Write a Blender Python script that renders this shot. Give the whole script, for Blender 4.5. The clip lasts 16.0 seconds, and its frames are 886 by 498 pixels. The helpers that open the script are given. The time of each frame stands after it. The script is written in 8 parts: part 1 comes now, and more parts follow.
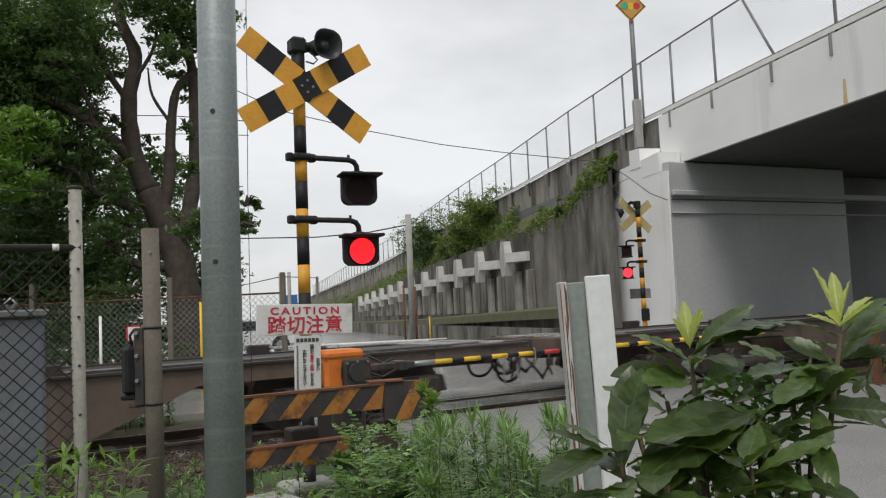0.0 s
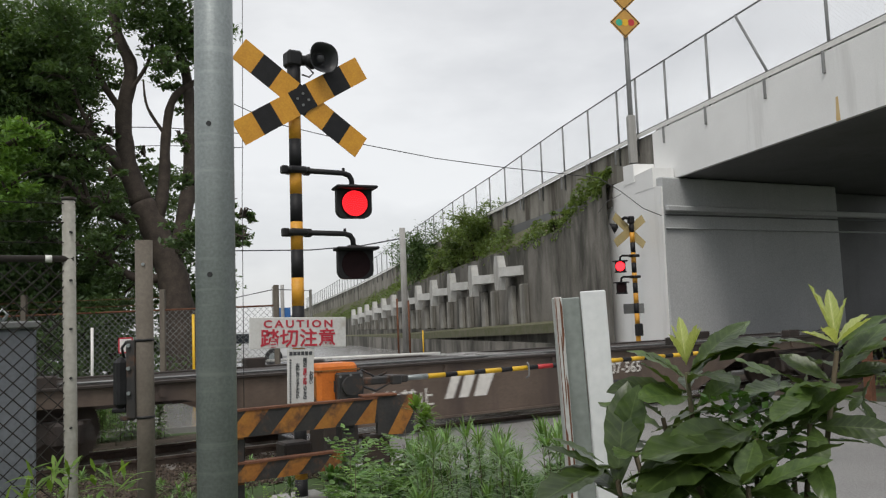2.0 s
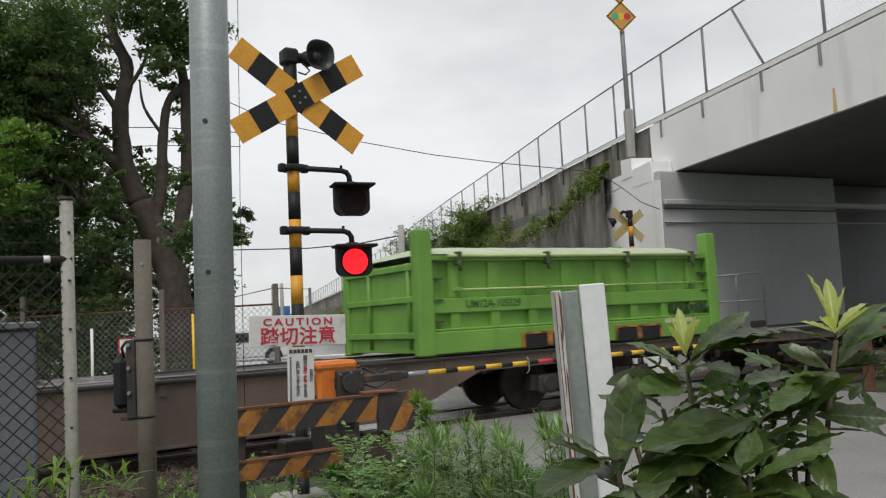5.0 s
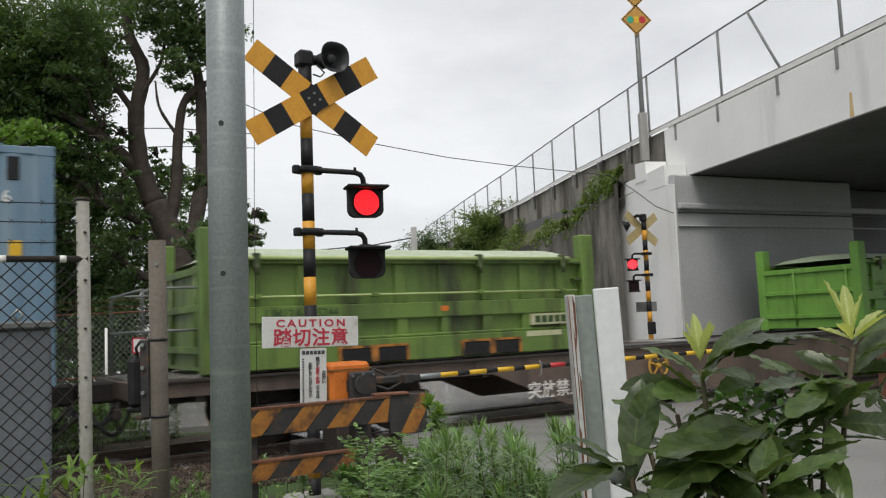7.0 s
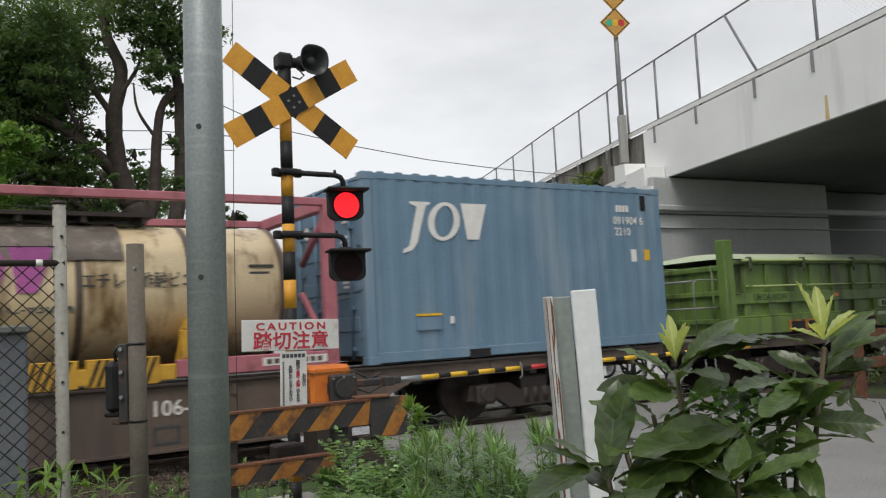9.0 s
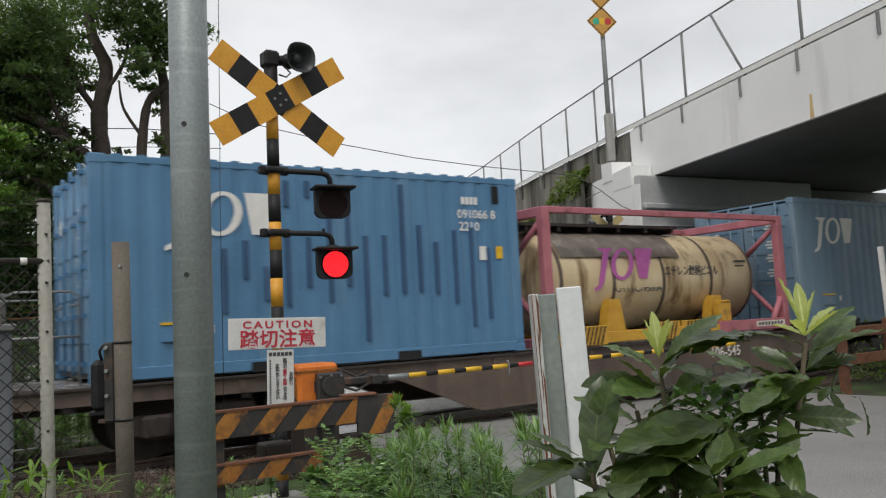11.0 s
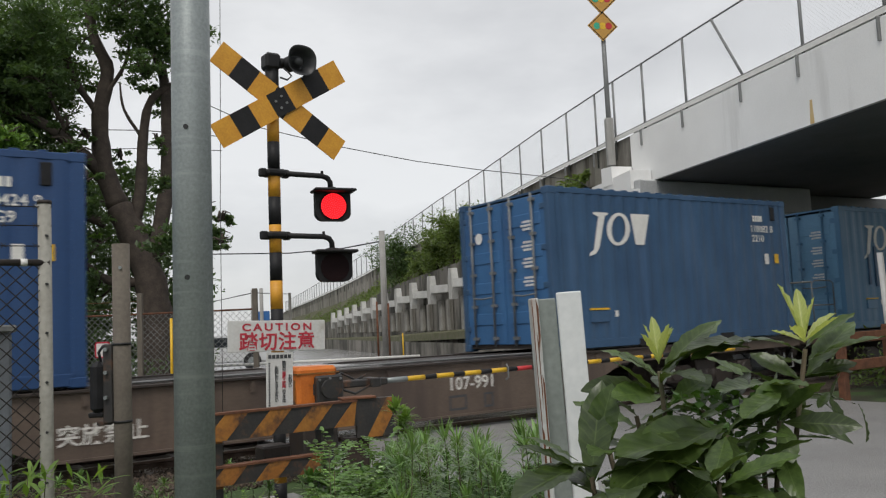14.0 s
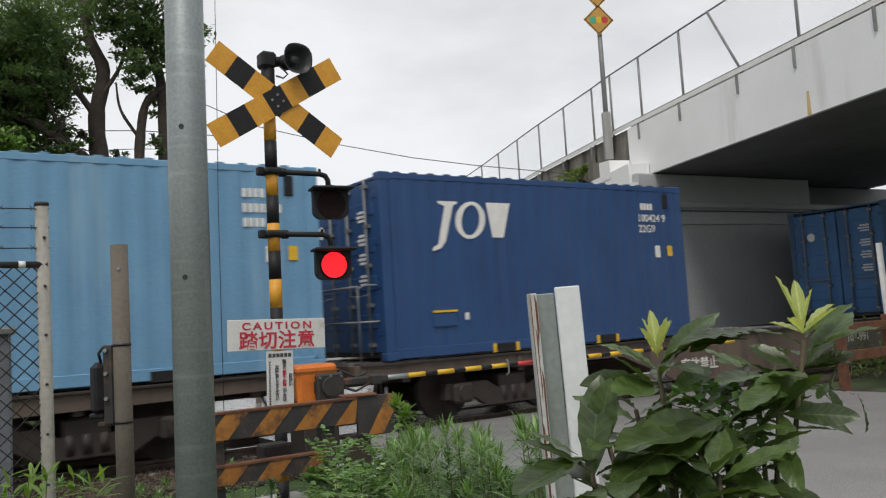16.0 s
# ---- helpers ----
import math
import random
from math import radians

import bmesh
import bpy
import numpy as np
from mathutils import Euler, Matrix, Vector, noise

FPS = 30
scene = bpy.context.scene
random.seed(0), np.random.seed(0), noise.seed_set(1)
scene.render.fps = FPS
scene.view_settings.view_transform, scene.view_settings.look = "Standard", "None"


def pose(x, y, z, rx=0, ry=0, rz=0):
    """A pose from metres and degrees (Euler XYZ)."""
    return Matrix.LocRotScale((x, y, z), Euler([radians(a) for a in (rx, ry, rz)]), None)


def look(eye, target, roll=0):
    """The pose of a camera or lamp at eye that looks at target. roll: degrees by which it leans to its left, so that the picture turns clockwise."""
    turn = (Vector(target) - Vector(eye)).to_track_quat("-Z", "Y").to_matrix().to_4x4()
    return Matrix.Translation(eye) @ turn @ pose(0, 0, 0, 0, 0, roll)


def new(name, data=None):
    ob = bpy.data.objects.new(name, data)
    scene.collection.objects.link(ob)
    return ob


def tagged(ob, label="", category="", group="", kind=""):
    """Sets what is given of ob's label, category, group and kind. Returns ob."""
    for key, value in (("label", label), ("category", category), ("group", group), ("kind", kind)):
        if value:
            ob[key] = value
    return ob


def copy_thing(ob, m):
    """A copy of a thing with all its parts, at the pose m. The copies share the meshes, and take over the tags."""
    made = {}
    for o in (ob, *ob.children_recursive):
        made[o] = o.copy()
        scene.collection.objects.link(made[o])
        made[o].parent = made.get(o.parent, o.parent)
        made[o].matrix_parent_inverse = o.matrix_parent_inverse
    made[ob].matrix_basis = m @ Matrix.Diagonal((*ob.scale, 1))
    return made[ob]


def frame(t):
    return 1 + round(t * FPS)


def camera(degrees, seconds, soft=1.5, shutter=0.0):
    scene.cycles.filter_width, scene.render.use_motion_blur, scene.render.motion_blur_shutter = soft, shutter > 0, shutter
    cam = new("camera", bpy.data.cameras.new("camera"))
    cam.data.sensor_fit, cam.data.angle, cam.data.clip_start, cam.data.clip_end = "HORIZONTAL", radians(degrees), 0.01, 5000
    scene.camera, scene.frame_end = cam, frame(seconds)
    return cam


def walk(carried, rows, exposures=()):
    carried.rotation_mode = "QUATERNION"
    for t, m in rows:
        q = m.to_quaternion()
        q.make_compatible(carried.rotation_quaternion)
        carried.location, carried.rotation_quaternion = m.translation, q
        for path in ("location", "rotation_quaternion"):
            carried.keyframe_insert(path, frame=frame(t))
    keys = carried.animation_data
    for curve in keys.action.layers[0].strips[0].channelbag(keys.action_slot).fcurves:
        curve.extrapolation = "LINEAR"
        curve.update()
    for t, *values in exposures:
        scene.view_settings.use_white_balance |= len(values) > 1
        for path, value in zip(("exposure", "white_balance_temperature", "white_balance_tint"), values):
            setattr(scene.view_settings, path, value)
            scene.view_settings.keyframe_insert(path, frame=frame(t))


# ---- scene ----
# ---- camera ----
cam = camera(55.95, 16.0, soft=1.22, shutter=0.3)
WALK = [
    (0, pose(0.002, 0.001, 1.451, 94.163, 2.707, 0.201)),
    (0.5, pose(-0.001, 0.000, 1.448, 94.238, 2.648, 0.446)),
    (1, pose(-0.006, 0.007, 1.449, 94.513, 2.383, 0.404)),
    (1.5, pose(-0.003, 0.005, 1.451, 94.892, 2.364, 0.085)),
    (2, pose(-0.003, 0.007, 1.453, 95.087, 2.338, -0.258)),
    (2.5, pose(-0.004, 0.005, 1.454, 94.996, 2.092, -0.711)),
    (3, pose(-0.005, 0.008, 1.451, 95.046, 1.989, -0.878)),
    (3.5, pose(-0.007, 0.011, 1.452, 95.002, 2.344, -0.797)),
    (4, pose(-0.005, 0.009, 1.451, 94.756, 2.761, -0.647)),
    (6.5, pose(-0.001, 0.008, 1.446, 95.047, 2.905, 0.163)),
    (7, pose(-0.005, 0.008, 1.450, 95.060, 2.557, 0.560)),
    (7.5, pose(-0.008, 0.008, 1.450, 95.489, 2.712, 0.629)),
    (8, pose(-0.006, 0.006, 1.449, 95.631, 2.914, 0.550)),
    (8.5, pose(0.001, 0.002, 1.448, 95.292, 3.027, -0.062)),
    (9, pose(0.002, -0.001, 1.450, 95.155, 2.873, -0.717)),
    (11.5, pose(0.007, -0.009, 1.447, 94.970, 2.817, -1.879)),
    (12, pose(0.003, -0.004, 1.451, 95.284, 2.019, -2.869)),
    (12.5, pose(0.001, -0.001, 1.449, 95.326, 2.494, -2.511)),
    (13, pose(0.001, 0.000, 1.451, 95.004, 2.511, -2.087)),
    (13.5, pose(0.000, -0.001, 1.451, 95.098, 2.561, -1.723)),
    (14, pose(0.004, -0.012, 1.449, 95.212, 2.661, -1.624)),
    (14.5, pose(0.007, -0.015, 1.453, 95.287, 2.816, -1.877)),
    (15, pose(0.009, -0.016, 1.453, 95.205, 3.074, -2.010)),
    (15.5, pose(0.009, -0.013, 1.452, 94.910, 3.561, -1.754)),
    (16, pose(0.008, -0.011, 1.449, 94.960, 3.460, -1.613))]
walk(cam, WALK, exposures=((0, 0.0), (4, 0.0), (6.5, 0.04), (7, 0.06), (7.5, -0.04), (8, 0.02), (8.5, 0.07), (9, 0.05), (11.5, 0.01), (12.5, 0.03), (13, 0.07), (13.5, 0.10), (14, -0.09), (14.5, -0.22), (15, -0.06), (15.5, 0.0), (16, 0.04)))

# ---- world and light: an overcast morning after rain ----
world = bpy.data.worlds.new("overcast")
scene.world = world
world.use_nodes = True
wn, wl = world.node_tree.nodes, world.node_tree.links
wn.clear()
w_out = wn.new("ShaderNodeOutputWorld")
w_bg = wn.new("ShaderNodeBackground")
w_co = wn.new("ShaderNodeTexCoord")
w_map = wn.new("ShaderNodeMapping")
w_map.inputs["Scale"].default_value = (1.0, 1.0, 2.6)
w_n1 = wn.new("ShaderNodeTexNoise")
w_n1.inputs["Scale"].default_value = 1.7
w_n1.inputs["Detail"].default_value = 6.0
w_n1.inputs["Roughness"].default_value = 0.55
w_rmp = wn.new("ShaderNodeValToRGB")
w_rmp.color_ramp.elements[0].position = 0.32
w_rmp.color_ramp.elements[0].color = (0.50, 0.505, 0.52, 1)
w_rmp.color_ramp.elements[1].position = 0.66
w_rmp.color_ramp.elements[1].color = (0.83, 0.835, 0.84, 1)
w_sky = wn.new("ShaderNodeTexSky")
w_sky.sky_type = "NISHITA"
w_sky.sun_disc = False
w_sky.sun_elevation = radians(55)
w_sky.sun_rotation = radians(200)
w_mul = wn.new("ShaderNodeMix")
w_mul.data_type = "RGBA"
w_mul.blend_type = "ADD"
w_mul.inputs[0].default_value = 0.012
wl.new(w_co.outputs["Generated"], w_map.inputs["Vector"])
wl.new(w_map.outputs[0], w_n1.inputs["Vector"])
wl.new(w_n1.outputs["Fac"], w_rmp.inputs[0])
wl.new(w_rmp.outputs[0], w_mul.inputs[6])
wl.new(w_sky.outputs[0], w_mul.inputs[7])
wl.new(w_mul.outputs[2], w_bg.inputs["Color"])
w_bg.inputs["Strength"].default_value = 1.0
wl.new(w_bg.outputs[0], w_out.inputs[0])
sun = new("sun", bpy.data.lights.new("sun", "SUN"))
sun.data.energy, sun.data.angle, sun.data.color = 1.75, radians(25), (1.0, 0.955, 0.89)
sun.matrix_world = look((0, 0, 0), (0.12, 0.55, -0.85))

# ---- plan: the track runs along u, wall and bridge along s ----
TRACK = 31.688
V = 4.872
du = Vector((math.cos(radians(TRACK)), math.sin(radians(TRACK)), 0))
dn = Vector((-math.sin(radians(TRACK)), math.cos(radians(TRACK)), 0))
TC = 11.015          # track centre across
ws = Vector((-math.sin(radians(14)), math.cos(radians(14)), 0))
wd = Vector((math.cos(radians(14)), math.sin(radians(14)), 0))


def tr(u, n, z=0.0):
    return du * u + dn * n + Vector((0, 0, z))


def wa(s, d, z=0.0):
    return ws * s + wd * d + Vector((0, 0, z))


def tpose(u, n, z=0.0, turn=0.0):
    p = tr(u, n, z)
    return pose(p.x, p.y, p.z, 0, 0, TRACK + turn)


# ---- materials ----
def mat(name, a, b=None, scale=6.0, rough=0.6, metal=0.0, bump=0.15, fine=60.0, grain=0.3, stain=None, stain_at=0.62, stain_scale=1.3,
        streak=False, rand=0.0, island=False, spec=0.5, rough_var=0.12, coat=0.0, trans=0.0):
    """Two tones by a coarse noise, a fine grain in tone and bump, and stains (streak: drawn out downwards)."""
    m = bpy.data.materials.new(name)
    m.use_nodes = True
    N, L = m.node_tree.nodes, m.node_tree.links
    p = N["Principled BSDF"]
    b = b or tuple(c * 0.75 for c in a)
    co = N.new("ShaderNodeTexCoord")
    n1 = N.new("ShaderNodeTexNoise")
    n1.inputs["Scale"].default_value, n1.inputs["Detail"].default_value = scale, 5.0
    n2 = N.new("ShaderNodeTexNoise")
    n2.inputs["Scale"].default_value, n2.inputs["Detail"].default_value = fine, 3.0
    L.new(co.outputs["Object"], n1.inputs["Vector"])
    L.new(co.outputs["Object"], n2.inputs["Vector"])
    r1 = N.new("ShaderNodeMapRange")
    r1.inputs[1].default_value, r1.inputs[2].default_value = 0.3, 0.7
    L.new(n1.outputs["Fac"], r1.inputs[0])
    mx = N.new("ShaderNodeMix")
    mx.data_type = "RGBA"
    mx.inputs[6].default_value, mx.inputs[7].default_value = (*a, 1), (*b, 1)
    L.new(r1.outputs[0], mx.inputs[0])
    gr = N.new("ShaderNodeMix")
    gr.data_type, gr.blend_type = "RGBA", "OVERLAY"
    gr.inputs[0].default_value = grain
    L.new(mx.outputs[2], gr.inputs[6])
    L.new(n2.outputs["Fac"], gr.inputs[7])
    last = gr.outputs[2]
    if stain:
        n3 = N.new("ShaderNodeTexNoise")
        n3.inputs["Scale"].default_value, n3.inputs["Detail"].default_value, n3.inputs["Roughness"].default_value = stain_scale, 7.0, 0.62
        mp = N.new("ShaderNodeMapping")
        mp.inputs["Scale"].default_value = (0.5, 0.5, 9) if streak == "band" else ((1, 1, 0.28) if streak == "blotch" else ((1, 1, 0.12) if streak else (1, 1, 1)))
        L.new(co.outputs["Object"], mp.inputs["Vector"])
        L.new(mp.outputs[0], n3.inputs["Vector"])
        r3 = N.new("ShaderNodeMapRange")
        r3.inputs[1].default_value, r3.inputs[2].default_value = stain_at - 0.08, stain_at + 0.08
        L.new(n3.outputs["Fac"], r3.inputs[0])
        st = N.new("ShaderNodeMix")
        st.data_type = "RGBA"
        st.inputs[7].default_value = (*stain, 1)
        L.new(r3.outputs[0], st.inputs[0])
        L.new(last, st.inputs[6])
        last = st.outputs[2]
    if rand:
        src = N.new("ShaderNodeNewGeometry").outputs["Random Per Island"] if island else N.new("ShaderNodeObjectInfo").outputs["Random"]
        rr = N.new("ShaderNodeMapRange")
        rr.inputs[3].default_value, rr.inputs[4].default_value = 1 - rand, 1 + rand
        L.new(src, rr.inputs[0])
        hv = N.new("ShaderNodeHueSaturation")
        L.new(rr.outputs[0], hv.inputs["Value"])
        L.new(last, hv.inputs["Color"])
        last = hv.outputs[0]
    L.new(last, p.inputs["Base Color"])
    rv = N.new("ShaderNodeMapRange")
    rv.inputs[3].default_value, rv.inputs[4].default_value = max(0.03, rough - rough_var), min(1, rough + rough_var)
    L.new(n1.outputs["Fac"], rv.inputs[0])
    L.new(rv.outputs[0], p.inputs["Roughness"])
    p.inputs["Metallic"].default_value = metal
    p.inputs["Specular IOR Level"].default_value = spec
    p.inputs["Coat Weight"].default_value = coat
    if trans:
        p.inputs["Transmission Weight"].default_value = trans
    if bump:
        bp = N.new("ShaderNodeBump")
        bp.inputs["Strength"].default_value, bp.inputs["Distance"].default_value = bump, 0.01
        L.new(n2.outputs["Fac"], bp.inputs["Height"])
        L.new(bp.outputs[0], p.inputs["Normal"])
    return m


def leaf_mat(name, a, b, rough=0.45, rand=0.35, translucent=0.35, island=True, vein=0.0):
    m = mat(name, a, b, 9.0, rough, 0, 0.1, 90.0, rand=rand, island=island)
    N, L = m.node_tree.nodes, m.node_tree.links
    p, out = N["Principled BSDF"], N["Material Output"]
    t = N.new("ShaderNodeBsdfTranslucent")
    t.inputs["Color"].default_value = (a[0] * 1.8, a[1] * 1.8, a[2] * 0.9, 1)
    sh = N.new("ShaderNodeMixShader")
    sh.inputs[0].default_value = translucent
    L.new(p.outputs[0], sh.inputs[1])
    L.new(t.outputs[0], sh.inputs[2])
    L.new(sh.outputs[0], out.inputs["Surface"])
    if vein:
        co = N.new("ShaderNodeTexCoord")
        w = N.new("ShaderNodeTexWave")
        w.bands_direction = "Y"
        w.inputs["Scale"].default_value, w.inputs["Distortion"].default_value = vein, 1.2
        L.new(co.outputs["UV"], w.inputs["Vector"])
        bp = N.new("ShaderNodeBump")
        bp.inputs["Strength"].default_value, bp.inputs["Distance"].default_value = 0.07, 0.004
        L.new(w.outputs["Fac"], bp.inputs["Height"])
        L.new(bp.outputs[0], p.inputs["Normal"])
        # pale midrib, faint pale side veins
        sx = N.new("ShaderNodeSeparateXYZ")
        L.new(co.outputs["UV"], sx.inputs[0])
        off = N.new("ShaderNodeMath")
        off.operation = "SUBTRACT"
        off.inputs[1].default_value = 0.5
        L.new(sx.outputs[0], off.inputs[0])
        mag = N.new("ShaderNodeMath")
        mag.operation = "ABSOLUTE"
        L.new(off.outputs[0], mag.inputs[0])
        rib = N.new("ShaderNodeMapRange")
        rib.inputs[1].default_value, rib.inputs[2].default_value, rib.inputs[3].default_value, rib.inputs[4].default_value = 0.006, 0.03, 0.4, 0.0
        L.new(mag.outputs[0], rib.inputs[0])
        side = N.new("ShaderNodeMapRange")
        side.inputs[1].default_value, side.inputs[2].default_value, side.inputs[4].default_value = 0.82, 1.0, 0.14
        L.new(w.outputs["Fac"], side.inputs[0])
        both = N.new("ShaderNodeMath")
        both.operation = "MAXIMUM"
        L.new(rib.outputs[0], both.inputs[0])
        L.new(side.outputs[0], both.inputs[1])
        vm = N.new("ShaderNodeMix")
        vm.data_type = "RGBA"
        vm.inputs[7].default_value = (a[0] * 2.4, a[1] * 2.2, a[2] * 2.6, 1)
        base = p.inputs["Base Color"].links[0].from_socket
        L.new(both.outputs[0], vm.inputs[0])
        L.new(base, vm.inputs[6])
        L.new(vm.outputs[2], p.inputs["Base Color"])
    return m


def glow(name, col, strength):
    m = bpy.data.materials.new(name)
    m.use_nodes = True
    p = m.node_tree.nodes["Principled BSDF"]
    p.inputs["Base Color"].default_value = (*col, 1)
    p.inputs["Emission Color"].default_value = (*col, 1)
    p.inputs["Emission Strength"].default_value = strength
    return m


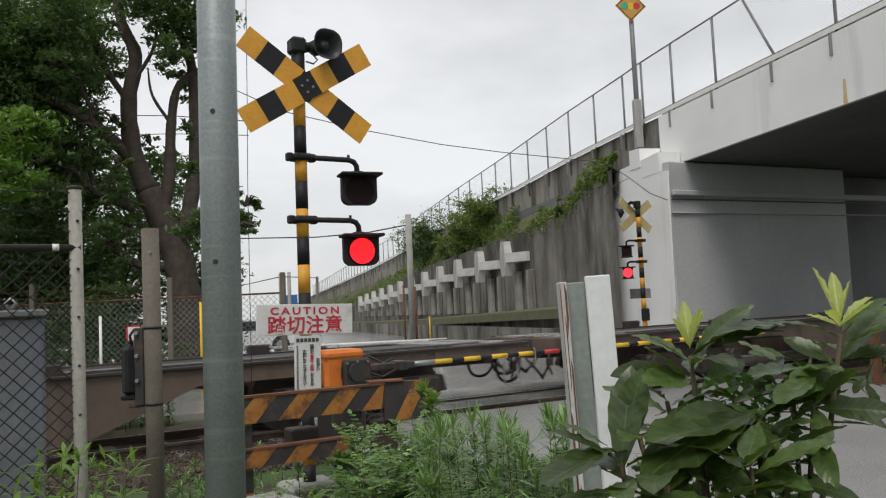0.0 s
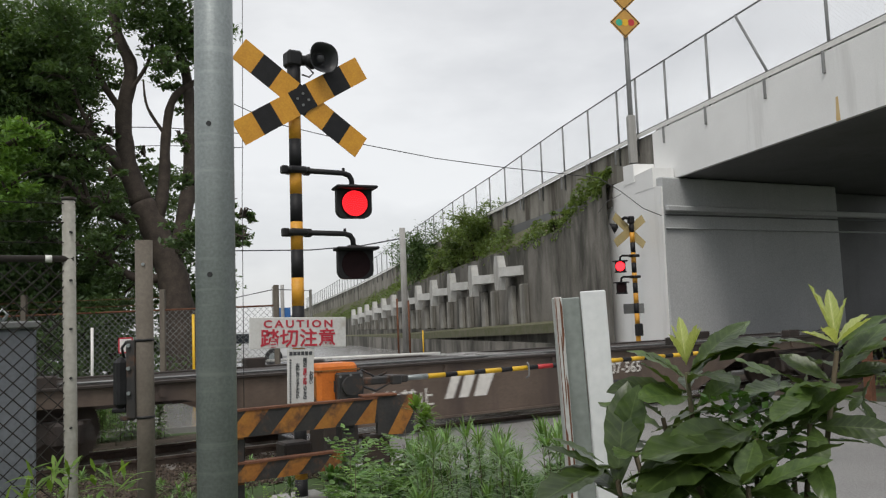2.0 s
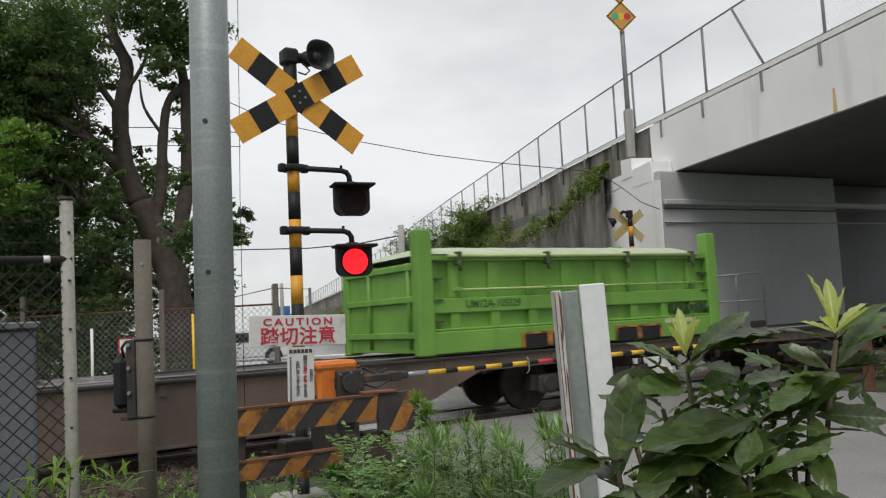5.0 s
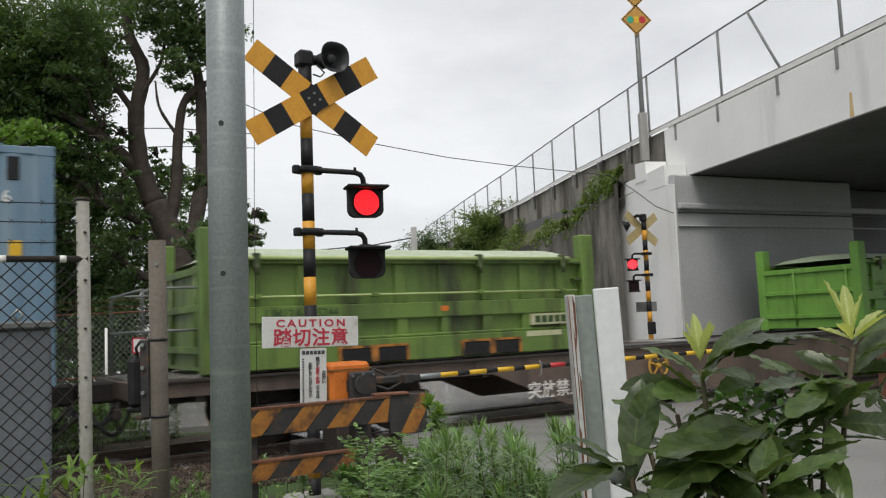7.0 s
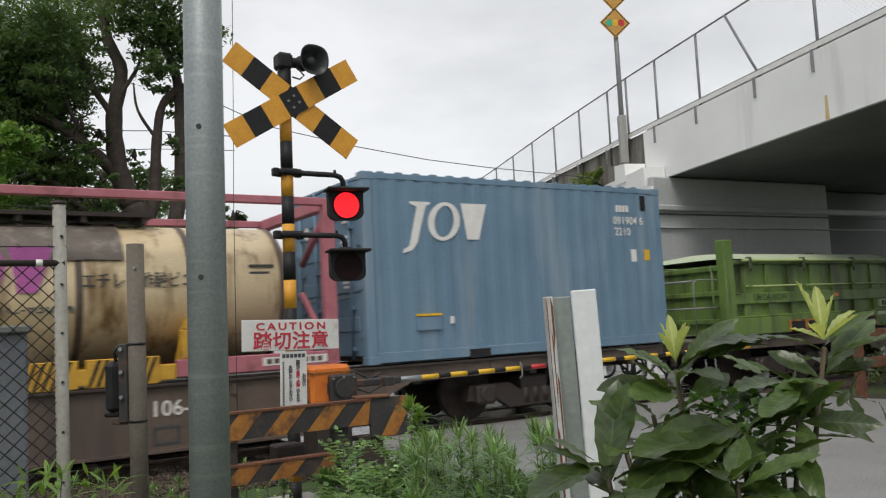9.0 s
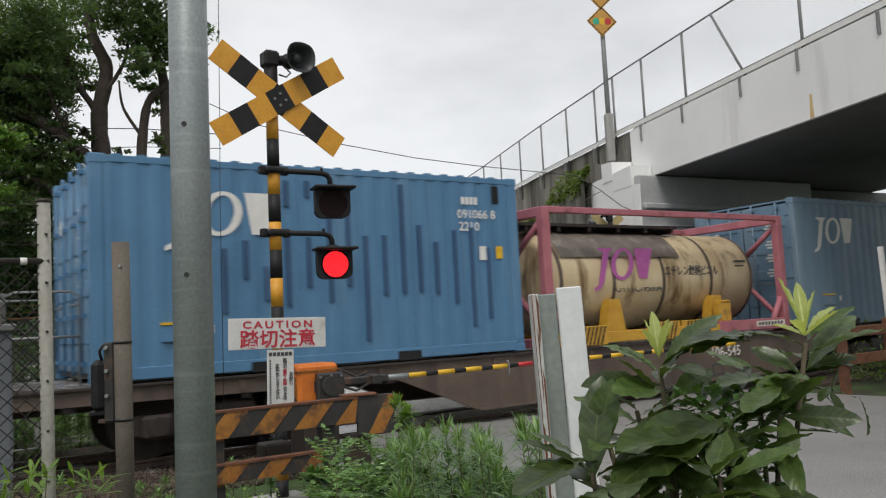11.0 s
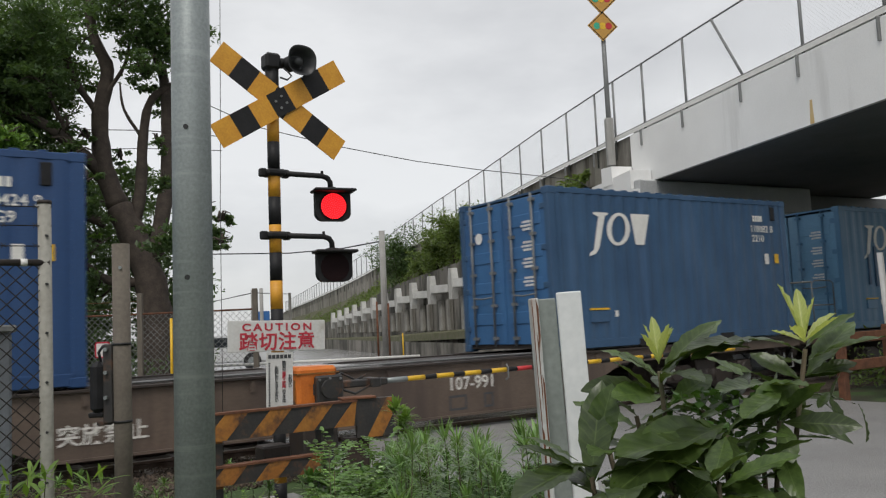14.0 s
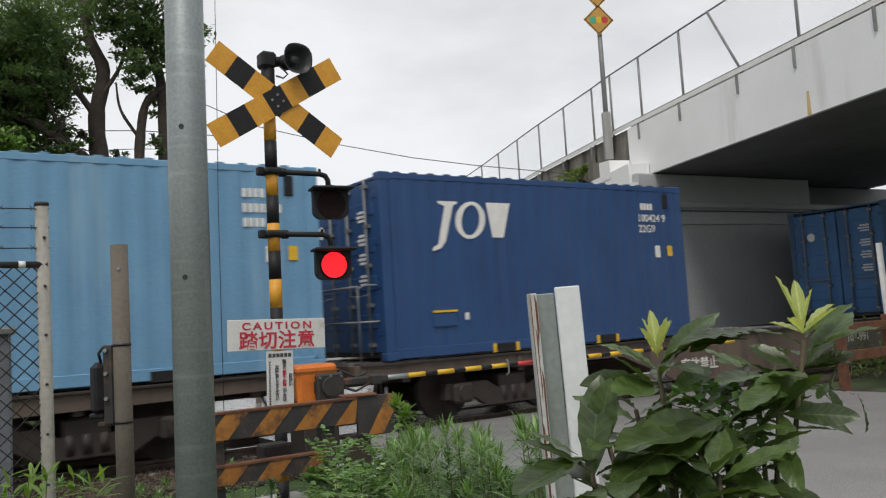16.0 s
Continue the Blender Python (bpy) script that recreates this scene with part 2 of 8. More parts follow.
M = {
    "asphalt": mat("wet_asphalt", (0.285, 0.28, 0.275), (0.22, 0.216, 0.212), 0.9, 0.42, 0, 0.8, 55, grain=0.95, stain=(0.25, 0.245, 0.24), stain_at=0.6, stain_scale=0.6),
    "asphalt_wet": mat("puddled_asphalt", (0.25, 0.245, 0.245), (0.19, 0.187, 0.187), 0.7, 0.2, 0, 0.15, 60, grain=0.6, stain=(0.30, 0.295, 0.29), stain_at=0.55, stain_scale=0.5, spec=0.8),
    "soil": mat("weedy_soil", (0.075, 0.062, 0.042), (0.038, 0.055, 0.024), 1.2, 0.9, 0, 0.6, 30, stain=(0.05, 0.09, 0.025), stain_at=0.5),
    "ballast": mat("brown_ballast", (0.10, 0.073, 0.054), (0.05, 0.038, 0.028), 14, 0.85, 0, 0.9, 45, rand=0.4, island=True),
    "concrete": mat("grey_concrete", (0.36, 0.355, 0.34), (0.28, 0.275, 0.26), 2.0, 0.8, 0, 0.3, 40, stain=(0.12, 0.115, 0.10), stain_at=0.6, streak=True),
    "white_concrete": mat("white_painted_concrete", (0.85, 0.85, 0.84), (0.78, 0.78, 0.77), 0.7, 0.7, 0, 0.12, 40, stain=(0.62, 0.615, 0.60), stain_at=0.66, stain_scale=0.9, streak=True),
    # dark grey carries the shade of soffit and bay in its colour
    "under": mat("shade_grey_concrete", (0.17, 0.173, 0.176), (0.125, 0.127, 0.13), 0.5, 0.8, 0, 0.1, 30, stain=(0.12, 0.12, 0.12), stain_at=0.62, streak=True),
    # painted concrete, greyed to hold the shade under the deck
    "abut_grey": mat("shade_toned_painted_concrete", (0.47, 0.48, 0.485), (0.40, 0.41, 0.415), 0.5, 0.7, 0, 0.1, 30, stain=(0.38, 0.39, 0.40), stain_at=0.64, streak=True),
    "pale_concrete": mat("pale_precast_concrete", (0.56, 0.56, 0.54), (0.46, 0.46, 0.44), 3, 0.8, 0, 0.2, 40, stain=(0.30, 0.29, 0.26), stain_at=0.64, streak=True),
    "rib": mat("streaked_pale_rib_concrete", (0.30, 0.29, 0.26), (0.20, 0.19, 0.17), 2.0, 0.85, 0, 0.3, 40, stain=(0.10, 0.095, 0.08), stain_at=0.56, streak=True),
    "dark_wall": mat("weathered_dark_concrete", (0.23, 0.215, 0.19), (0.145, 0.135, 0.115), 0.8, 0.9, 0, 0.5, 22, stain=(0.05, 0.048, 0.038), stain_at=0.5, stain_scale=0.8, streak="blotch"),
    "moss": mat("mossy_concrete", (0.085, 0.095, 0.035), (0.14, 0.13, 0.09), 3, 0.95, 0, 0.5, 40),
    "upper_wall": mat("stained_upper_concrete", (0.30, 0.285, 0.25), (0.20, 0.185, 0.155), 1.2, 0.85, 0, 0.3, 30, stain=(0.07, 0.06, 0.045), stain_at=0.55, streak=True),
    "galv": mat("galvanised_steel", (0.33, 0.36, 0.36), (0.25, 0.28, 0.28), 5, 0.45, 0.5, 0.08, 120, stain=(0.40, 0.43, 0.43), stain_at=0.62, stain_scale=3, streak="band"),
    "galv_far": mat("weathered_galvanised_steel", (0.24, 0.245, 0.245), (0.16, 0.165, 0.165), 3, 0.55, 0.3, 0.05, 60),
    "wire": mat("dark_fence_wire", (0.022, 0.021, 0.02), (0.035, 0.027, 0.022), 12, 0.6, 0.5, 0.0, 60),
    "mesh_far": mat("grey_fence_mesh", (0.46, 0.47, 0.475), (0.38, 0.39, 0.395), 3, 0.6, 0.2, 0.0, 60),
    "black": mat("matt_black_paint", (0.014, 0.014, 0.015), (0.022, 0.022, 0.024), 10, 0.55, 0, 0.1, 90, spec=0.25),
    "yellow": mat("faded_amber_paint", (0.70, 0.34, 0.03), (0.60, 0.275, 0.025), 8, 0.5, 0, 0.04, 70),
    # amber darkened in its colour, as on a plate lit from behind
    "sign_amber": mat("backlit_amber_plate", (0.55, 0.30, 0.06), (0.47, 0.25, 0.05), 5, 0.6, 0, 0.03, 40),
    "rusty_yellow": mat("worn_rusty_amber_paint", (0.40, 0.18, 0.03), (0.27, 0.10, 0.022), 5, 0.6, 0, 0.2, 50, stain=(0.06, 0.035, 0.025), stain_at=0.56, stain_scale=6),
    "rusty_black": mat("worn_black_paint", (0.025, 0.026, 0.028), (0.045, 0.04, 0.036), 6, 0.55, 0, 0.2, 50, stain=(0.13, 0.06, 0.03), stain_at=0.64, stain_scale=6),
    "bright_yellow": mat("yellow_barrier_tape", (0.75, 0.47, 0.02), (0.66, 0.38, 0.02), 8, 0.45, 0, 0.05, 70),
    "red_tape": mat("red_barrier_tape", (0.55, 0.03, 0.04), (0.45, 0.03, 0.03), 8, 0.45, 0, 0.05, 70),
    "pale_back": mat("bare_back_of_sign_board", (0.50, 0.40, 0.19), (0.42, 0.34, 0.17), 8, 0.6, 0, 0.05, 70),
    "sign_white": mat("grimy_white_enamel", (0.70, 0.695, 0.68), (0.60, 0.595, 0.57), 4, 0.5, 0, 0.04, 60, stain=(0.45, 0.42, 0.36), stain_at=0.7, stain_scale=4),
    "sign_red": mat("red_lettering", (0.52, 0.035, 0.06), (0.45, 0.03, 0.05), 20, 0.5, 0, 0),
    "ink": mat("black_ink", (0.04, 0.045, 0.05), (0.07, 0.07, 0.075), 20, 0.6, 0, 0),
    "orange": mat("orange_machine_paint", (0.72, 0.20, 0.025), (0.60, 0.15, 0.02), 6, 0.45, 0, 0.05, 60, stain=(0.30, 0.10, 0.03), stain_at=0.68, stain_scale=6),
    "horn": mat("weathered_black_horn", (0.05, 0.052, 0.056), (0.032, 0.033, 0.036), 10, 0.45, 0, 0.05, 60),
    "lens_off": mat("dark_red_lamp_lens", (0.014, 0.004, 0.005), (0.010, 0.003, 0.004), 12, 0.6, 0, 0.0, 60, spec=0.15),
    "led": glow("lit_red_led", (1.0, 0.02, 0.03), 2.6),
    "lens_back": glow("red_lens_glow", (0.55, 0.002, 0.008), 0.5),
    "steel_rail": mat("worn_rail_steel", (0.16, 0.12, 0.10), (0.075, 0.05, 0.038), 4, 0.55, 0.4, 0.05, 50),
    "rail_head": mat("polished_rail_head", (0.62, 0.61, 0.60), (0.50, 0.48, 0.46), 4, 0.3, 0.8, 0.0, 50),
    "wheel": mat("rusty_dark_wheel_steel", (0.07, 0.055, 0.046), (0.04, 0.031, 0.027), 5, 0.6, 0.4, 0.1, 50),
    "sleeper": mat("grey_concrete_sleeper", (0.25, 0.23, 0.21), (0.17, 0.15, 0.13), 4, 0.9, 0, 0.3, 40),
    "wagon": mat("dusty_brown_wagon_paint", (0.152, 0.112, 0.088), (0.09, 0.067, 0.052), 1.3, 0.6, 0, 0.12, 40, stain=(0.075, 0.055, 0.047), stain_at=0.57, stain_scale=2.2, streak=True),
    "wagon_dark": mat("oily_black_steel", (0.03, 0.026, 0.024), (0.05, 0.037, 0.031), 5, 0.6, 0.2, 0.2, 40),
    "deck": mat("wet_wagon_deck", (0.30, 0.29, 0.285), (0.22, 0.21, 0.205), 3, 0.28, 0.0, 0.05, 30, stain=(0.10, 0.085, 0.08), stain_at=0.55, stain_scale=2.5),
    "white_mark": mat("white_stencil_paint", (0.78, 0.76, 0.72), (0.64, 0.62, 0.58), 14, 0.6, 0, 0),
    "pale_mark": mat("clean_white_paint", (0.78, 0.77, 0.74), (0.70, 0.69, 0.66), 8, 0.5, 0, 0),
    "box_light": mat("faded_light_blue_container_paint", (0.15, 0.245, 0.335), (0.115, 0.20, 0.285), 1.2, 0.5, 0, 0.06, 60, stain=(0.21, 0.285, 0.35), stain_at=0.6, stain_scale=2.2, streak=True),
    "box_mid": mat("mid_blue_container_paint", (0.045, 0.15, 0.33), (0.035, 0.115, 0.27), 1.8, 0.48, 0, 0.06, 60, stain=(0.03, 0.08, 0.19), stain_at=0.6, stain_scale=2.2, streak=True),
    "box_blue": mat("blue_container_paint", (0.038, 0.094, 0.185), (0.028, 0.072, 0.15), 1.4, 0.48, 0, 0.06, 60, stain=(0.055, 0.115, 0.22), stain_at=0.63, stain_scale=2.4, streak=True),
    "box_deep": mat("deep_blue_container_paint", (0.020, 0.066, 0.185), (0.016, 0.054, 0.155), 1.4, 0.45, 0, 0.05, 60, stain=(0.03, 0.07, 0.18), stain_at=0.66, stain_scale=2.4, streak=True),
    "box_pale": mat("pale_blue_container_paint", (0.155, 0.325, 0.50), (0.125, 0.275, 0.44), 1.4, 0.5, 0, 0.05, 60, stain=(0.22, 0.37, 0.50), stain_at=0.63, stain_scale=2.4, streak=True),
    "box_azure": mat("streaked_azure_container_paint", (0.09, 0.215, 0.37), (0.07, 0.18, 0.315), 1.4, 0.5, 0, 0.06, 60, stain=(0.14, 0.26, 0.38), stain_at=0.62, stain_scale=2.6, streak=True),
    "green": mat("bright_green_container_paint", (0.165, 0.355, 0.055), (0.125, 0.285, 0.045), 1.5, 0.5, 0, 0.06, 60, stain=(0.08, 0.17, 0.02), stain_at=0.64, stain_scale=2.4, streak=True),
    "green_old": mat("dull_green_container_paint", (0.15, 0.24, 0.05), (0.105, 0.18, 0.04), 1.5, 0.5, 0, 0.08, 60, stain=(0.05, 0.065, 0.025), stain_at=0.57, stain_scale=2.4, streak=True),
    "green_pale": mat("pale_worn_green_paint", (0.42, 0.50, 0.22), (0.30, 0.40, 0.13), 3, 0.5, 0, 0.05, 60),
    "green_grime": mat("greasy_dark_green_paint", (0.06, 0.085, 0.025), (0.035, 0.045, 0.02), 5, 0.6, 0, 0.1, 60),
    "worn_orange": mat("worn_orange_paint", (0.50, 0.20, 0.03), (0.25, 0.10, 0.025), 5, 0.6, 0, 0.1, 50, stain=(0.05, 0.035, 0.02), stain_at=0.55, stain_scale=5),
    "pale_plate": mat("yellowed_plate", (0.52, 0.52, 0.33), (0.42, 0.43, 0.26), 6, 0.6, 0, 0),
    "tarp": mat("grey_white_tarpaulin", (0.46, 0.52, 0.38), (0.38, 0.45, 0.30), 2.5, 0.6, 0, 0.3, 14),
    "dark_green_text": mat("dark_green_lettering", (0.03, 0.07, 0.02), (0.04, 0.08, 0.02), 8, 0.6, 0, 0),
    "pink": mat("faded_pink_frame_paint", (0.46, 0.165, 0.20), (0.36, 0.115, 0.14), 2.5, 0.55, 0, 0.08, 60, stain=(0.17, 0.06, 0.06), stain_at=0.63, stain_scale=3),
    "tank": mat("stained_stainless_tank", (0.70, 0.58, 0.38), (0.58, 0.45, 0.26), 1.2, 0.4, 0.15, 0.05, 50, stain=(0.20, 0.12, 0.05), stain_at=0.6, stain_scale=3.2, streak=True),
    "rust_run": mat("orange_rust_run", (0.55, 0.36, 0.12), (0.62, 0.48, 0.26), 6, 0.8, 0, 0.05, 60),
    "tank_sheet": mat("dirty_brown_grey_sheet", (0.17, 0.145, 0.12), (0.09, 0.072, 0.058), 3, 0.5, 0.1, 0.3, 20, stain=(0.30, 0.27, 0.23), stain_at=0.62, stain_scale=4),
    "magenta": mat("faded_magenta_paint", (0.50, 0.13, 0.40), (0.42, 0.10, 0.33), 8, 0.5, 0, 0),
    "cradle": mat("amber_cradle_paint", (0.62, 0.36, 0.04), (0.50, 0.27, 0.03), 5, 0.5, 0, 0.08, 60, stain=(0.16, 0.09, 0.03), stain_at=0.66, stain_scale=4),
    "bark": mat("dark_grey_bark", (0.075, 0.058, 0.046), (0.042, 0.033, 0.027), 5, 0.95, 0, 0.9, 26),
    "rust_white": mat("white_paint_over_rust", (0.60, 0.61, 0.60), (0.48, 0.50, 0.49), 3, 0.6, 0, 0.15, 50, stain=(0.25, 0.10, 0.045), stain_at=0.62, stain_scale=11, streak=True),
    # web of the white post: shade mixed into the colour, stains on top
    "web_grey": mat("white_paint_toned_for_shade", (0.27, 0.30, 0.285), (0.20, 0.225, 0.21), 3, 0.6, 0, 0.1, 50, stain=(0.14, 0.12, 0.09), stain_at=0.62, stain_scale=6, streak=True),
    "white_board": mat("white_painted_board", (0.74, 0.755, 0.76), (0.66, 0.68, 0.69), 2, 0.55, 0, 0.05, 40),
    "post_grey": mat("weathered_grey_post", (0.34, 0.335, 0.30), (0.23, 0.22, 0.19), 3, 0.75, 0, 0.25, 50, stain=(0.20, 0.15, 0.08), stain_at=0.58, stain_scale=5, streak=True),
    "post_brown": mat("weathered_brown_post", (0.15, 0.13, 0.105), (0.10, 0.085, 0.068), 3, 0.8, 0, 0.25, 50, stain=(0.20, 0.18, 0.15), stain_at=0.66, stain_scale=4, streak=True),
    "rust": mat("rusty_iron", (0.20, 0.085, 0.045), (0.11, 0.05, 0.03), 8, 0.85, 0.2, 0.3, 60),
    "rust_dark": mat("dark_rusted_steel", (0.06, 0.04, 0.03), (0.035, 0.027, 0.022), 6, 0.8, 0.1, 0.3, 40),
    "panel_grey": mat("grey_coated_panel", (0.185, 0.20, 0.225), (0.145, 0.157, 0.18), 2.5, 0.6, 0, 0.15, 50),
    "rubber": mat("black_rubber", (0.012, 0.012, 0.013), (0.02, 0.02, 0.021), 10, 0.5, 0, 0),
    "cable": mat("black_cable", (0.03, 0.03, 0.032), (0.045, 0.045, 0.046), 10, 0.6, 0, 0),
    "teal": mat("green_signal_disc", (0.04, 0.42, 0.26), (0.04, 0.36, 0.22), 8, 0.5, 0, 0),
    "car_white": mat("white_car_paint", (0.70, 0.71, 0.72), (0.62, 0.63, 0.64), 3, 0.25, 0, 0.0),
    "car_blue": mat("blue_sheeting", (0.03, 0.13, 0.36), (0.02, 0.10, 0.28), 3, 0.4, 0, 0.0),
    "glass": mat("dark_glass", (0.02, 0.025, 0.03), (0.03, 0.035, 0.04), 3, 0.08, 0, 0.0),
    "leaf_tree": leaf_mat("camphor_leaves", (0.076, 0.128, 0.046), (0.046, 0.083, 0.033)),
    "leaf_bright": leaf_mat("sunlit_young_leaves", (0.14, 0.25, 0.05), (0.085, 0.17, 0.035)),
    "leaf_ivy": leaf_mat("creeper_leaves", (0.125, 0.175, 0.05), (0.07, 0.115, 0.032)),
    "leaf_weed": leaf_mat("willowy_weed_leaves", (0.20, 0.32, 0.105), (0.055, 0.12, 0.035), rough=0.3, rand=0.7, translucent=0.22),
    "leaf_fern": leaf_mat("yellow_green_weed_leaves", (0.17, 0.27, 0.05), (0.10, 0.19, 0.04), rough=0.5, rand=0.3),
    "leaf_bush": leaf_mat("glossy_dark_leaves", (0.072, 0.114, 0.028), (0.030, 0.054, 0.014), rough=0.32, rand=0.55, translucent=0.2, island=False, vein=3.4),
    "leaf_new": leaf_mat("young_yellow_green_leaves", (0.46, 0.50, 0.20), (0.34, 0.41, 0.13), rough=0.4, rand=0.15, translucent=0.35, island=False, vein=3.4),
    "leaf_clover": leaf_mat("small_creeper_leaves", (0.07, 0.15, 0.03), (0.035, 0.085, 0.02), rough=0.4, rand=0.5),
    "stem": mat("brown_green_stem", (0.10, 0.075, 0.045), (0.07, 0.07, 0.035), 12, 0.8, 0, 0.3, 60),
}


# ---- mesh helpers ----
def box(bm, x0, x1, y0, y1, z0, z1, bevel=0.0, m=None, mi=0):
    vs = bmesh.ops.create_cube(bm, size=1.0, matrix=Matrix.Translation(((x0 + x1) / 2, (y0 + y1) / 2, (z0 + z1) / 2)) @ Matrix.Diagonal((x1 - x0, y1 - y0, z1 - z0, 1)))["verts"]
    faces = {f for v in vs for f in v.link_faces}
    for f in faces:
        f.material_index = mi
    if bevel:
        made = bmesh.ops.bevel(bm, geom=list({e for v in vs for e in v.link_edges}), offset=bevel, segments=1, affect="EDGES", clamp_overlap=True)
        vs = list({v for f in made["faces"] for v in f.verts} | {v for v in vs if v.is_valid})
    if m is not None:
        bmesh.ops.transform(bm, matrix=m, verts=vs)
    return vs


def rod(bm, p, q, r, r2=None, n=10, mi=0, caps=True):
    p, q = Vector(p), Vector(q)
    ax = q - p
    m = Matrix.Translation((p + q) / 2) @ ax.to_track_quat("Z", "Y").to_matrix().to_4x4()
    vs = bmesh.ops.create_cone(bm, cap_ends=caps, segments=n, radius1=r, radius2=r if r2 is None else r2, depth=ax.length, matrix=m)["verts"]
    for f in {f for v in vs for f in v.link_faces}:
        f.material_index = mi
        f.smooth = len(f.verts) == 4
    return vs


def pipe(bm, pts, rads, n=8, mi=0):
    """A round tube along points, with a radius for each."""
    pts = [Vector(p) for p in pts]
    if not hasattr(rads, "__len__"):
        rads = [rads] * len(pts)
    rings = []
    side = None
    for i, p in enumerate(pts):
        t = (pts[min(i + 1, len(pts) - 1)] - pts[max(i - 1, 0)]).normalized()
        if side is None:
            side = t.orthogonal().normalized()
        side = (side - t * side.dot(t)).normalized()
        up = t.cross(side)
        rings.append([bm.verts.new(p + (side * math.cos(a) + up * math.sin(a)) * rads[i]) for a in (2 * math.pi * k / n for k in range(n))])
    for a, b in zip(rings, rings[1:]):
        for k in range(n):
            f = bm.faces.new((a[k], a[(k + 1) % n], b[(k + 1) % n], b[k]))
            f.smooth, f.material_index = True, mi
    for ring in (rings[0][::-1], rings[-1]):
        bm.faces.new(ring).material_index = mi
    return rings


def prism(bm, pts, y0, y1, mi=0):
    """A flat outline in x and z, drawn out along y."""
    a = [bm.verts.new((x, y0, z)) for x, z in pts]
    b = [bm.verts.new((x, y1, z)) for x, z in pts]
    fs = [bm.faces.new(a), bm.faces.new(b[::-1])]
    for i in range(len(pts)):
        j = (i + 1) % len(pts)
        fs.append(bm.faces.new((a[j], a[i], b[i], b[j])))
    for f in fs:
        f.material_index = mi
    bmesh.ops.recalc_face_normals(bm, faces=fs)
    return a + b


def part(name, bm, material, parent=None, label=""):
    me = bpy.data.meshes.new(name)
    bm.to_mesh(me)
    bm.free()
    for k in material if isinstance(material, (list, tuple)) else [material]:
        me.materials.append(M[k])
    ob = new(name, me)
    if parent is not None:
        ob.parent = parent
    if label:
        ob["label"] = label
    return ob


def shared(name, me, parent, m):
    ob = new(name, me)
    ob.parent = parent
    ob.matrix_basis = m
    return ob


def thing(name, label, category, m=None, group="", kind=""):
    ob = new(name)
    ob.empty_display_size = 0.1
    if m is not None:
        ob.matrix_basis = m
    return tagged(ob, label, category, group, kind)


def solid(name, verts, faces, material, label="", category="", kind="", parent=None, smooth=False):
    me = bpy.data.meshes.new(name)
    me.from_pydata(verts, [], faces)
    for k in material if isinstance(material, (list, tuple)) else [material]:
        me.materials.append(M[k])
    if smooth:
        me.polygons.foreach_set("use_smooth", [True] * len(me.polygons))
    me.update()
    ob = new(name, me)
    if parent is not None:
        ob.parent = parent
    return tagged(ob, label, category, "", kind)


def lettering(text, size, material, parent, m, name="lettering", width=0.0, spacing=1.0, line=1.0, label="", align="CENTER", bold=0.0):
    cu = bpy.data.curves.new(name, "FONT")
    cu.body, cu.size, cu.align_x, cu.align_y, cu.space_character, cu.space_line = text, size, align, "CENTER", spacing, line
    cu.extrude, cu.offset, cu.resolution_u = 0.0012, bold, 3
    tmp = new("tmp", cu)
    bpy.context.view_layer.update()
    me = bpy.data.meshes.new_from_object(tmp.evaluated_get(bpy.context.evaluated_depsgraph_get()))
    bpy.data.objects.remove(tmp)
    bpy.data.curves.remove(cu)
    if width and len(me.vertices):
        xs = [v.co.x for v in me.vertices]
        me.transform(Matrix.Diagonal((width / (max(xs) - min(xs)), 1, 1, 1)))
    if align == "CENTER" and len(me.vertices):
        lo = [min(v.co[k] for v in me.vertices) for k in (0, 1)]
        hi = [max(v.co[k] for v in me.vertices) for k in (0, 1)]
        me.transform(Matrix.Translation((-(lo[0] + hi[0]) / 2, -(lo[1] + hi[1]) / 2, 0)))
    me.materials.clear()
    me.materials.append(M[material])
    ob = shared(name, me, parent, m)
    if label:
        ob["label"] = label
    return ob


FRONT = pose(0, 0, 0, 90, 0, 0)      # lettering that faces -y

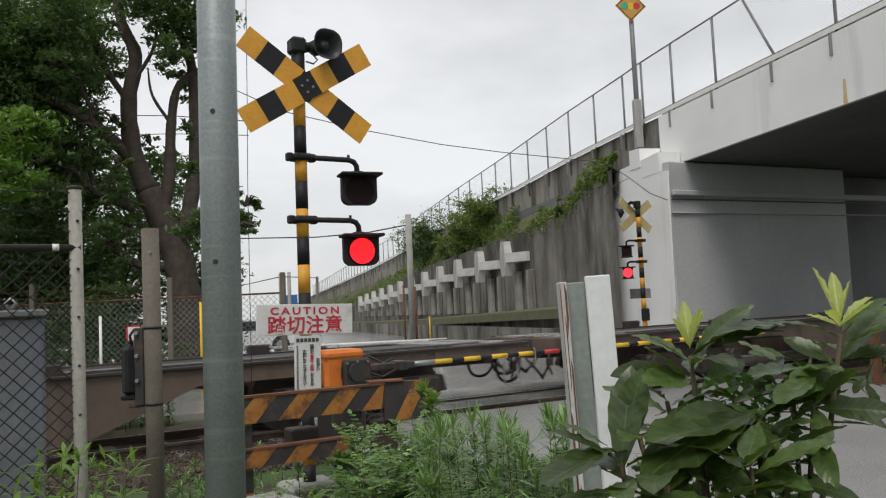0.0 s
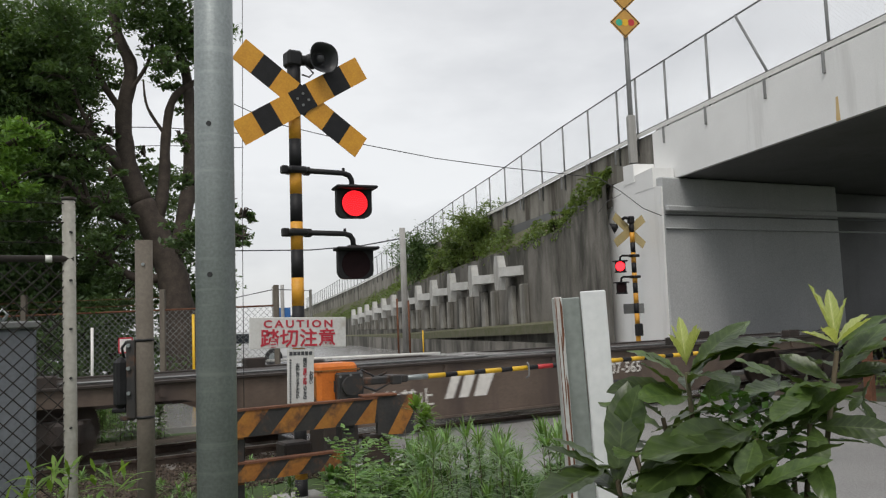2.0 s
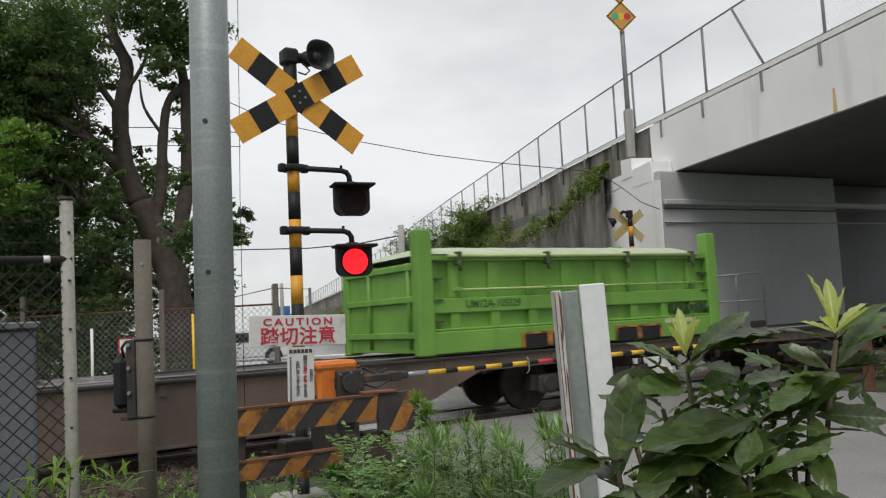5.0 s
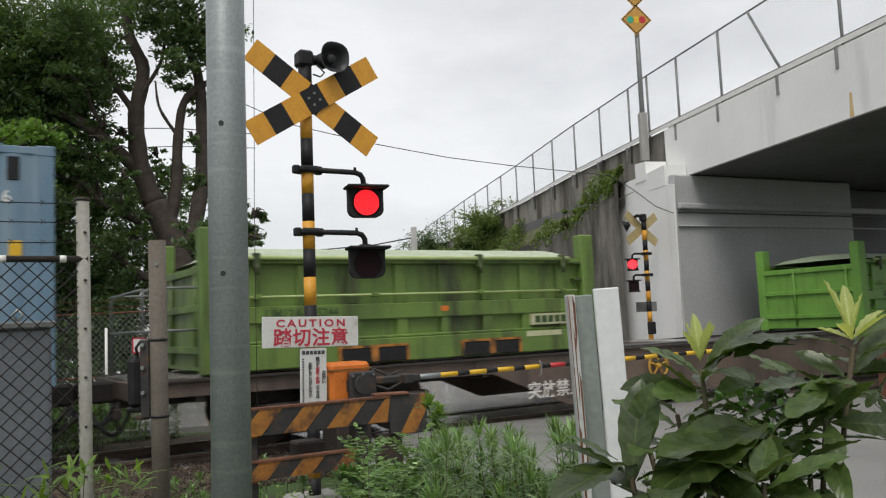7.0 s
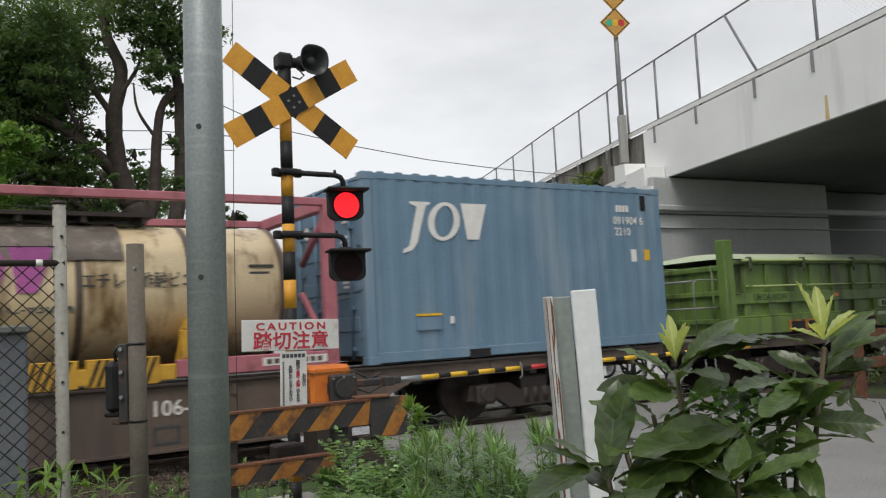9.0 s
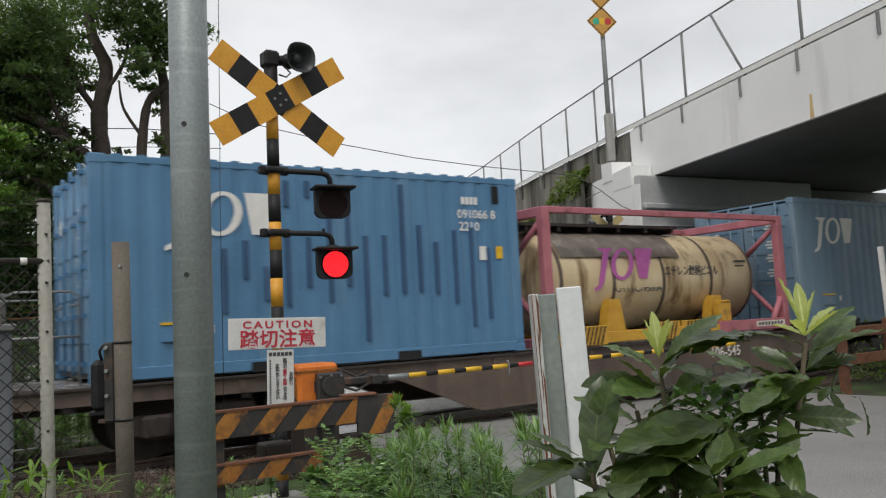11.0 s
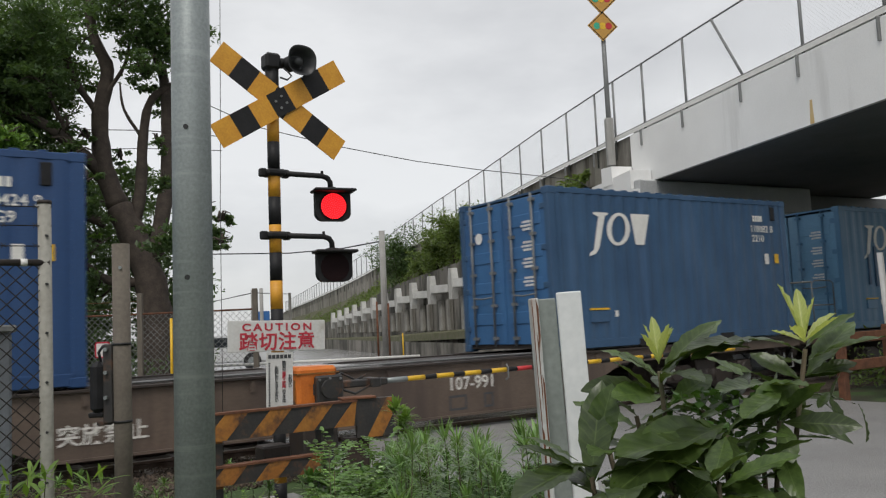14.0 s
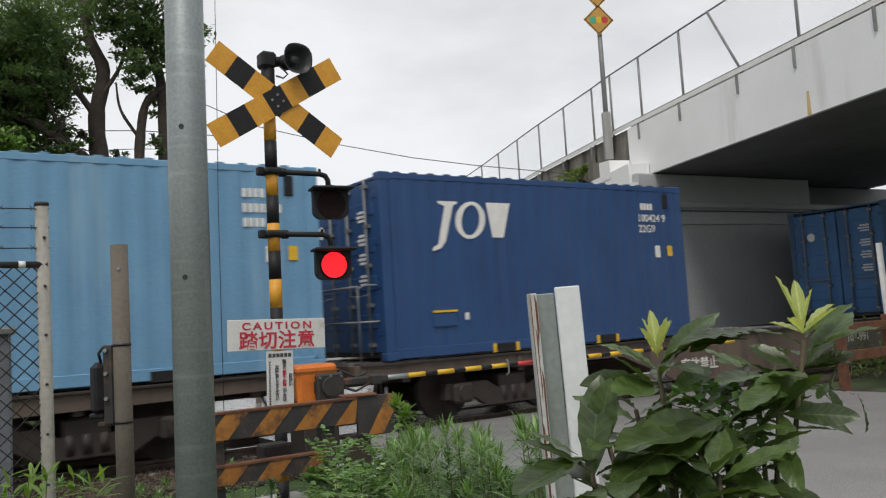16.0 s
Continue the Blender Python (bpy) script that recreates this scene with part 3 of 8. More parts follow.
# ---- ground, road, track ----
def ground():
    solid("ground", [(-900, -900, -0.12), (900, -900, -0.12), (900, 900, -0.12), (-900, 900, -0.12)], [(0, 1, 2, 3)], "soil",
          "weedy brown earth reaching to the horizon", "ground", "structure")

    def strip(name, pts, z, mt, label, cat):
        bm = bmesh.new()
        vs = [bm.verts.new((p.x, p.y, z)) for p in pts]
        f = bm.faces.new(vs)
        made = bmesh.ops.extrude_face_region(bm, geom=[f])["geom"]
        bmesh.ops.translate(bm, vec=(0, 0, -0.16), verts=[g for g in made if isinstance(g, bmesh.types.BMVert)])
        bmesh.ops.recalc_face_normals(bm, faces=bm.faces)
        return tagged(part(name, bm, mt), label, cat, "", "structure")
    strip("road", [tr(4.5, -30), tr(12.5, -30), tr(12.5, 10.1), tr(4.5, 10.1)], -0.02, "asphalt", "damp grey asphalt road up to the rails", "road")
    strip("crossing_deck", [tr(4.3, 10.62), tr(12.7, 10.62), tr(12.7, 11.42), tr(4.3, 11.42)], -0.016, "asphalt_wet", "asphalt crossing panel between the rails", "road")
    strip("road", [tr(-6, 17.5), tr(3.8, 13.6), tr(30, 13.6), tr(30, 60), tr(-6, 100)], -0.028, "asphalt_wet", "damp grey asphalt road beyond the track", "road")
    strip("road", [tr(3.8, 11.94), tr(13.2, 11.94), tr(13.2, 13.6), tr(3.8, 13.6)], -0.024, "asphalt_wet", "asphalt apron beside the far rail", "road")
    # ballast bed with real stones where it shows
    strip("ballast_bed", [tr(-60, 8.9), tr(4.3, 8.9), tr(4.3, 13.3), tr(-60, 13.3)], -0.105, "ballast", "brown stone ballast bed of the track", "ballast")
    strip("ballast_bed", [tr(12.7, 9.2), tr(90, 9.2), tr(90, 13.3), tr(12.7, 13.3)], -0.06, "ballast", "brown stone ballast bed of the track", "ballast")
    rng = np.random.RandomState(3)
    V8 = np.array([(1, 1, 1), (-1, -1, 1), (-1, 1, -1), (1, -1, -1), (0.6, -0.7, 0.9), (-0.8, 0.5, 0.7)], float)
    F8 = [(0, 2, 5), (0, 5, 4), (5, 1, 4), (5, 2, 1), (0, 4, 3), (4, 1, 3), (0, 3, 2), (1, 2, 3)]
    verts, faces = [], []
    for i in range(13000):
        u, n = rng.uniform(-9, 4.3), rng.uniform(8.3, 10.4)
        p = tr(u, n, -0.105 + 0.012 * rng.rand())
        r = rng.uniform(0.010, 0.027)
        a = Euler(rng.uniform(0, 6.28, 3)).to_matrix()
        k = len(verts)
        verts += [p + (a @ Vector(v * rng.uniform(0.7, 1.3, 3))) * r * 0.75 for v in V8]
        faces += [tuple(k + j for j in f) for f in F8]
    solid("ballast_stones", verts, faces, "ballast", "loose brown ballast stones beside the rail", "ballast", "stuff")
    for k, n in enumerate((TC - 0.5335 - 0.03, TC + 0.5335 + 0.03)):
        bm = bmesh.new()
        prof = [(-0.065, -0.15), (0.065, -0.15), (0.065, -0.135), (0.012, -0.115), (0.012, -0.045), (0.034, -0.03), (0.034, -0.004), (0.028, 0), (-0.028, 0), (-0.034, -0.004), (-0.034, -0.03), (-0.012, -0.045), (-0.012, -0.115), (-0.065, -0.135)]
        vs = prism(bm, prof, -150, 150)
        bmesh.ops.transform(bm, matrix=tpose(0, n, 0.002) @ pose(0, 0, 0, 0, 0, -90), verts=vs)
        box(bm, -150, 150, -0.026, 0.026, 0.0022, 0.004, 0, tpose(0, n, 0), 1)
        tagged(part("rail", bm, ["steel_rail", "rail_head"]), "worn steel rail with a polished head", "rail", "rails of the track", "structure")
    bm = bmesh.new()
    box(bm, -0.1, 0.1, -1.0, 1.0, -0.23, -0.095, 0.02)
    sl = part("sleeper", bm, "sleeper")
    sl.matrix_basis = tpose(-8.0, TC)
    tagged(sl, "grey concrete sleeper half sunk in ballast", "sleeper", "sleepers of the track", "structure")
    for i in range(1, 20):
        copy_thing(sl, tpose(-8.0 + 0.62 * i, TC))
    bm = bmesh.new()
    box(bm, -1.1, 1.1, -0.09, 0.09, -0.14, 0.10, 0.03)
    # low concrete kerb between the verge and the road
    kb = part("kerb", bm, "concrete")
    kb.matrix_basis = tpose(4.35, 8.55, 0.02, 62)
    tagged(kb, "low grey concrete kerb edging the crossing", "kerb", "", "structure")


def overpass():
    # bridge deck: fascia girder and soffit
    def run(name, s0, s1, outline, mt, label, cat, parent=None):
        """outline in (d, z), drawn out along s."""
        bm = bmesh.new()
        vs = prism(bm, outline, s0, s1)
        bmesh.ops.transform(bm, matrix=Matrix((( wd.x, ws.x, 0, 0), (wd.y, ws.y, 0, 0), (0, 0, 1, 0), (0, 0, 0, 1))), verts=vs)
        return tagged(part(name, bm, mt, parent), label, cat, "", "structure")
    run("bridge_fascia", -16, 19.56, [(10.86, 4.84), (10.955, 4.84), (10.955, 5.2), (11.3, 5.2), (11.3, 6.42), (10.98, 6.42), (10.98, 6.26), (10.86, 6.22)], "white_concrete", "white painted concrete fascia girder of a road bridge", "bridge")
    run("bridge_deck", -16, 36, [(10.96, 4.85), (20.5, 4.85), (20.5, 6.2), (11.304, 6.2), (11.304, 5.19), (10.96, 5.19)], "under", "underside of a road bridge, its shade put in dark grey", "bridge")
    # far abutment: front wall turned a little, with bearing shelf and cornice
    A = wa(18.3, 10.4)
    e = Vector((math.cos(radians(27)), math.sin(radians(27)), 0))
    f = Vector((-e.y, e.x, 0))

    def ab(name, a0, a1, b0, b1, z0, z1, mt, label):
        bm = bmesh.new()
        vs = box(bm, a0, a1, b0, b1, z0, z1, 0.03)
        bmesh.ops.transform(bm, matrix=Matrix(((e.x, f.x, 0, A.x), (e.y, f.y, 0, A.y), (0, 0, 1, 0), (0, 0, 0, 1))), verts=vs)
        return tagged(part(name, bm, mt), label, "abutment", "", "structure")
    # front wall and cornice: shade under the bridge is in the grey
    ab("abutment", -0.08, 6.3, 0, 0.22, -0.1, 4.82, "abut_grey", "painted concrete abutment wall, greyed for the shade under the bridge")
    # bay and return take the soffit's grey, shade laid on as colour
    ab("abutment_bay", 6.0, 14, 0.9, 1.2, -0.1, 4.82, "under", "abutment bay set back from its face, darkened for its shade")
    ab("abutment_bay", 6.12, 6.298, 0.222, 0.9, -0.1, 4.82, "under", "return of the abutment bay, darkened for its shade")
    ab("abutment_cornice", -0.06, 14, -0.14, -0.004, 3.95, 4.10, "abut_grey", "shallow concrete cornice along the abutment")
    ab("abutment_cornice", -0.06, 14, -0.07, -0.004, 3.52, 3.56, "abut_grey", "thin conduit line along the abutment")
    # white end wall beside the abutment, in the line of the retaining wall
    def slab(name, outline, d0, d1, mt, label, cat):
        """outline in (s, z), drawn out across the wall."""
        bm = bmesh.new()
        vs = prism(bm, outline, d0, d1)
        bmesh.ops.transform(bm, matrix=Matrix(((ws.x, wd.x, 0, 0), (ws.y, wd.y, 0, 0), (0, 0, 1, 0), (0, 0, 0, 1))), verts=vs)
        bmesh.ops.recalc_face_normals(bm, faces=bm.faces)
        return tagged(part(name, bm, mt), label, cat, "", "structure")
    slab("abutment_end_wall", [(18.32, -0.1), (21.46, -0.1), (21.32, 4.95), (20.9, 5.03), (19.6, 5.05), (18.62, 4.98), (18.6, 4.62), (18.22, 4.57)], 10.25, 10.3, "white_concrete", "white painted end wall of the bridge abutment", "abutment")
    slab("abutment_pillar", [(19.52, 4.9), (20.1, 4.9), (20.1, 5.42), (19.52, 5.38)], 10.23, 10.83, "white_concrete", "white concrete upstand beside the girder", "abutment")
    slab("abutment_pillar", [(18.56, 4.6), (19.5, 4.6), (19.5, 5.06), (18.56, 5.1)], 10.24, 10.83, "white_concrete", "white concrete bearing block under the girder end", "abutment")
    slab("rust_streak", [(12.68, 4.85), (12.79, 4.85), (12.76, 5.3), (12.70, 5.3)], 10.8565, 10.8595, "rust_run", "orange rust streak down the white girder", "stain")
    # hairline joints and conduits on the abutment
    ab("abutment_conduit", -0.06, 14, -0.05, -0.004, 3.86, 3.90, "under", "dark cable run below the cornice")
    run("wing_wall", 19.42, 20.7, [(10.95, 5.0), (11.4, 5.0), (11.4, 6.25), (10.95, 6.25)], "dark_wall", "dark stained concrete joint of the bridge", "wall")
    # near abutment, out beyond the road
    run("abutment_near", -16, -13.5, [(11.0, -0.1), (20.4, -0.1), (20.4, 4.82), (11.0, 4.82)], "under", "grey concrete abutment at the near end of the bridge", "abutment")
    # ramp: upper wall falling away along s, with the earth behind
    top = [(20.72, 6.26), (26, 6.22), (32, 6.06), (40, 5.95), (48, 5.75), (58, 5.35), (72, 5.05), (95, 4.75), (125, 4.5), (200, 3.5)]
    low = [(20.72, 5.05), (21.6, 4.95), (24.2, 4.2), (28, 4.1), (34, 4.0), (47, 3.75), (58, 2.9), (72, 2.2), (95, 1.8), (125, 1.5), (200, 1.0)]

    def at(tab, s):
        for (a, za), (b, zb) in zip(tab, tab[1:]):
            if s <= b:
                return za + (zb - za) * (s - a) / (b - a)
        return tab[-1][1]
    ss = [20.72 + 1.2 * i for i in range(20)] + [45 + 4 * i for i in range(39)]
    v, fc = [], []
    for s in ss:
        zt, zl = at(top, s), at(low, s)
        for d, z in ((10.97, max(zl, zt - 1.5)), (10.97, zt), (11.2, zt), (22, zt - 0.1)):
            v.append(wa(s, d, z))
    for i in range(len(ss) - 1):
        for k in range(3):
            fc.append((4 * i + k, 4 * i + k + 1, 4 * i + k + 5, 4 * i + k + 4))
    solid("upper_wall", v, fc, "upper_wall", "stained concrete parapet wall of the ramp", "wall", "structure")
    v, fc = [], []
    for s in ss:
        zt, zl = at(top, s), at(low, s)
        for d, z in ((10.06, zl - 0.05), (10.3, zl + 0.02), (10.7, (zl + zt - 1.4) / 2 + 0.15), (10.99, max(zl, zt - 1.2))):
            v.append(wa(s, d, z))
    for i in range(len(ss) - 1):
        for k in range(3):
            fc.append((4 * i + k, 4 * i + k + 1, 4 * i + k + 5, 4 * i + k + 4))
    solid("planted_slope", v, fc, "moss", "overgrown earth slope above the retaining wall", "slope", "structure")
    v, fc = [], []
    for s in ss:
        zl = at(low, s)
        for d, z in ((9.7, -0.1), (9.7, 0.5), (10.0, 0.52), (10.0, zl), (10.18, zl), (10.18, zl - 0.6)):
            v.append(wa(s, d, z))
    for i in range(len(ss) - 1):
        for k in range(5):
            fc.append((6 * i + k, 6 * i + k + 1, 6 * i + k + 7, 6 * i + k + 6))
    solid("retaining_wall", v, fc, "dark_wall", "tall weathered concrete retaining wall streaked black", "wall", "structure")
    zm = [(23.0, 1.34), (47.0, 0.9), (80.0, 0.62)]
    solid("moss_ledge", [wa(s, d, z + h) for s, z in zm for d, h in ((9.58, -0.3), (9.58, 0.0), (9.8, 0.07), (10.02, 0.09))],
          [(4 * i + k, 4 * i + k + 1, 4 * i + k + 5, 4 * i + k + 4) for i in range(2) for k in range(3)], "moss", "mossy concrete ledge along the foot of the retaining wall", "ledge", "structure")
    run("footing_wall", 21, 160, [(9.55, -0.1), (9.69, -0.1), (9.69, 0.7), (9.55, 0.7)], "dark_wall", "low concrete footing wall below the ledge", "wall")
    # ribs with cross-shaped anchor heads
    for i in range(12):
        s = 28.75 + 3.4 * i
        zt = 3.2 - 0.026 * (s - 28.75)
        buttress = thing("wall_anchor", "pale cross-shaped concrete anchor head on the stained retaining wall", "wall anchor", None, "anchor heads of the wall")
        p = wa(s, 9.98)
        buttress.matrix_basis = pose(p.x, p.y, 0, 0, 0, 14 + 90)
        for x in (-0.05, -1.35):
            bm = bmesh.new()
            box(bm, x - 0.24, x + 0.24, -0.02, 0.16, 1.2, zt - 0.5, 0.03)
            part("rib", bm, "rib", buttress, "pale streaked rib")
        bm = bmesh.new()
        prism(bm, [(-0.3, zt - 0.2), (-0.17, zt - 0.64), (0.17, zt - 0.64), (0.3, zt - 0.2), (0.3, zt + 0.18), (0.15, zt + 0.6), (-0.15, zt + 0.6), (-0.3, zt + 0.18)], 0.34, 0.62)
        vs = prism(bm, [(0.28, 0.6), (-0.28, 0.6), (-1.15, 0.1), (-1.15, -0.02), (0.28, -0.02)], zt - 0.17, zt + 0.16)
        bmesh.ops.transform(bm, matrix=Matrix(((1, 0, 0, 0), (0, 0, 1, 0), (0, 1, 0, 0), (0, 0, 0, 1))), verts=vs)
        bmesh.ops.recalc_face_normals(bm, faces=bm.faces)
        part("anchor_head", bm, "pale_concrete", buttress, "pale concrete cross head")
    # fence on the bridge and the ramp
    fence = thing("bridge_fence", "tall grey wire-mesh fence along the bridge parapet", "fence", None, "", "structure")
    sp = [12.92 - 2.0 * i for i in range(1, 9)][::-1] + [12.92, 14.7, 16.94, 18.89, 20.5, 21.65] + [23.66 + 2.06 * i for i in range(50)]

    def ft(s):
        return 7.97 if s < 21 else at(top, s) + 1.68 - 0.006 * (s - 21) * (s < 48) - 0.162 * (s >= 48) - max(0, s - 60) * 0.002
    for s in sp:
        zb, zt = (6.28 if s < 21 else at(top, s)), ft(s)
        bm = bmesh.new()
        if abs(s - 14.7) < 0.1:
            rod(bm, wa(s, 10.95, zb - 0.5), wa(s, 10.95, zb), 0.04, n=6)
            rod(bm, wa(s, 10.95, zb), wa(s + 1.02, 10.93, zt), 0.03, n=6)
        else:
            rod(bm, wa(s, 10.95, zb - 0.5), wa(s, 10.95, zt), 0.032, n=6)
        if s < 35:
            q = wa(s + 0.06, 10.84, zb - 0.24)
            box(bm, q.x - 0.025, q.x + 0.025, q.y - 0.02, q.y + 0.02, q.z - 0.22, q.z + 0.2)
        part("fence_post", bm, "galv_far", fence)
    bm = bmesh.new()
    for a, b in zip(sp, sp[1:]):
        za, zb = (6.28 if a < 21 else at(top, a)), (6.28 if b < 21 else at(top, b))
        rod(bm, wa(a, 10.95, ft(a)), wa(b, 10.95, ft(b)), 0.024, n=6)
        rod(bm, wa(a, 10.95, za + 0.13), wa(b, 10.95, zb + 0.13), 0.016, n=6)
    part("fence_rail", bm, "galv_far", fence)
    bm = bmesh.new()
    for a, b in zip(sp, sp[1:]):
        za, zb = (6.28 if a < 21 else at(top, a)), (6.28 if b < 21 else at(top, b))
        vs = [wa(a, 10.88, za - 0.02), wa(b, 10.88, zb - 0.02), wa(b, 10.88, zb + 0.09), wa(a, 10.88, za + 0.09)]
        bm.faces.new([bm.verts.new(x) for x in vs])
        vs = [wa(a, 10.88, za + 0.09), wa(b, 10.88, zb + 0.09), wa(b, 11.1, zb + 0.09), wa(a, 11.1, za + 0.09)]
        bm.faces.new([bm.verts.new(x) for x in vs])
    part("coping", bm, "pale_mark", fence, "pale edge coping under the fence")
    v, fc = [], []
    for a, b in zip(sp, sp[1:]):
        za, zb = (6.28 if a < 21 else at(top, a)), (6.28 if b < 21 else at(top, b))
        H, Lg = ft(a) - za, b - a
        step = 0.09 if a < 36 else 0.2
        wdt = 0.0024 if a < 36 else 0.005
        nn = int((Lg + H) / step)
        for i in range(nn):
            for sg in (0, 1):
                x0 = i * step - H
                p0, p1 = [x0, 0.0], [x0 + H, H]
                if p0[0] < 0:
                    p0 = [0.0, -x0]
                if p1[0] > Lg:
                    p1 = [Lg, Lg - x0]
                if p1[0] - p0[0] < 0.02:
                    continue
                pts = []
                for q in (p0, p1):
                    x = Lg - q[0] if sg else q[0]
                    pts.append((a + x, za + (zb - za) * x / Lg + q[1]))
                k = len(v)
                for s_, z_ in pts:
                    v += [wa(s_, 10.95, z_ - wdt), wa(s_, 10.95, z_ + wdt)]
                fc.append((k, k + 1, k + 3, k + 2))
    ob = solid("wire_mesh", v, fc, "mesh_far", parent=fence)
    ob["kind"] = "stuff"


# ---- train ----
DECK = 0.945


def carrier_wagon(number, marks, brake_wheel=None, railing=True, bare=False):
    """Flat container wagon, its front towards +x, origin on the rail top at its middle."""
    w = thing("flat_wagon", "dusty brown flat container wagon numbered %s on the rails" % number, "wagon", None, "wagons of the train")
    for side in (-1, 1):
        bm = bmesh.new()
        out = [(-9.7, 0.93), (9.7, 0.93), (9.7, 0.74), (8.0, 0.73), (4.9, 0.70), (3.6, 0.17), (-3.6, 0.17), (-4.9, 0.70), (-8.0, 0.73), (-9.7, 0.74)]
        prism(bm, out, side * 1.17 - 0.02, side * 1.17 + 0.02)
        box(bm, -3.6, 3.6, side * 1.17 - 0.06, side * 1.17 + 0.06, 0.165, 0.195)
        for i in range(-4, 5):
            if side < 0:
                box(bm, i * 1.9 + 0.5, i * 1.9 + 0.56, -1.215, -1.19, 0.75, 0.885)
        part("side_sill", bm, "wagon", w)
        bm = bmesh.new()
        box(bm, -9.7, 9.7, side * 1.17 - 0.07, side * 1.17 + 0.07, 0.9, 0.935, 0.006)
        part("top_flange", bm, "wagon_dark", w, "dark oily top flange")
    bm = bmesh.new()
    box(bm, -9.75, 9.75, -0.3, 0.3, 0.6, 0.94)
    for i in range(-9, 10, 2):
        box(bm, i - 0.06, i + 0.06, -1.15, 1.15, 0.66, 0.9)
    part("centre_sill", bm, "wagon_dark", w)
    for y in (-0.72, 0.72):
        bm = bmesh.new()
        box(bm, -9.6, 9.6, y - 0.05, y + 0.05, 0.7, 0.925)
        part("stringer", bm, "wagon_dark", w)
    for x0, x1 in ((-9.7, -8.6), (-0.5, 0.5), (8.6, 9.7)):
        bm = bmesh.new()
        box(bm, x0, x1, -1.09, 1.09, 0.927, 0.945)
        part("deck_plate", bm, "deck", w, "wet steel deck plate")
    bm = bmesh.new()
    pipe(bm, [(-9.0, -0.95, 0.955), (-3.0, -0.95, 0.955), (3.0, -0.95, 0.955), (9.0, -0.95, 0.955)], 0.016, 6)
    part("brake_pipe", bm, "galv_far", w, "grey pipe along the frame")
    for x in (-9.55, -6.4, -3.3, 3.3, 6.4, 9.55):
        for y in (-1.06, 1.06):
            bm = bmesh.new()
            box(bm, x - 0.16, x + 0.16, y - 0.09, y + 0.09, 0.9, 0.955 if not bare or abs(x) > 9 else 1.06, 0.015)
            part("twist_lock", bm, "wagon_dark", w)
    for ex in (-7.1, 7.1):
        bg = new("bogie")
        bg.parent = w
        bg.matrix_basis = pose(ex, 0, 0)
        for y in (-1.0, 1.0):
            bm = bmesh.new()
            prism(bm, [(-1.25, 0.34), (-1.2, 0.56), (-0.5, 0.56), (-0.3, 0.44), (0.3, 0.44), (0.5, 0.56), (1.2, 0.56), (1.25, 0.34), (0.72, 0.34), (0.5, 0.2), (-0.5, 0.2), (-0.72, 0.34)], y - 0.07, y + 0.07)
            part("bogie_frame", bm, "wagon_dark", bg)
            for x in (-0.95, 0.95):
                bm = bmesh.new()
                box(bm, x - 0.17, x + 0.17, y - 0.16, y + 0.16, 0.28, 0.56, 0.04)
                rod(bm, (x, y - 0.2, 0.43), (x, y + 0.2, 0.43), 0.11, n=12)
                part("axle_box", bm, "wagon_dark", bg)
            bm = bmesh.new()
            for x in (-0.18, 0.0, 0.18):
                rod(bm, (x, y - 0.02, 0.24), (x, y - 0.02, 0.46), 0.07, n=8)
            part("spring", bm, "wagon_dark", bg)
        bm = bmesh.new()
        box(bm, -0.25, 0.25, -1.05, 1.05, 0.4, 0.64, 0.03)
        part("bolster", bm, "wagon_dark", bg)
        for x in (-0.95, 0.95):
            bm = bmesh.new()
            rod(bm, (0, -0.75, 0), (0, 0.75, 0), 0.07, n=10)
            for y in (-0.53, 0.53):
                rod(bm, (0, y - 0.06, 0), (0, y + 0.06, 0), 0.43, n=24)
                rod(bm, (0, y - 0.09, 0), (0, y + 0.09, 0), 0.14, n=12)
                for k in range(4):
                    a = k * math.pi / 2
                    rod(bm, (0.27 * math.cos(a), y - 0.064, 0.27 * math.sin(a)), (0.27 * math.cos(a), y + 0.064, 0.27 * math.sin(a)), 0.05, n=8)
            ws_ = part("wheelset", bm, "wheel", bg)
            ws_.matrix_basis = pose(x, 0, 0.43)
            WHEELS.append(ws_)
    # couplers, buffer beams, hoses
    for sx in (-1, 1):
        bm = bmesh.new()
        box(bm, sx * 9.72 - 0.05, sx * 9.72 + 0.05, -1.15, 1.15, 0.72, 0.93, 0.01)
        part("end_beam", bm, "wagon", w)
        bm = bmesh.new()
        box(bm, sx * 9.95 - 0.24, sx * 9.95 + 0.24, -0.12, 0.12, 0.66, 0.92, 0.03)
        part("coupler", bm, "wagon_dark", w)
        for y, sag, x0, x1_ in ((-0.45, 0.34, 9.62, 10.12), (-0.2, 0.24, 9.72, 10.3), (0.4, 0.3, 9.66, 10.2)):
            bm = bmesh.new()
            pipe(bm, [(sx * (x0 + (x1_ - x0) * k / 10), y + 0.08 * math.sin(k * 0.7), 0.64 - sag * math.sin(math.pi * (k / 10) ** 0.8)) for k in range(11)], 0.024, 6)
            rod(bm, (sx * x0, y, 0.62), (sx * x0, y, 0.74), 0.035, n=6)
            part("brake_hose", bm, "rubber", w)
        bm = bmesh.new()
        pipe(bm, [(sx * 9.8, -0.6, 0.70), (sx * 9.85, -0.62, 0.52), (sx * 9.78, -0.62, 0.36)], 0.016, 5)
        box(bm, sx * 9.82 - 0.05, sx * 9.82 + 0.05, -0.66, -0.58, 0.5, 0.62, 0.01)
        part("uncoupling_lever", bm, "wagon_dark", w)
        bm = bmesh.new()
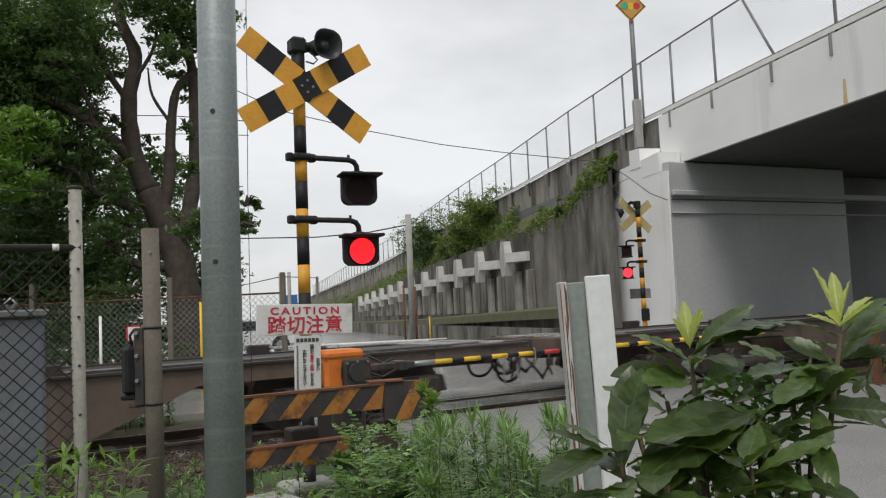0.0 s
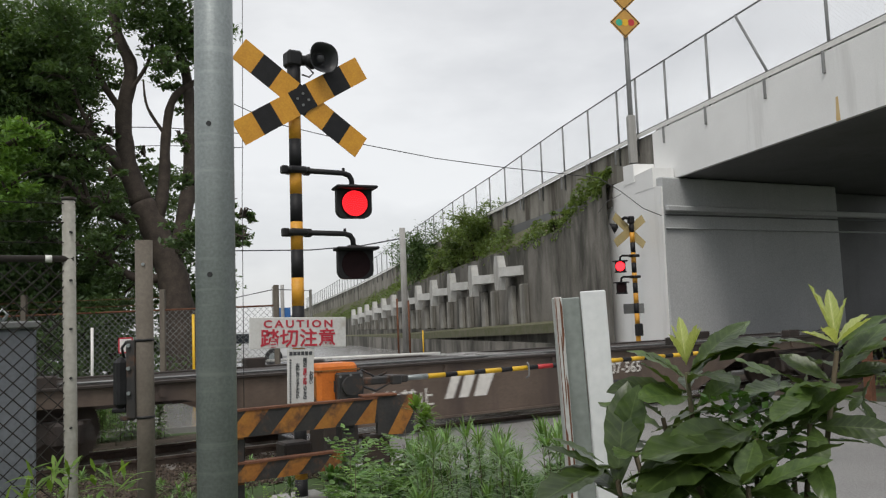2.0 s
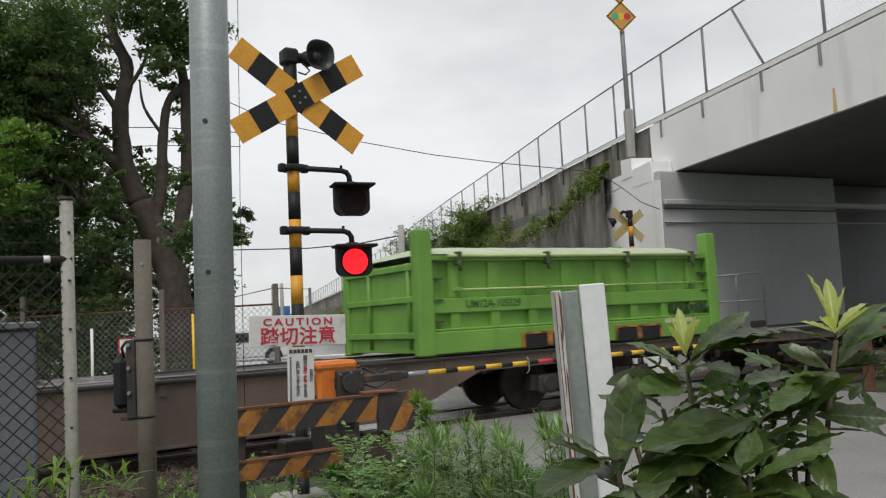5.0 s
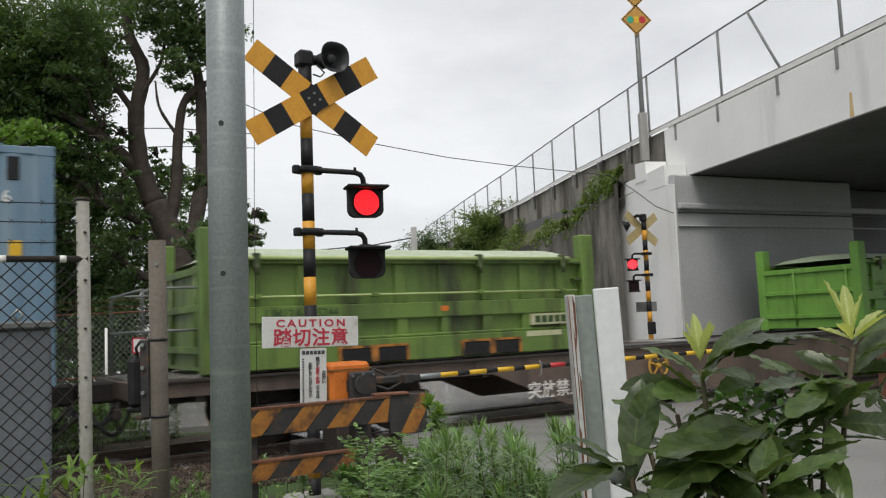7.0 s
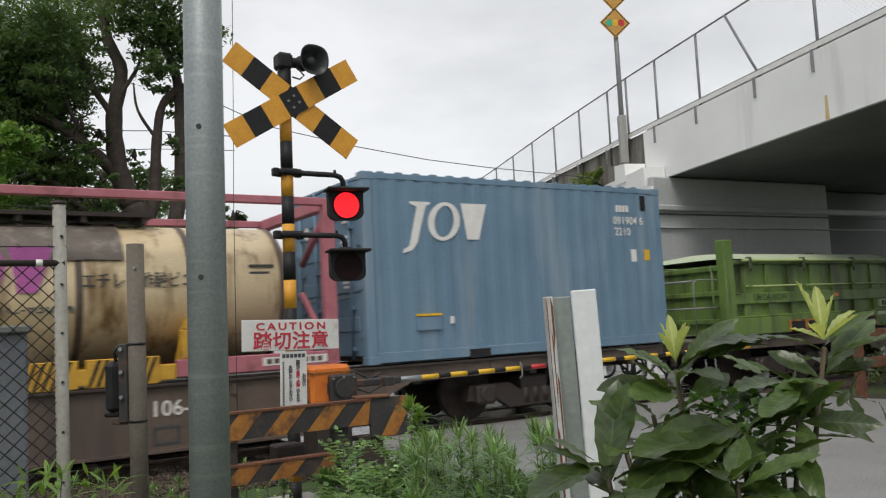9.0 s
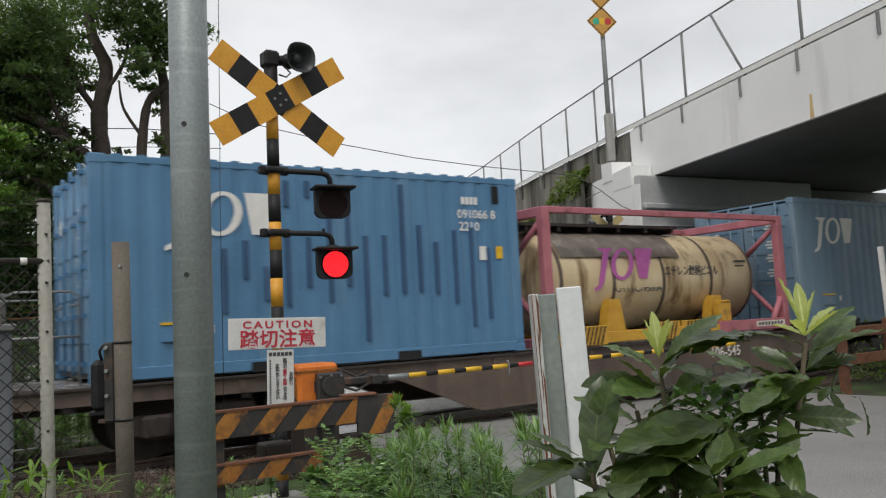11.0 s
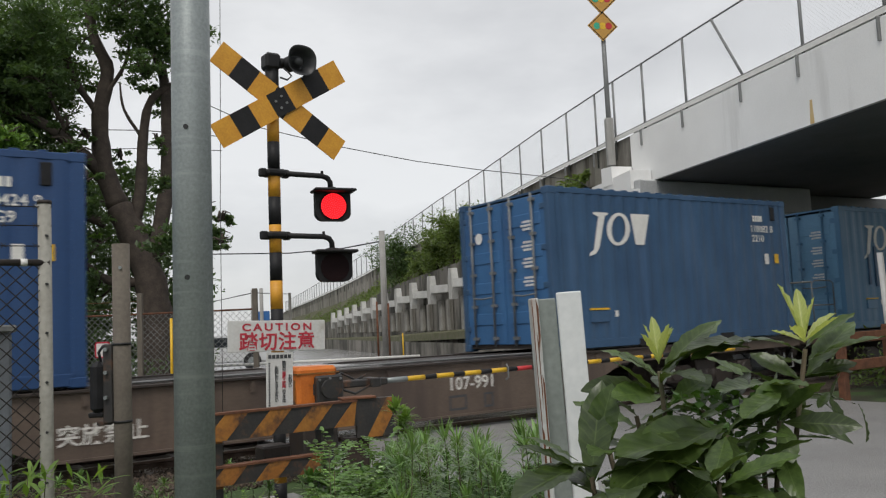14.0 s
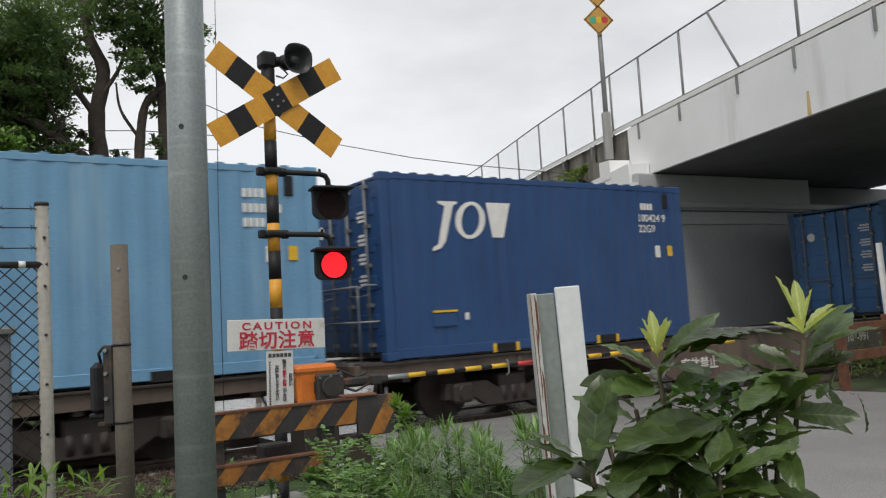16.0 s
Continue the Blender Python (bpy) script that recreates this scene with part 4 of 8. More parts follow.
        pipe(bm, [(sx * 9.3, -1.1, 0.62), (sx * 9.3, -1.12, 0.34), (sx * 9.55, -1.12, 0.34), (sx * 9.55, -1.1, 0.62)], 0.016, 5)
        part("step_iron", bm, "galv_far", w)
    # rear platform railing
    bm = bmesh.new()
    for y in (-1.0, 1.0):
        pipe(bm, [(-9.6, y, 0.93), (-9.6, y, 1.95), (-9.5, y, 2.0), (-8.95, y, 2.0), (-8.85, y, 1.95), (-8.85, y, 0.93)], 0.015, 6)
        pipe(bm, [(-9.6, y, 1.5), (-8.85, y, 1.5)], 0.016, 6)
    pipe(bm, [(-9.6, -1.0, 1.98), (-9.6, 1.0, 1.98)], 0.02, 6)
    pipe(bm, [(-9.6, -1.0, 1.5), (-9.6, 1.0, 1.5)], 0.016, 6)
    if railing:
        part("handrail", bm, "galv_far", w, "grey tubular platform railing")
    else:
        bm.free()
    bm = bmesh.new()
    rod(bm, (1.6, -0.5, 0.5), (3.2, -0.5, 0.5), 0.2, n=14)
    part("air_reservoir", bm, "wagon_dark", w)
    if brake_wheel is not None:
        hw = new("brake_wheel")
        hw.parent = w
        hw.matrix_basis = pose(brake_wheel, -1.26, 0.62, 90, 0, 0)
        bm = bmesh.new()
        pipe(bm, [(0.2 * math.cos(a), 0.2 * math.sin(a), 0) for a in (2 * math.pi * k / 20 for k in range(21))], 0.017, 6)
        part("rim", bm, "cradle", hw)
        for k in range(5):
            bm = bmesh.new()
            a = 2 * math.pi * k / 5 + 0.3
            rod(bm, (0, 0, 0), (0.2 * math.cos(a), 0.2 * math.sin(a), 0), 0.013, n=5)
            part("spoke", bm, "cradle", hw)
        bm = bmesh.new()
        rod(bm, (0, 0, -0.06), (0, 0, 0.03), 0.035, n=8)
        part("hub", bm, "cradle", hw)
    for text, x, z, size in marks:
        lettering(text, size, "white_mark", w, pose(x, -1.2, z) @ FRONT, bold=0.003)
    nc = marks[0][1] if marks else 1.8
    for x0, x1, z0, z1 in ((nc - 0.4, nc - 0.1, 0.25, 0.46), (nc + 0.2, nc + 0.37, 0.25, 0.46)):
        bm = bmesh.new()
        for a, b, c, d_ in ((x0, x1, z0, z0 + 0.032), (x0, x1, z1 - 0.032, z1), (x0, x0 + 0.032, z0 + 0.032, z1 - 0.032), (x1 - 0.032, x1, z0 + 0.032, z1 - 0.032)):
            box(bm, a, b, -1.194, -1.191, c, d_)
        part("stencil_frame", bm, "ink", w, "black stencilled frame")
    return w


def logo(parent, x, z, s, y=-1.2205, mt="pale_mark"):
    """Three plain shapes in a row: a slanting stroke with a swept foot, a ring, an upright block."""
    bm = bmesh.new()
    prism(bm, [(x + a * s, z + b * s) for a, b in ((-0.82, 0.46), (-0.36, 0.46), (-0.36, 0.42), (-0.46, 0.38), (-0.68, -0.34), (-0.80, -0.48), (-1.0, -0.54), (-0.98, -0.46), (-0.86, -0.40), (-0.66, 0.36), (-0.82, 0.42))], y - 0.003, y)
    n = 32
    ring = [[bm.verts.new((x + s * (-0.05 + w * math.cos(a) + 0.05 * math.sin(a)), y - 0.003, z + s * (0.09 + h * math.sin(a)))) for a in (2 * math.pi * k / n for k in range(n))] for w, h in ((0.37, 0.38), (0.22, 0.31))]
    for k in range(n):
        bm.faces.new((ring[0][k], ring[0][(k + 1) % n], ring[1][(k + 1) % n], ring[1][k]))
    prism(bm, [(x + a * s, z + b * s) for a, b in ((0.36, 0.46), (0.98, 0.46), (0.76, -0.26), (0.48, -0.26))], y - 0.003, y)
    return part("logo", bm, mt, parent, "large plain white emblem shapes")


def freight_container(paint, label, rods="galv_far", L=6.058, depth=0.03, numbers=("", ""), slots=False, lit_door_paint=None, guards=None):
    """Corrugated box container, its doors towards -x, origin at the middle of its base."""
    W2, H, x1 = 1.219, 2.591, L / 2
    c = thing("freight_container", label, "container", None, "containers on the train")
    for y in (-1, 1):
        bm = bmesh.new()
        prof, x = [], -x1 + 0.15
        while x < x1 - 0.16:
            yo, yi = W2 - 0.004, W2 - 0.004 - depth
            for a, b in ((0, yo), (0.075, yo), (0.14, yi), (0.215, yi), (0.28, yo)):
                prof.append((min(x + a, x1 - 0.15), b))
            x += 0.28
        lo = [bm.verts.new((a, y * b, 0.14)) for a, b in prof]
        hi = [bm.verts.new((a, y * b, H - 0.09)) for a, b in prof]
        for i in range(len(prof) - 1):
            if prof[i + 1][0] - prof[i][0] > 1e-4:
                bm.faces.new((lo[i], lo[i + 1], hi[i + 1], hi[i]) if y < 0 else (lo[i + 1], lo[i], hi[i], hi[i + 1]))
        bmesh.ops.remove_doubles(bm, verts=bm.verts, dist=0.0005)
        part("side_panel", bm, paint, c)
        bm = bmesh.new()
        box(bm, -x1 + 0.1, x1 - 0.1, y * W2 - 0.05 if y > 0 else -W2, W2 if y > 0 else -W2 + 0.05, H - 0.1, H - 0.015, 0.008)
        part("top_rail", bm, paint, c)
        bm = bmesh.new()
        yy = (y * W2 - 0.06, y * W2) if y > 0 else (-W2, -W2 + 0.06)
        box(bm, -x1 + 0.1, x1 - 0.1, *yy, 0.02, 0.16, 0.008)
        for x in (-1.0, 1.0):
            if y > 0:
                box(bm, x - 0.17, x + 0.17, yy[0], yy[1] + 0.003, 0.015, 0.13)
        part("bottom_rail", bm, paint, c)
        for sx in (-1, 1):
            bm = bmesh.new()
            a, b = sorted((sx * x1, sx * (x1 - 0.15)))
            box(bm, a, b, *sorted((y * W2, y * (W2 - 0.12))), 0.1, H - 0.1, 0.012)
            part("corner_post", bm, paint, c)
            for z0, z1 in ((0, 0.118), (H - 0.118, H)):
                bm = bmesh.new()
                a, b = sorted((sx * (x1 + 0.006), sx * (x1 - 0.178)))
                box(bm, a, b, *sorted((y * (W2 + 0.006), y * (W2 - 0.162))), z0, z1, 0.012)
                part("corner_casting", bm, paint, c)
    bm = bmesh.new()
    for i in range(int(L / 0.42)):
        xa = -x1 + 0.1 + i * 0.42
        box(bm, xa, min(xa + 0.2, x1 - 0.1), -W2 + 0.06, W2 - 0.06, H - 0.05, H - 0.012)
        box(bm, min(xa + 0.2, x1 - 0.1), min(xa + 0.42, x1 - 0.08), -W2 + 0.04, W2 - 0.04, H - 0.06, H - 0.035)
    for i in range(int((L - 0.4) / 0.28)):
        xa = -x1 + 0.25 + i * 0.28
        box(bm, xa, xa + 0.1, -W2 + 0.002, -W2 + 0.07, H - 0.02, H + 0.004)
    part("roof_panel", bm, paint, c)
    bm = bmesh.new()
    box(bm, -x1 + 0.05, x1 - 0.05, -W2 + 0.07, W2 - 0.07, 0.05, 0.13)
    part("floor_frame", bm, "wagon_dark", c)
    bm = bmesh.new()
    box(bm, x1 - 0.06, x1 - 0.02, -W2 + 0.1, W2 - 0.1, 0.05, H - 0.05)
    for i in range(9):
        box(bm, x1 - 0.03, x1 + 0.0, -1.05 + i * 0.25, -0.95 + i * 0.25, 0.15, H - 0.12)
    part("front_panel", bm, paint, c)
    for y in (-0.555, 0.555):
        door = new("door")
        door.parent = c
        door.matrix_basis = pose(-x1 + 0.03, y, 0)
        bm = bmesh.new()
        box(bm, -0.012, 0.03, -0.54, 0.54, 0.12, H - 0.1, 0.008)
        for z in (0.45, 0.98, 1.5, 2.02):
            box(bm, -0.026, -0.005, -0.44, 0.44, z, z + 0.2, 0.01)
        part("door_leaf", bm, lit_door_paint or paint, door)
        for yr in (-0.28, 0.28):
            bm = bmesh.new()
            rod(bm, (-0.06, yr, 0.08), (-0.06, yr, H - 0.06), 0.019, n=8)
            for z in (0.2, 0.75, 1.3, 1.85, 2.4):
                box(bm, -0.08, -0.01, yr - 0.05, yr + 0.05, z, z + 0.05)
            part("lock_rod", bm, rods, door, "steel door locking bar")
            bm = bmesh.new()
            rod(bm, (-0.075, yr, 0.92), (-0.075, yr - 0.32 * (1 if yr > 0 else -1), 0.9), 0.012, n=6)
            part("lock_handle", bm, "galv_far", door)
        for z in (0.35, 1.0, 1.6, 2.25):
            bm = bmesh.new()
            yh = 0.52 if y > 0 else -0.52
            box(bm, -0.03, 0.02, yh - 0.05, yh + 0.08, z, z + 0.09, 0.008)
            part("hinge", bm, paint, door)
        for z in (1.05, 1.35, 1.62, 1.95):
            if y < 0:
                bm = bmesh.new()
                for k in range(3):
                    for q in range(5 + k % 2):
                        box(bm, -0.034, -0.028, -0.22 + 0.045 * q, -0.188 + 0.045 * q, z + 0.06 * k, z + 0.06 * k + 0.036)
                tagged(part("stencil_bar", bm, "pale_mark", door, "white stencilled data lines"), kind="stuff")
        if y > 0:
            bm = bmesh.new()
            rod(bm, (-0.032, 0.1, 1.95), (-0.029, 0.1, 1.95), 0.1, n=16)
            part("seal_disc", bm, "pale_mark", door, "round white disc")
    yf = -W2 - 0.003
    if slots:
        # ribs for pressed grooves, shade put in as darker blue: place along the side, upper and lower end
        for x, zt, zb in ((-2.06, 1.57, 0.93), (-1.8, 1.75, 0.89), (-1.51, 1.51, 0.73), (-1.24, 1.61, 1.14), (-0.98, 1.29, 0.87), (-0.69, 2.38, 2.05), (-0.69, 1.74, 0.79), (-0.4, 2.39, 2.18), (-0.4, 1.66, 1.02), (-0.1, 2.33, 0.82), (0.17, 2.34, 1.02), (0.42, 1.69, 0.29), (0.71, 1.7, 0.9), (1.0, 2.41, 0.9), (1.27, 1.85, 0.93), (1.54, 1.62, 0.89), (1.86, 1.79, 0.74), (2.15, 1.83, 0.4), (2.44, 1.54, 0.5)):
            bm = bmesh.new()
            box(bm, x - 0.032, x + 0.032, -W2 - 0.012, -W2 + 0.03, zb, zt)
            part("stiffener", bm, "box_blue", c, "narrow vertical rib, darker blue for the shade of a groove")
    for xc in (-1.03, 1.03):
        bm = bmesh.new()
        box(bm, xc - 0.18, xc + 0.18, -W2 - 0.006, -W2 + 0.05, 0.005, 0.125)
        part("fork_pocket", bm, "black", c, "dark fork-lift pocket")
        if guards:
            for sx in (-1, 1):
                bm = bmesh.new()
                box(bm, xc + sx * 0.21 - 0.03, xc + sx * 0.21 + 0.03, -W2 - 0.009, -W2 + 0.05, 0.0, 0.13)
                part("pocket_guard", bm, guards, c, "yellow edge of a fork-lift pocket")
    logo(c, -1.5, 1.87, 0.72)
    bm = bmesh.new()
    for k in range(4):
        box(bm, x1 - 1.02 + k * 0.075, x1 - 0.965 + k * 0.075, yf, yf + 0.004, 2.17, 2.28)
    tagged(part("stencil_bar", bm, "pale_mark", c, "white stencilled owner mark"), kind="stuff")
    if numbers[0]:
        lettering(numbers[0], 0.18, "pale_mark", c, pose(x1 - 0.76, yf, 2.03) @ FRONT, bold=0.002)
        lettering(numbers[1], 0.18, "pale_mark", c, pose(x1 - 0.9, yf, 1.85) @ FRONT, bold=0.002)
    else:
        bm = bmesh.new()
        for k in range(7):
            box(bm, x1 - 1.02 + k * 0.075, x1 - 0.965 + k * 0.075, yf, yf + 0.004, 1.98, 2.09)
        for k in range(4):
            box(bm, x1 - 1.02 + k * 0.075, x1 - 0.965 + k * 0.075, yf, yf + 0.004, 1.80, 1.91)
        tagged(part("stencil_bar", bm, "pale_mark", c, "white stencilled number marks"), kind="stuff")
    bm = bmesh.new()
    box(bm, x1 - 0.74, x1 - 0.62, yf, yf + 0.004, 1.36, 1.56)
    part("data_plate", bm, "pale_mark", c, "small white data plate")
    bm = bmesh.new()
    box(bm, x1 - 0.44, x1 - 0.32, yf, yf + 0.004, 1.38, 1.56)
    part("data_plate", bm, "bright_yellow", c, "small orange warning plate")
    bm = bmesh.new()
    box(bm, x1 - 0.46, x1 - 0.34, yf - 0.004, yf + 0.03, 2.2, 2.46, 0.01)
    part("vent", bm, "black", c, "small dark ventilator")
    bm = bmesh.new()
    box(bm, -x1 + 0.75, -x1 + 1.15, yf - 0.02, yf + 0.02, 0.42, 0.62, 0.01)
    part("document_box", bm, paint, c)
    bm = bmesh.new()
    box(bm, -x1 + 0.75, -x1 + 1.15, yf - 0.03, yf + 0.02, 0.62, 0.65)
    part("label_strip", bm, "bright_yellow", c, "thin yellow strip")
    bm = bmesh.new()
    box(bm, -x1 + 1.3, -x1 + 1.36, yf - 0.01, yf + 0.02, 0.5, 0.6)
    part("label_strip", bm, "pale_mark", c, "tiny white tag")
    return c


def open_container(paint, code, label, plate=True):
    """Green open-topped container under a sheet, origin at the middle of its base."""
    L, W2, H = 6.058, 1.22, 1.41
    x1 = L / 2
    c = thing("open_container", label, "container", None, "containers on the train")
    for y in (-1, 1):
        def out(a, b):
            return sorted((y * (W2 - a), y * (W2 - b)))
        bm = bmesh.new()
        box(bm, -x1 + 0.1, x1 - 0.1, *out(0.13, 0.18), 0.1, H - 0.03)
        part("side_panel", bm, paint, c)
        for z0, z1, o in ((H - 0.10, H - 0.02, 0.03), (0.58, 0.79, 0.05), (0.33, 0.37, 0.04), (0.02, 0.33, 0.02)):
            bm = bmesh.new()
            box(bm, -x1 + 0.08, x1 - 0.08, *out(o, 0.16), z0, z1, 0.012)
            part("side_rail", bm, paint, c)
        # rounded sheet rail along the top, lashing rod at half height
        bm = bmesh.new()
        rod(bm, (-x1 + 0.5, y * (W2 + 0.0), H - 0.03), (x1 - 0.5, y * (W2 + 0.0), H - 0.03), 0.028, n=8)
        part("sheet_rail", bm, "green_pale", c, "pale worn rounded rail")
        bm = bmesh.new()
        rod(bm, (-x1 + 0.6, y * (W2 - 0.04), 0.905), (x1 - 0.35, y * (W2 - 0.04), 0.905), 0.016, n=8)
        part("lashing_rod", bm, "green_pale", c, "thin rod along the side")
        for i in range(8):
            x = -x1 + 0.62 + i * 0.69
            bm = bmesh.new()
            box(bm, x - 0.085, x + 0.085, *out(0.085, 0.16), 0.79, H - 0.1, 0.01)
            part("rib", bm, paint, c)
            bm = bmesh.new()
            prism(bm, [(x - 0.085, 0.37), (x + 0.085, 0.37), (x + 0.075, 0.58), (x - 0.075, 0.58)], *out(0.07, 0.16))
            part("rib", bm, paint, c)
        for x in (-2.35, -0.75, 0.9, 2.4):
            bm = bmesh.new()
            box(bm, x - 0.045, x + 0.045, *out(-0.03, 0.06), H - 0.16, H + 0.03, 0.01)
            rod(bm, (x, y * (W2 + 0.02), H - 0.24), (x, y * (W2 + 0.02), H - 0.1), 0.022, n=6)
            part("clamp", bm, "green_grime", c, "dark greasy sheet clamp")
            bm = bmesh.new()
            box(bm, x - 0.05, x + 0.05, *out(-0.005, 0.08), 0.875, 0.935, 0.01)
            part("rod_bracket", bm, paint, c)
        for sx in (-1, 1):
            bm = bmesh.new()
            box(bm, *sorted((sx * x1, sx * (x1 - 0.25))), *out(0.0, 0.2), 0.0, H + 0.34, 0.02)
            part("corner_post", bm, paint, c)
            for z in (0.45, 0.75, 1.05, 1.3):
                bm = bmesh.new()
                box(bm, *sorted((sx * (x1 - 0.26), sx * (x1 - 0.40))), *out(0.02, 0.12), z, z + 0.03)
                part("grab_iron", bm, "green_grime", c)
        for xc in (-0.8, 1.05):
            bm = bmesh.new()
            box(bm, xc - 0.47, xc + 0.47, *out(-0.004, 0.06), 0.03, 0.215, 0.01)
            part("fork_pocket", bm, "black", c, "dark fork-lift pocket")
            bm = bmesh.new()
            box(bm, xc - 0.51, xc + 0.51, *out(-0.008, 0.06), 0.22, 0.25)
            for xe in (xc - 0.49, xc, xc + 0.49):
                box(bm, xe - 0.02 - 0.03 * (xe == xc), xe + 0.02 + 0.03 * (xe == xc), *out(-0.01, 0.06), 0.035, 0.22)
            part("pocket_guard", bm, "worn_orange", c, "worn orange pocket guard")
    for sx in (-1, 1):
        bm = bmesh.new()
        box(bm, *sorted((sx * (x1 - 0.05), sx * (x1 - 0.1))), -W2 + 0.15, W2 - 0.15, 0.05, H - 0.1)
        for z in (0.25, 0.75, 1.2):
            box(bm, *sorted((sx * (x1 - 0.0), sx * (x1 - 0.1))), -W2 + 0.15, W2 - 0.15, z, z + 0.09, 0.01)
        part("end_panel", bm, paint, c)
        for yb in (-0.9, 0.3):
            bm = bmesh.new()
            rod(bm, (sx * (x1 - 0.02), yb, 0.1), (sx * (x1 - 0.02), yb, H - 0.1), 0.025, n=8)
            part("lock_bar", bm, paint, c)
    bm = bmesh.new()
    nx, ny = 30, 8
    rise = (0.0, 0.75, 0.9, 0.97, 1.0, 0.97, 0.9, 0.75, 0.0)
    g = [[bm.verts.new((-x1 + 0.27 + (L - 0.54) * i / nx, -W2 + 0.03 + (2 * W2 - 0.06) * (0, 0.16, 0.3, 0.4, 0.5, 0.6, 0.7, 0.84, 1)[j], H - 0.005 + 0.17 * rise[j] * min(1, (i + 0.3) / 1.6, (nx - i + 0.3) / 1.6) + 0.003 * math.sin(i * 1.9 + j))) for j in range(ny + 1)] for i in range(nx + 1)]
    for i in range(nx):
        for j in range(ny):
            bm.faces.new((g[i][j], g[i + 1][j], g[i + 1][j + 1], g[i][j + 1])).smooth = True
    part("sheet", bm, "tarp", c, "grey-white weather sheet over the top")
    lettering(code, 0.15, "dark_green_text", c, pose(-1.75, -W2 + 0.047, 0.695) @ FRONT, bold=0.004)
    bm = bmesh.new()
    for k in range(7):
        box(bm, 1.84 + k * 0.12, 1.93 + k * 0.12, -W2 + 0.006, -W2 + 0.1, 0.44, 0.54)
    part("lettering_bar", bm, "dark_green_text", c, "dark lettering bars")
    bm = bmesh.new()
    box(bm, 1.78, 2.72, -W2 + 0.012, -W2 + 0.15, 0.41, 0.57)
    if plate:
        part("name_plate", bm, "pale_plate", c, "pale name plate")
    else:
        bm.free()
    bm = bmesh.new()
    box(bm, 1.67, 2.32, -W2 + 0.014, -W2 + 0.05, 0.245, 0.32)
    part("name_plate", bm, "pale_plate", c, "small pale data plate")
    bm = bmesh.new()
    box(bm, 0.26, 0.38, -W2 + 0.045, -W2 + 0.06, 0.66, 0.73)
    part("reflector", bm, "orange", c, "small orange marker")
    return c


def tank_container():
    L, W2, H = 6.058, 1.219, 2.2
    x1 = L / 2
    c = thing("tank_container", "stained cream tank container in a faded pink frame", "tank container")
    for sx in (-1, 1):
        fr = new("end_frame")
        fr.parent = c
        fr.matrix_basis = pose(sx * (x1 - 0.08), 0, 0)
        for y in (-1, 1):
            bm = bmesh.new()
            box(bm, -0.08, 0.08, *sorted((y * W2, y * (W2 - 0.15))), 0, H, 0.012)
            part("corner_post", bm, "pink", fr)
            bm = bmesh.new()
            pipe(bm, [(0, y * 1.1, 0.2), (0, y * 0.25, 1.0)], 0.05, 6)
            pipe(bm, [(0, y * 1.1, 2.0), (0, y * 0.3, 1.4)], 0.05, 6)
            pipe(bm, [(-sx * 0.05, y * 1.14, 0.62), (-sx * 0.4, y * 1.14, 0.1)], 0.06, 6)
            part("brace", bm, "pink", fr)
        for z in (0.0, H - 0.15):
            bm = bmesh.new()
            box(bm, -0.075, 0.075, -W2 + 0.15, W2 - 0.15, z, z + 0.15, 0.012)
            part("cross_beam", bm, "pink", fr)
    for y in (-1, 1):
        bm = bmesh.new()
        box(bm, -x1 + 0.16, x1 - 0.16, *sorted((y * W2, y * (W2 - 0.1))), H - 0.1, H, 0.01)
        part("top_rail", bm, "pink", c)
        bm = bmesh.new()
        box(bm, 0.98, x1 - 0.16, *sorted((y * W2, y * (W2 - 0.1))), 0.04, 0.24, 0.01)
        part("bottom_rail", bm, "pink", c)
        bm = bmesh.new()
        box(bm, 2.0, 2.85, *sorted((y * (W2 + 0.004), y * (W2 - 0.05))), 0.1, 0.2)
        part("name_plate", bm, "white_mark", c, "white plate with unreadable marks")
        bm = bmesh.new()
        for k in range(8):
            box(bm, 2.05 + k * 0.095, 2.115 + k * 0.095, *sorted((y * (W2 + 0.007), y * (W2 - 0.03))), 0.12, 0.18)
        part("lettering_bar", bm, "wagon", c)
        bm = bmesh.new()
        box(bm, -x1 + 0.16, 0.97, *sorted((y * (W2 - 0.01), y * (W2 - 0.1))), 0.02, 0.2, 0.01)
        part("bottom_rail", bm, "cradle", c, "amber bottom rail")
        for xa, xb in ((-2.75, -1.8), (-0.72, -0.08), (0.0, 0.78)):
            bm = bmesh.new()
            box(bm, xa, xb, *sorted((y * W2, y * (W2 - 0.06))), -0.01, 0.3, 0.008)
            part("step_plate", bm, "cradle", c, "amber step plate")
            bm = bmesh.new()
            x = xa + 0.01
            while x + 0.17 < xb:
                prism(bm, [(x, 0.0), (x + 0.04, 0.0), (x + 0.15, 0.29), (x + 0.11, 0.29)], *sorted((y * (W2 + 0.003), y * (W2 - 0.02))))
                x += 0.085
            part("hazard_stripe", bm, "black", c, "fine black diagonal hazard stripes")
        bm = bmesh.new()
        box(bm, 1.05, 1.38, *sorted((y * (W2 - 0.06), y * (W2 - 0.2))), 0.24, 0.58, 0.01)
        box(bm, 1.1, 1.34, *sorted((y * (W2 - 0.04), y * (W2 - 0.2))), 0.58, 0.62, 0.01)
        part("saddle_box", bm, "cradle", c, "amber bracket below the tank")
        for x in (-1.3, 1.3):
            bm = bmesh.new()
            prism(bm, [(x - 0.22, 0.2), (x + 0.22, 0.2), (x + 0.12, 0.72), (x - 0.12, 0.72)], *sorted((y * (W2 - 0.3), y * (W2 - 0.5))))
            part("saddle", bm, "cradle", c, "amber tank saddle")
    tk = new("tank")
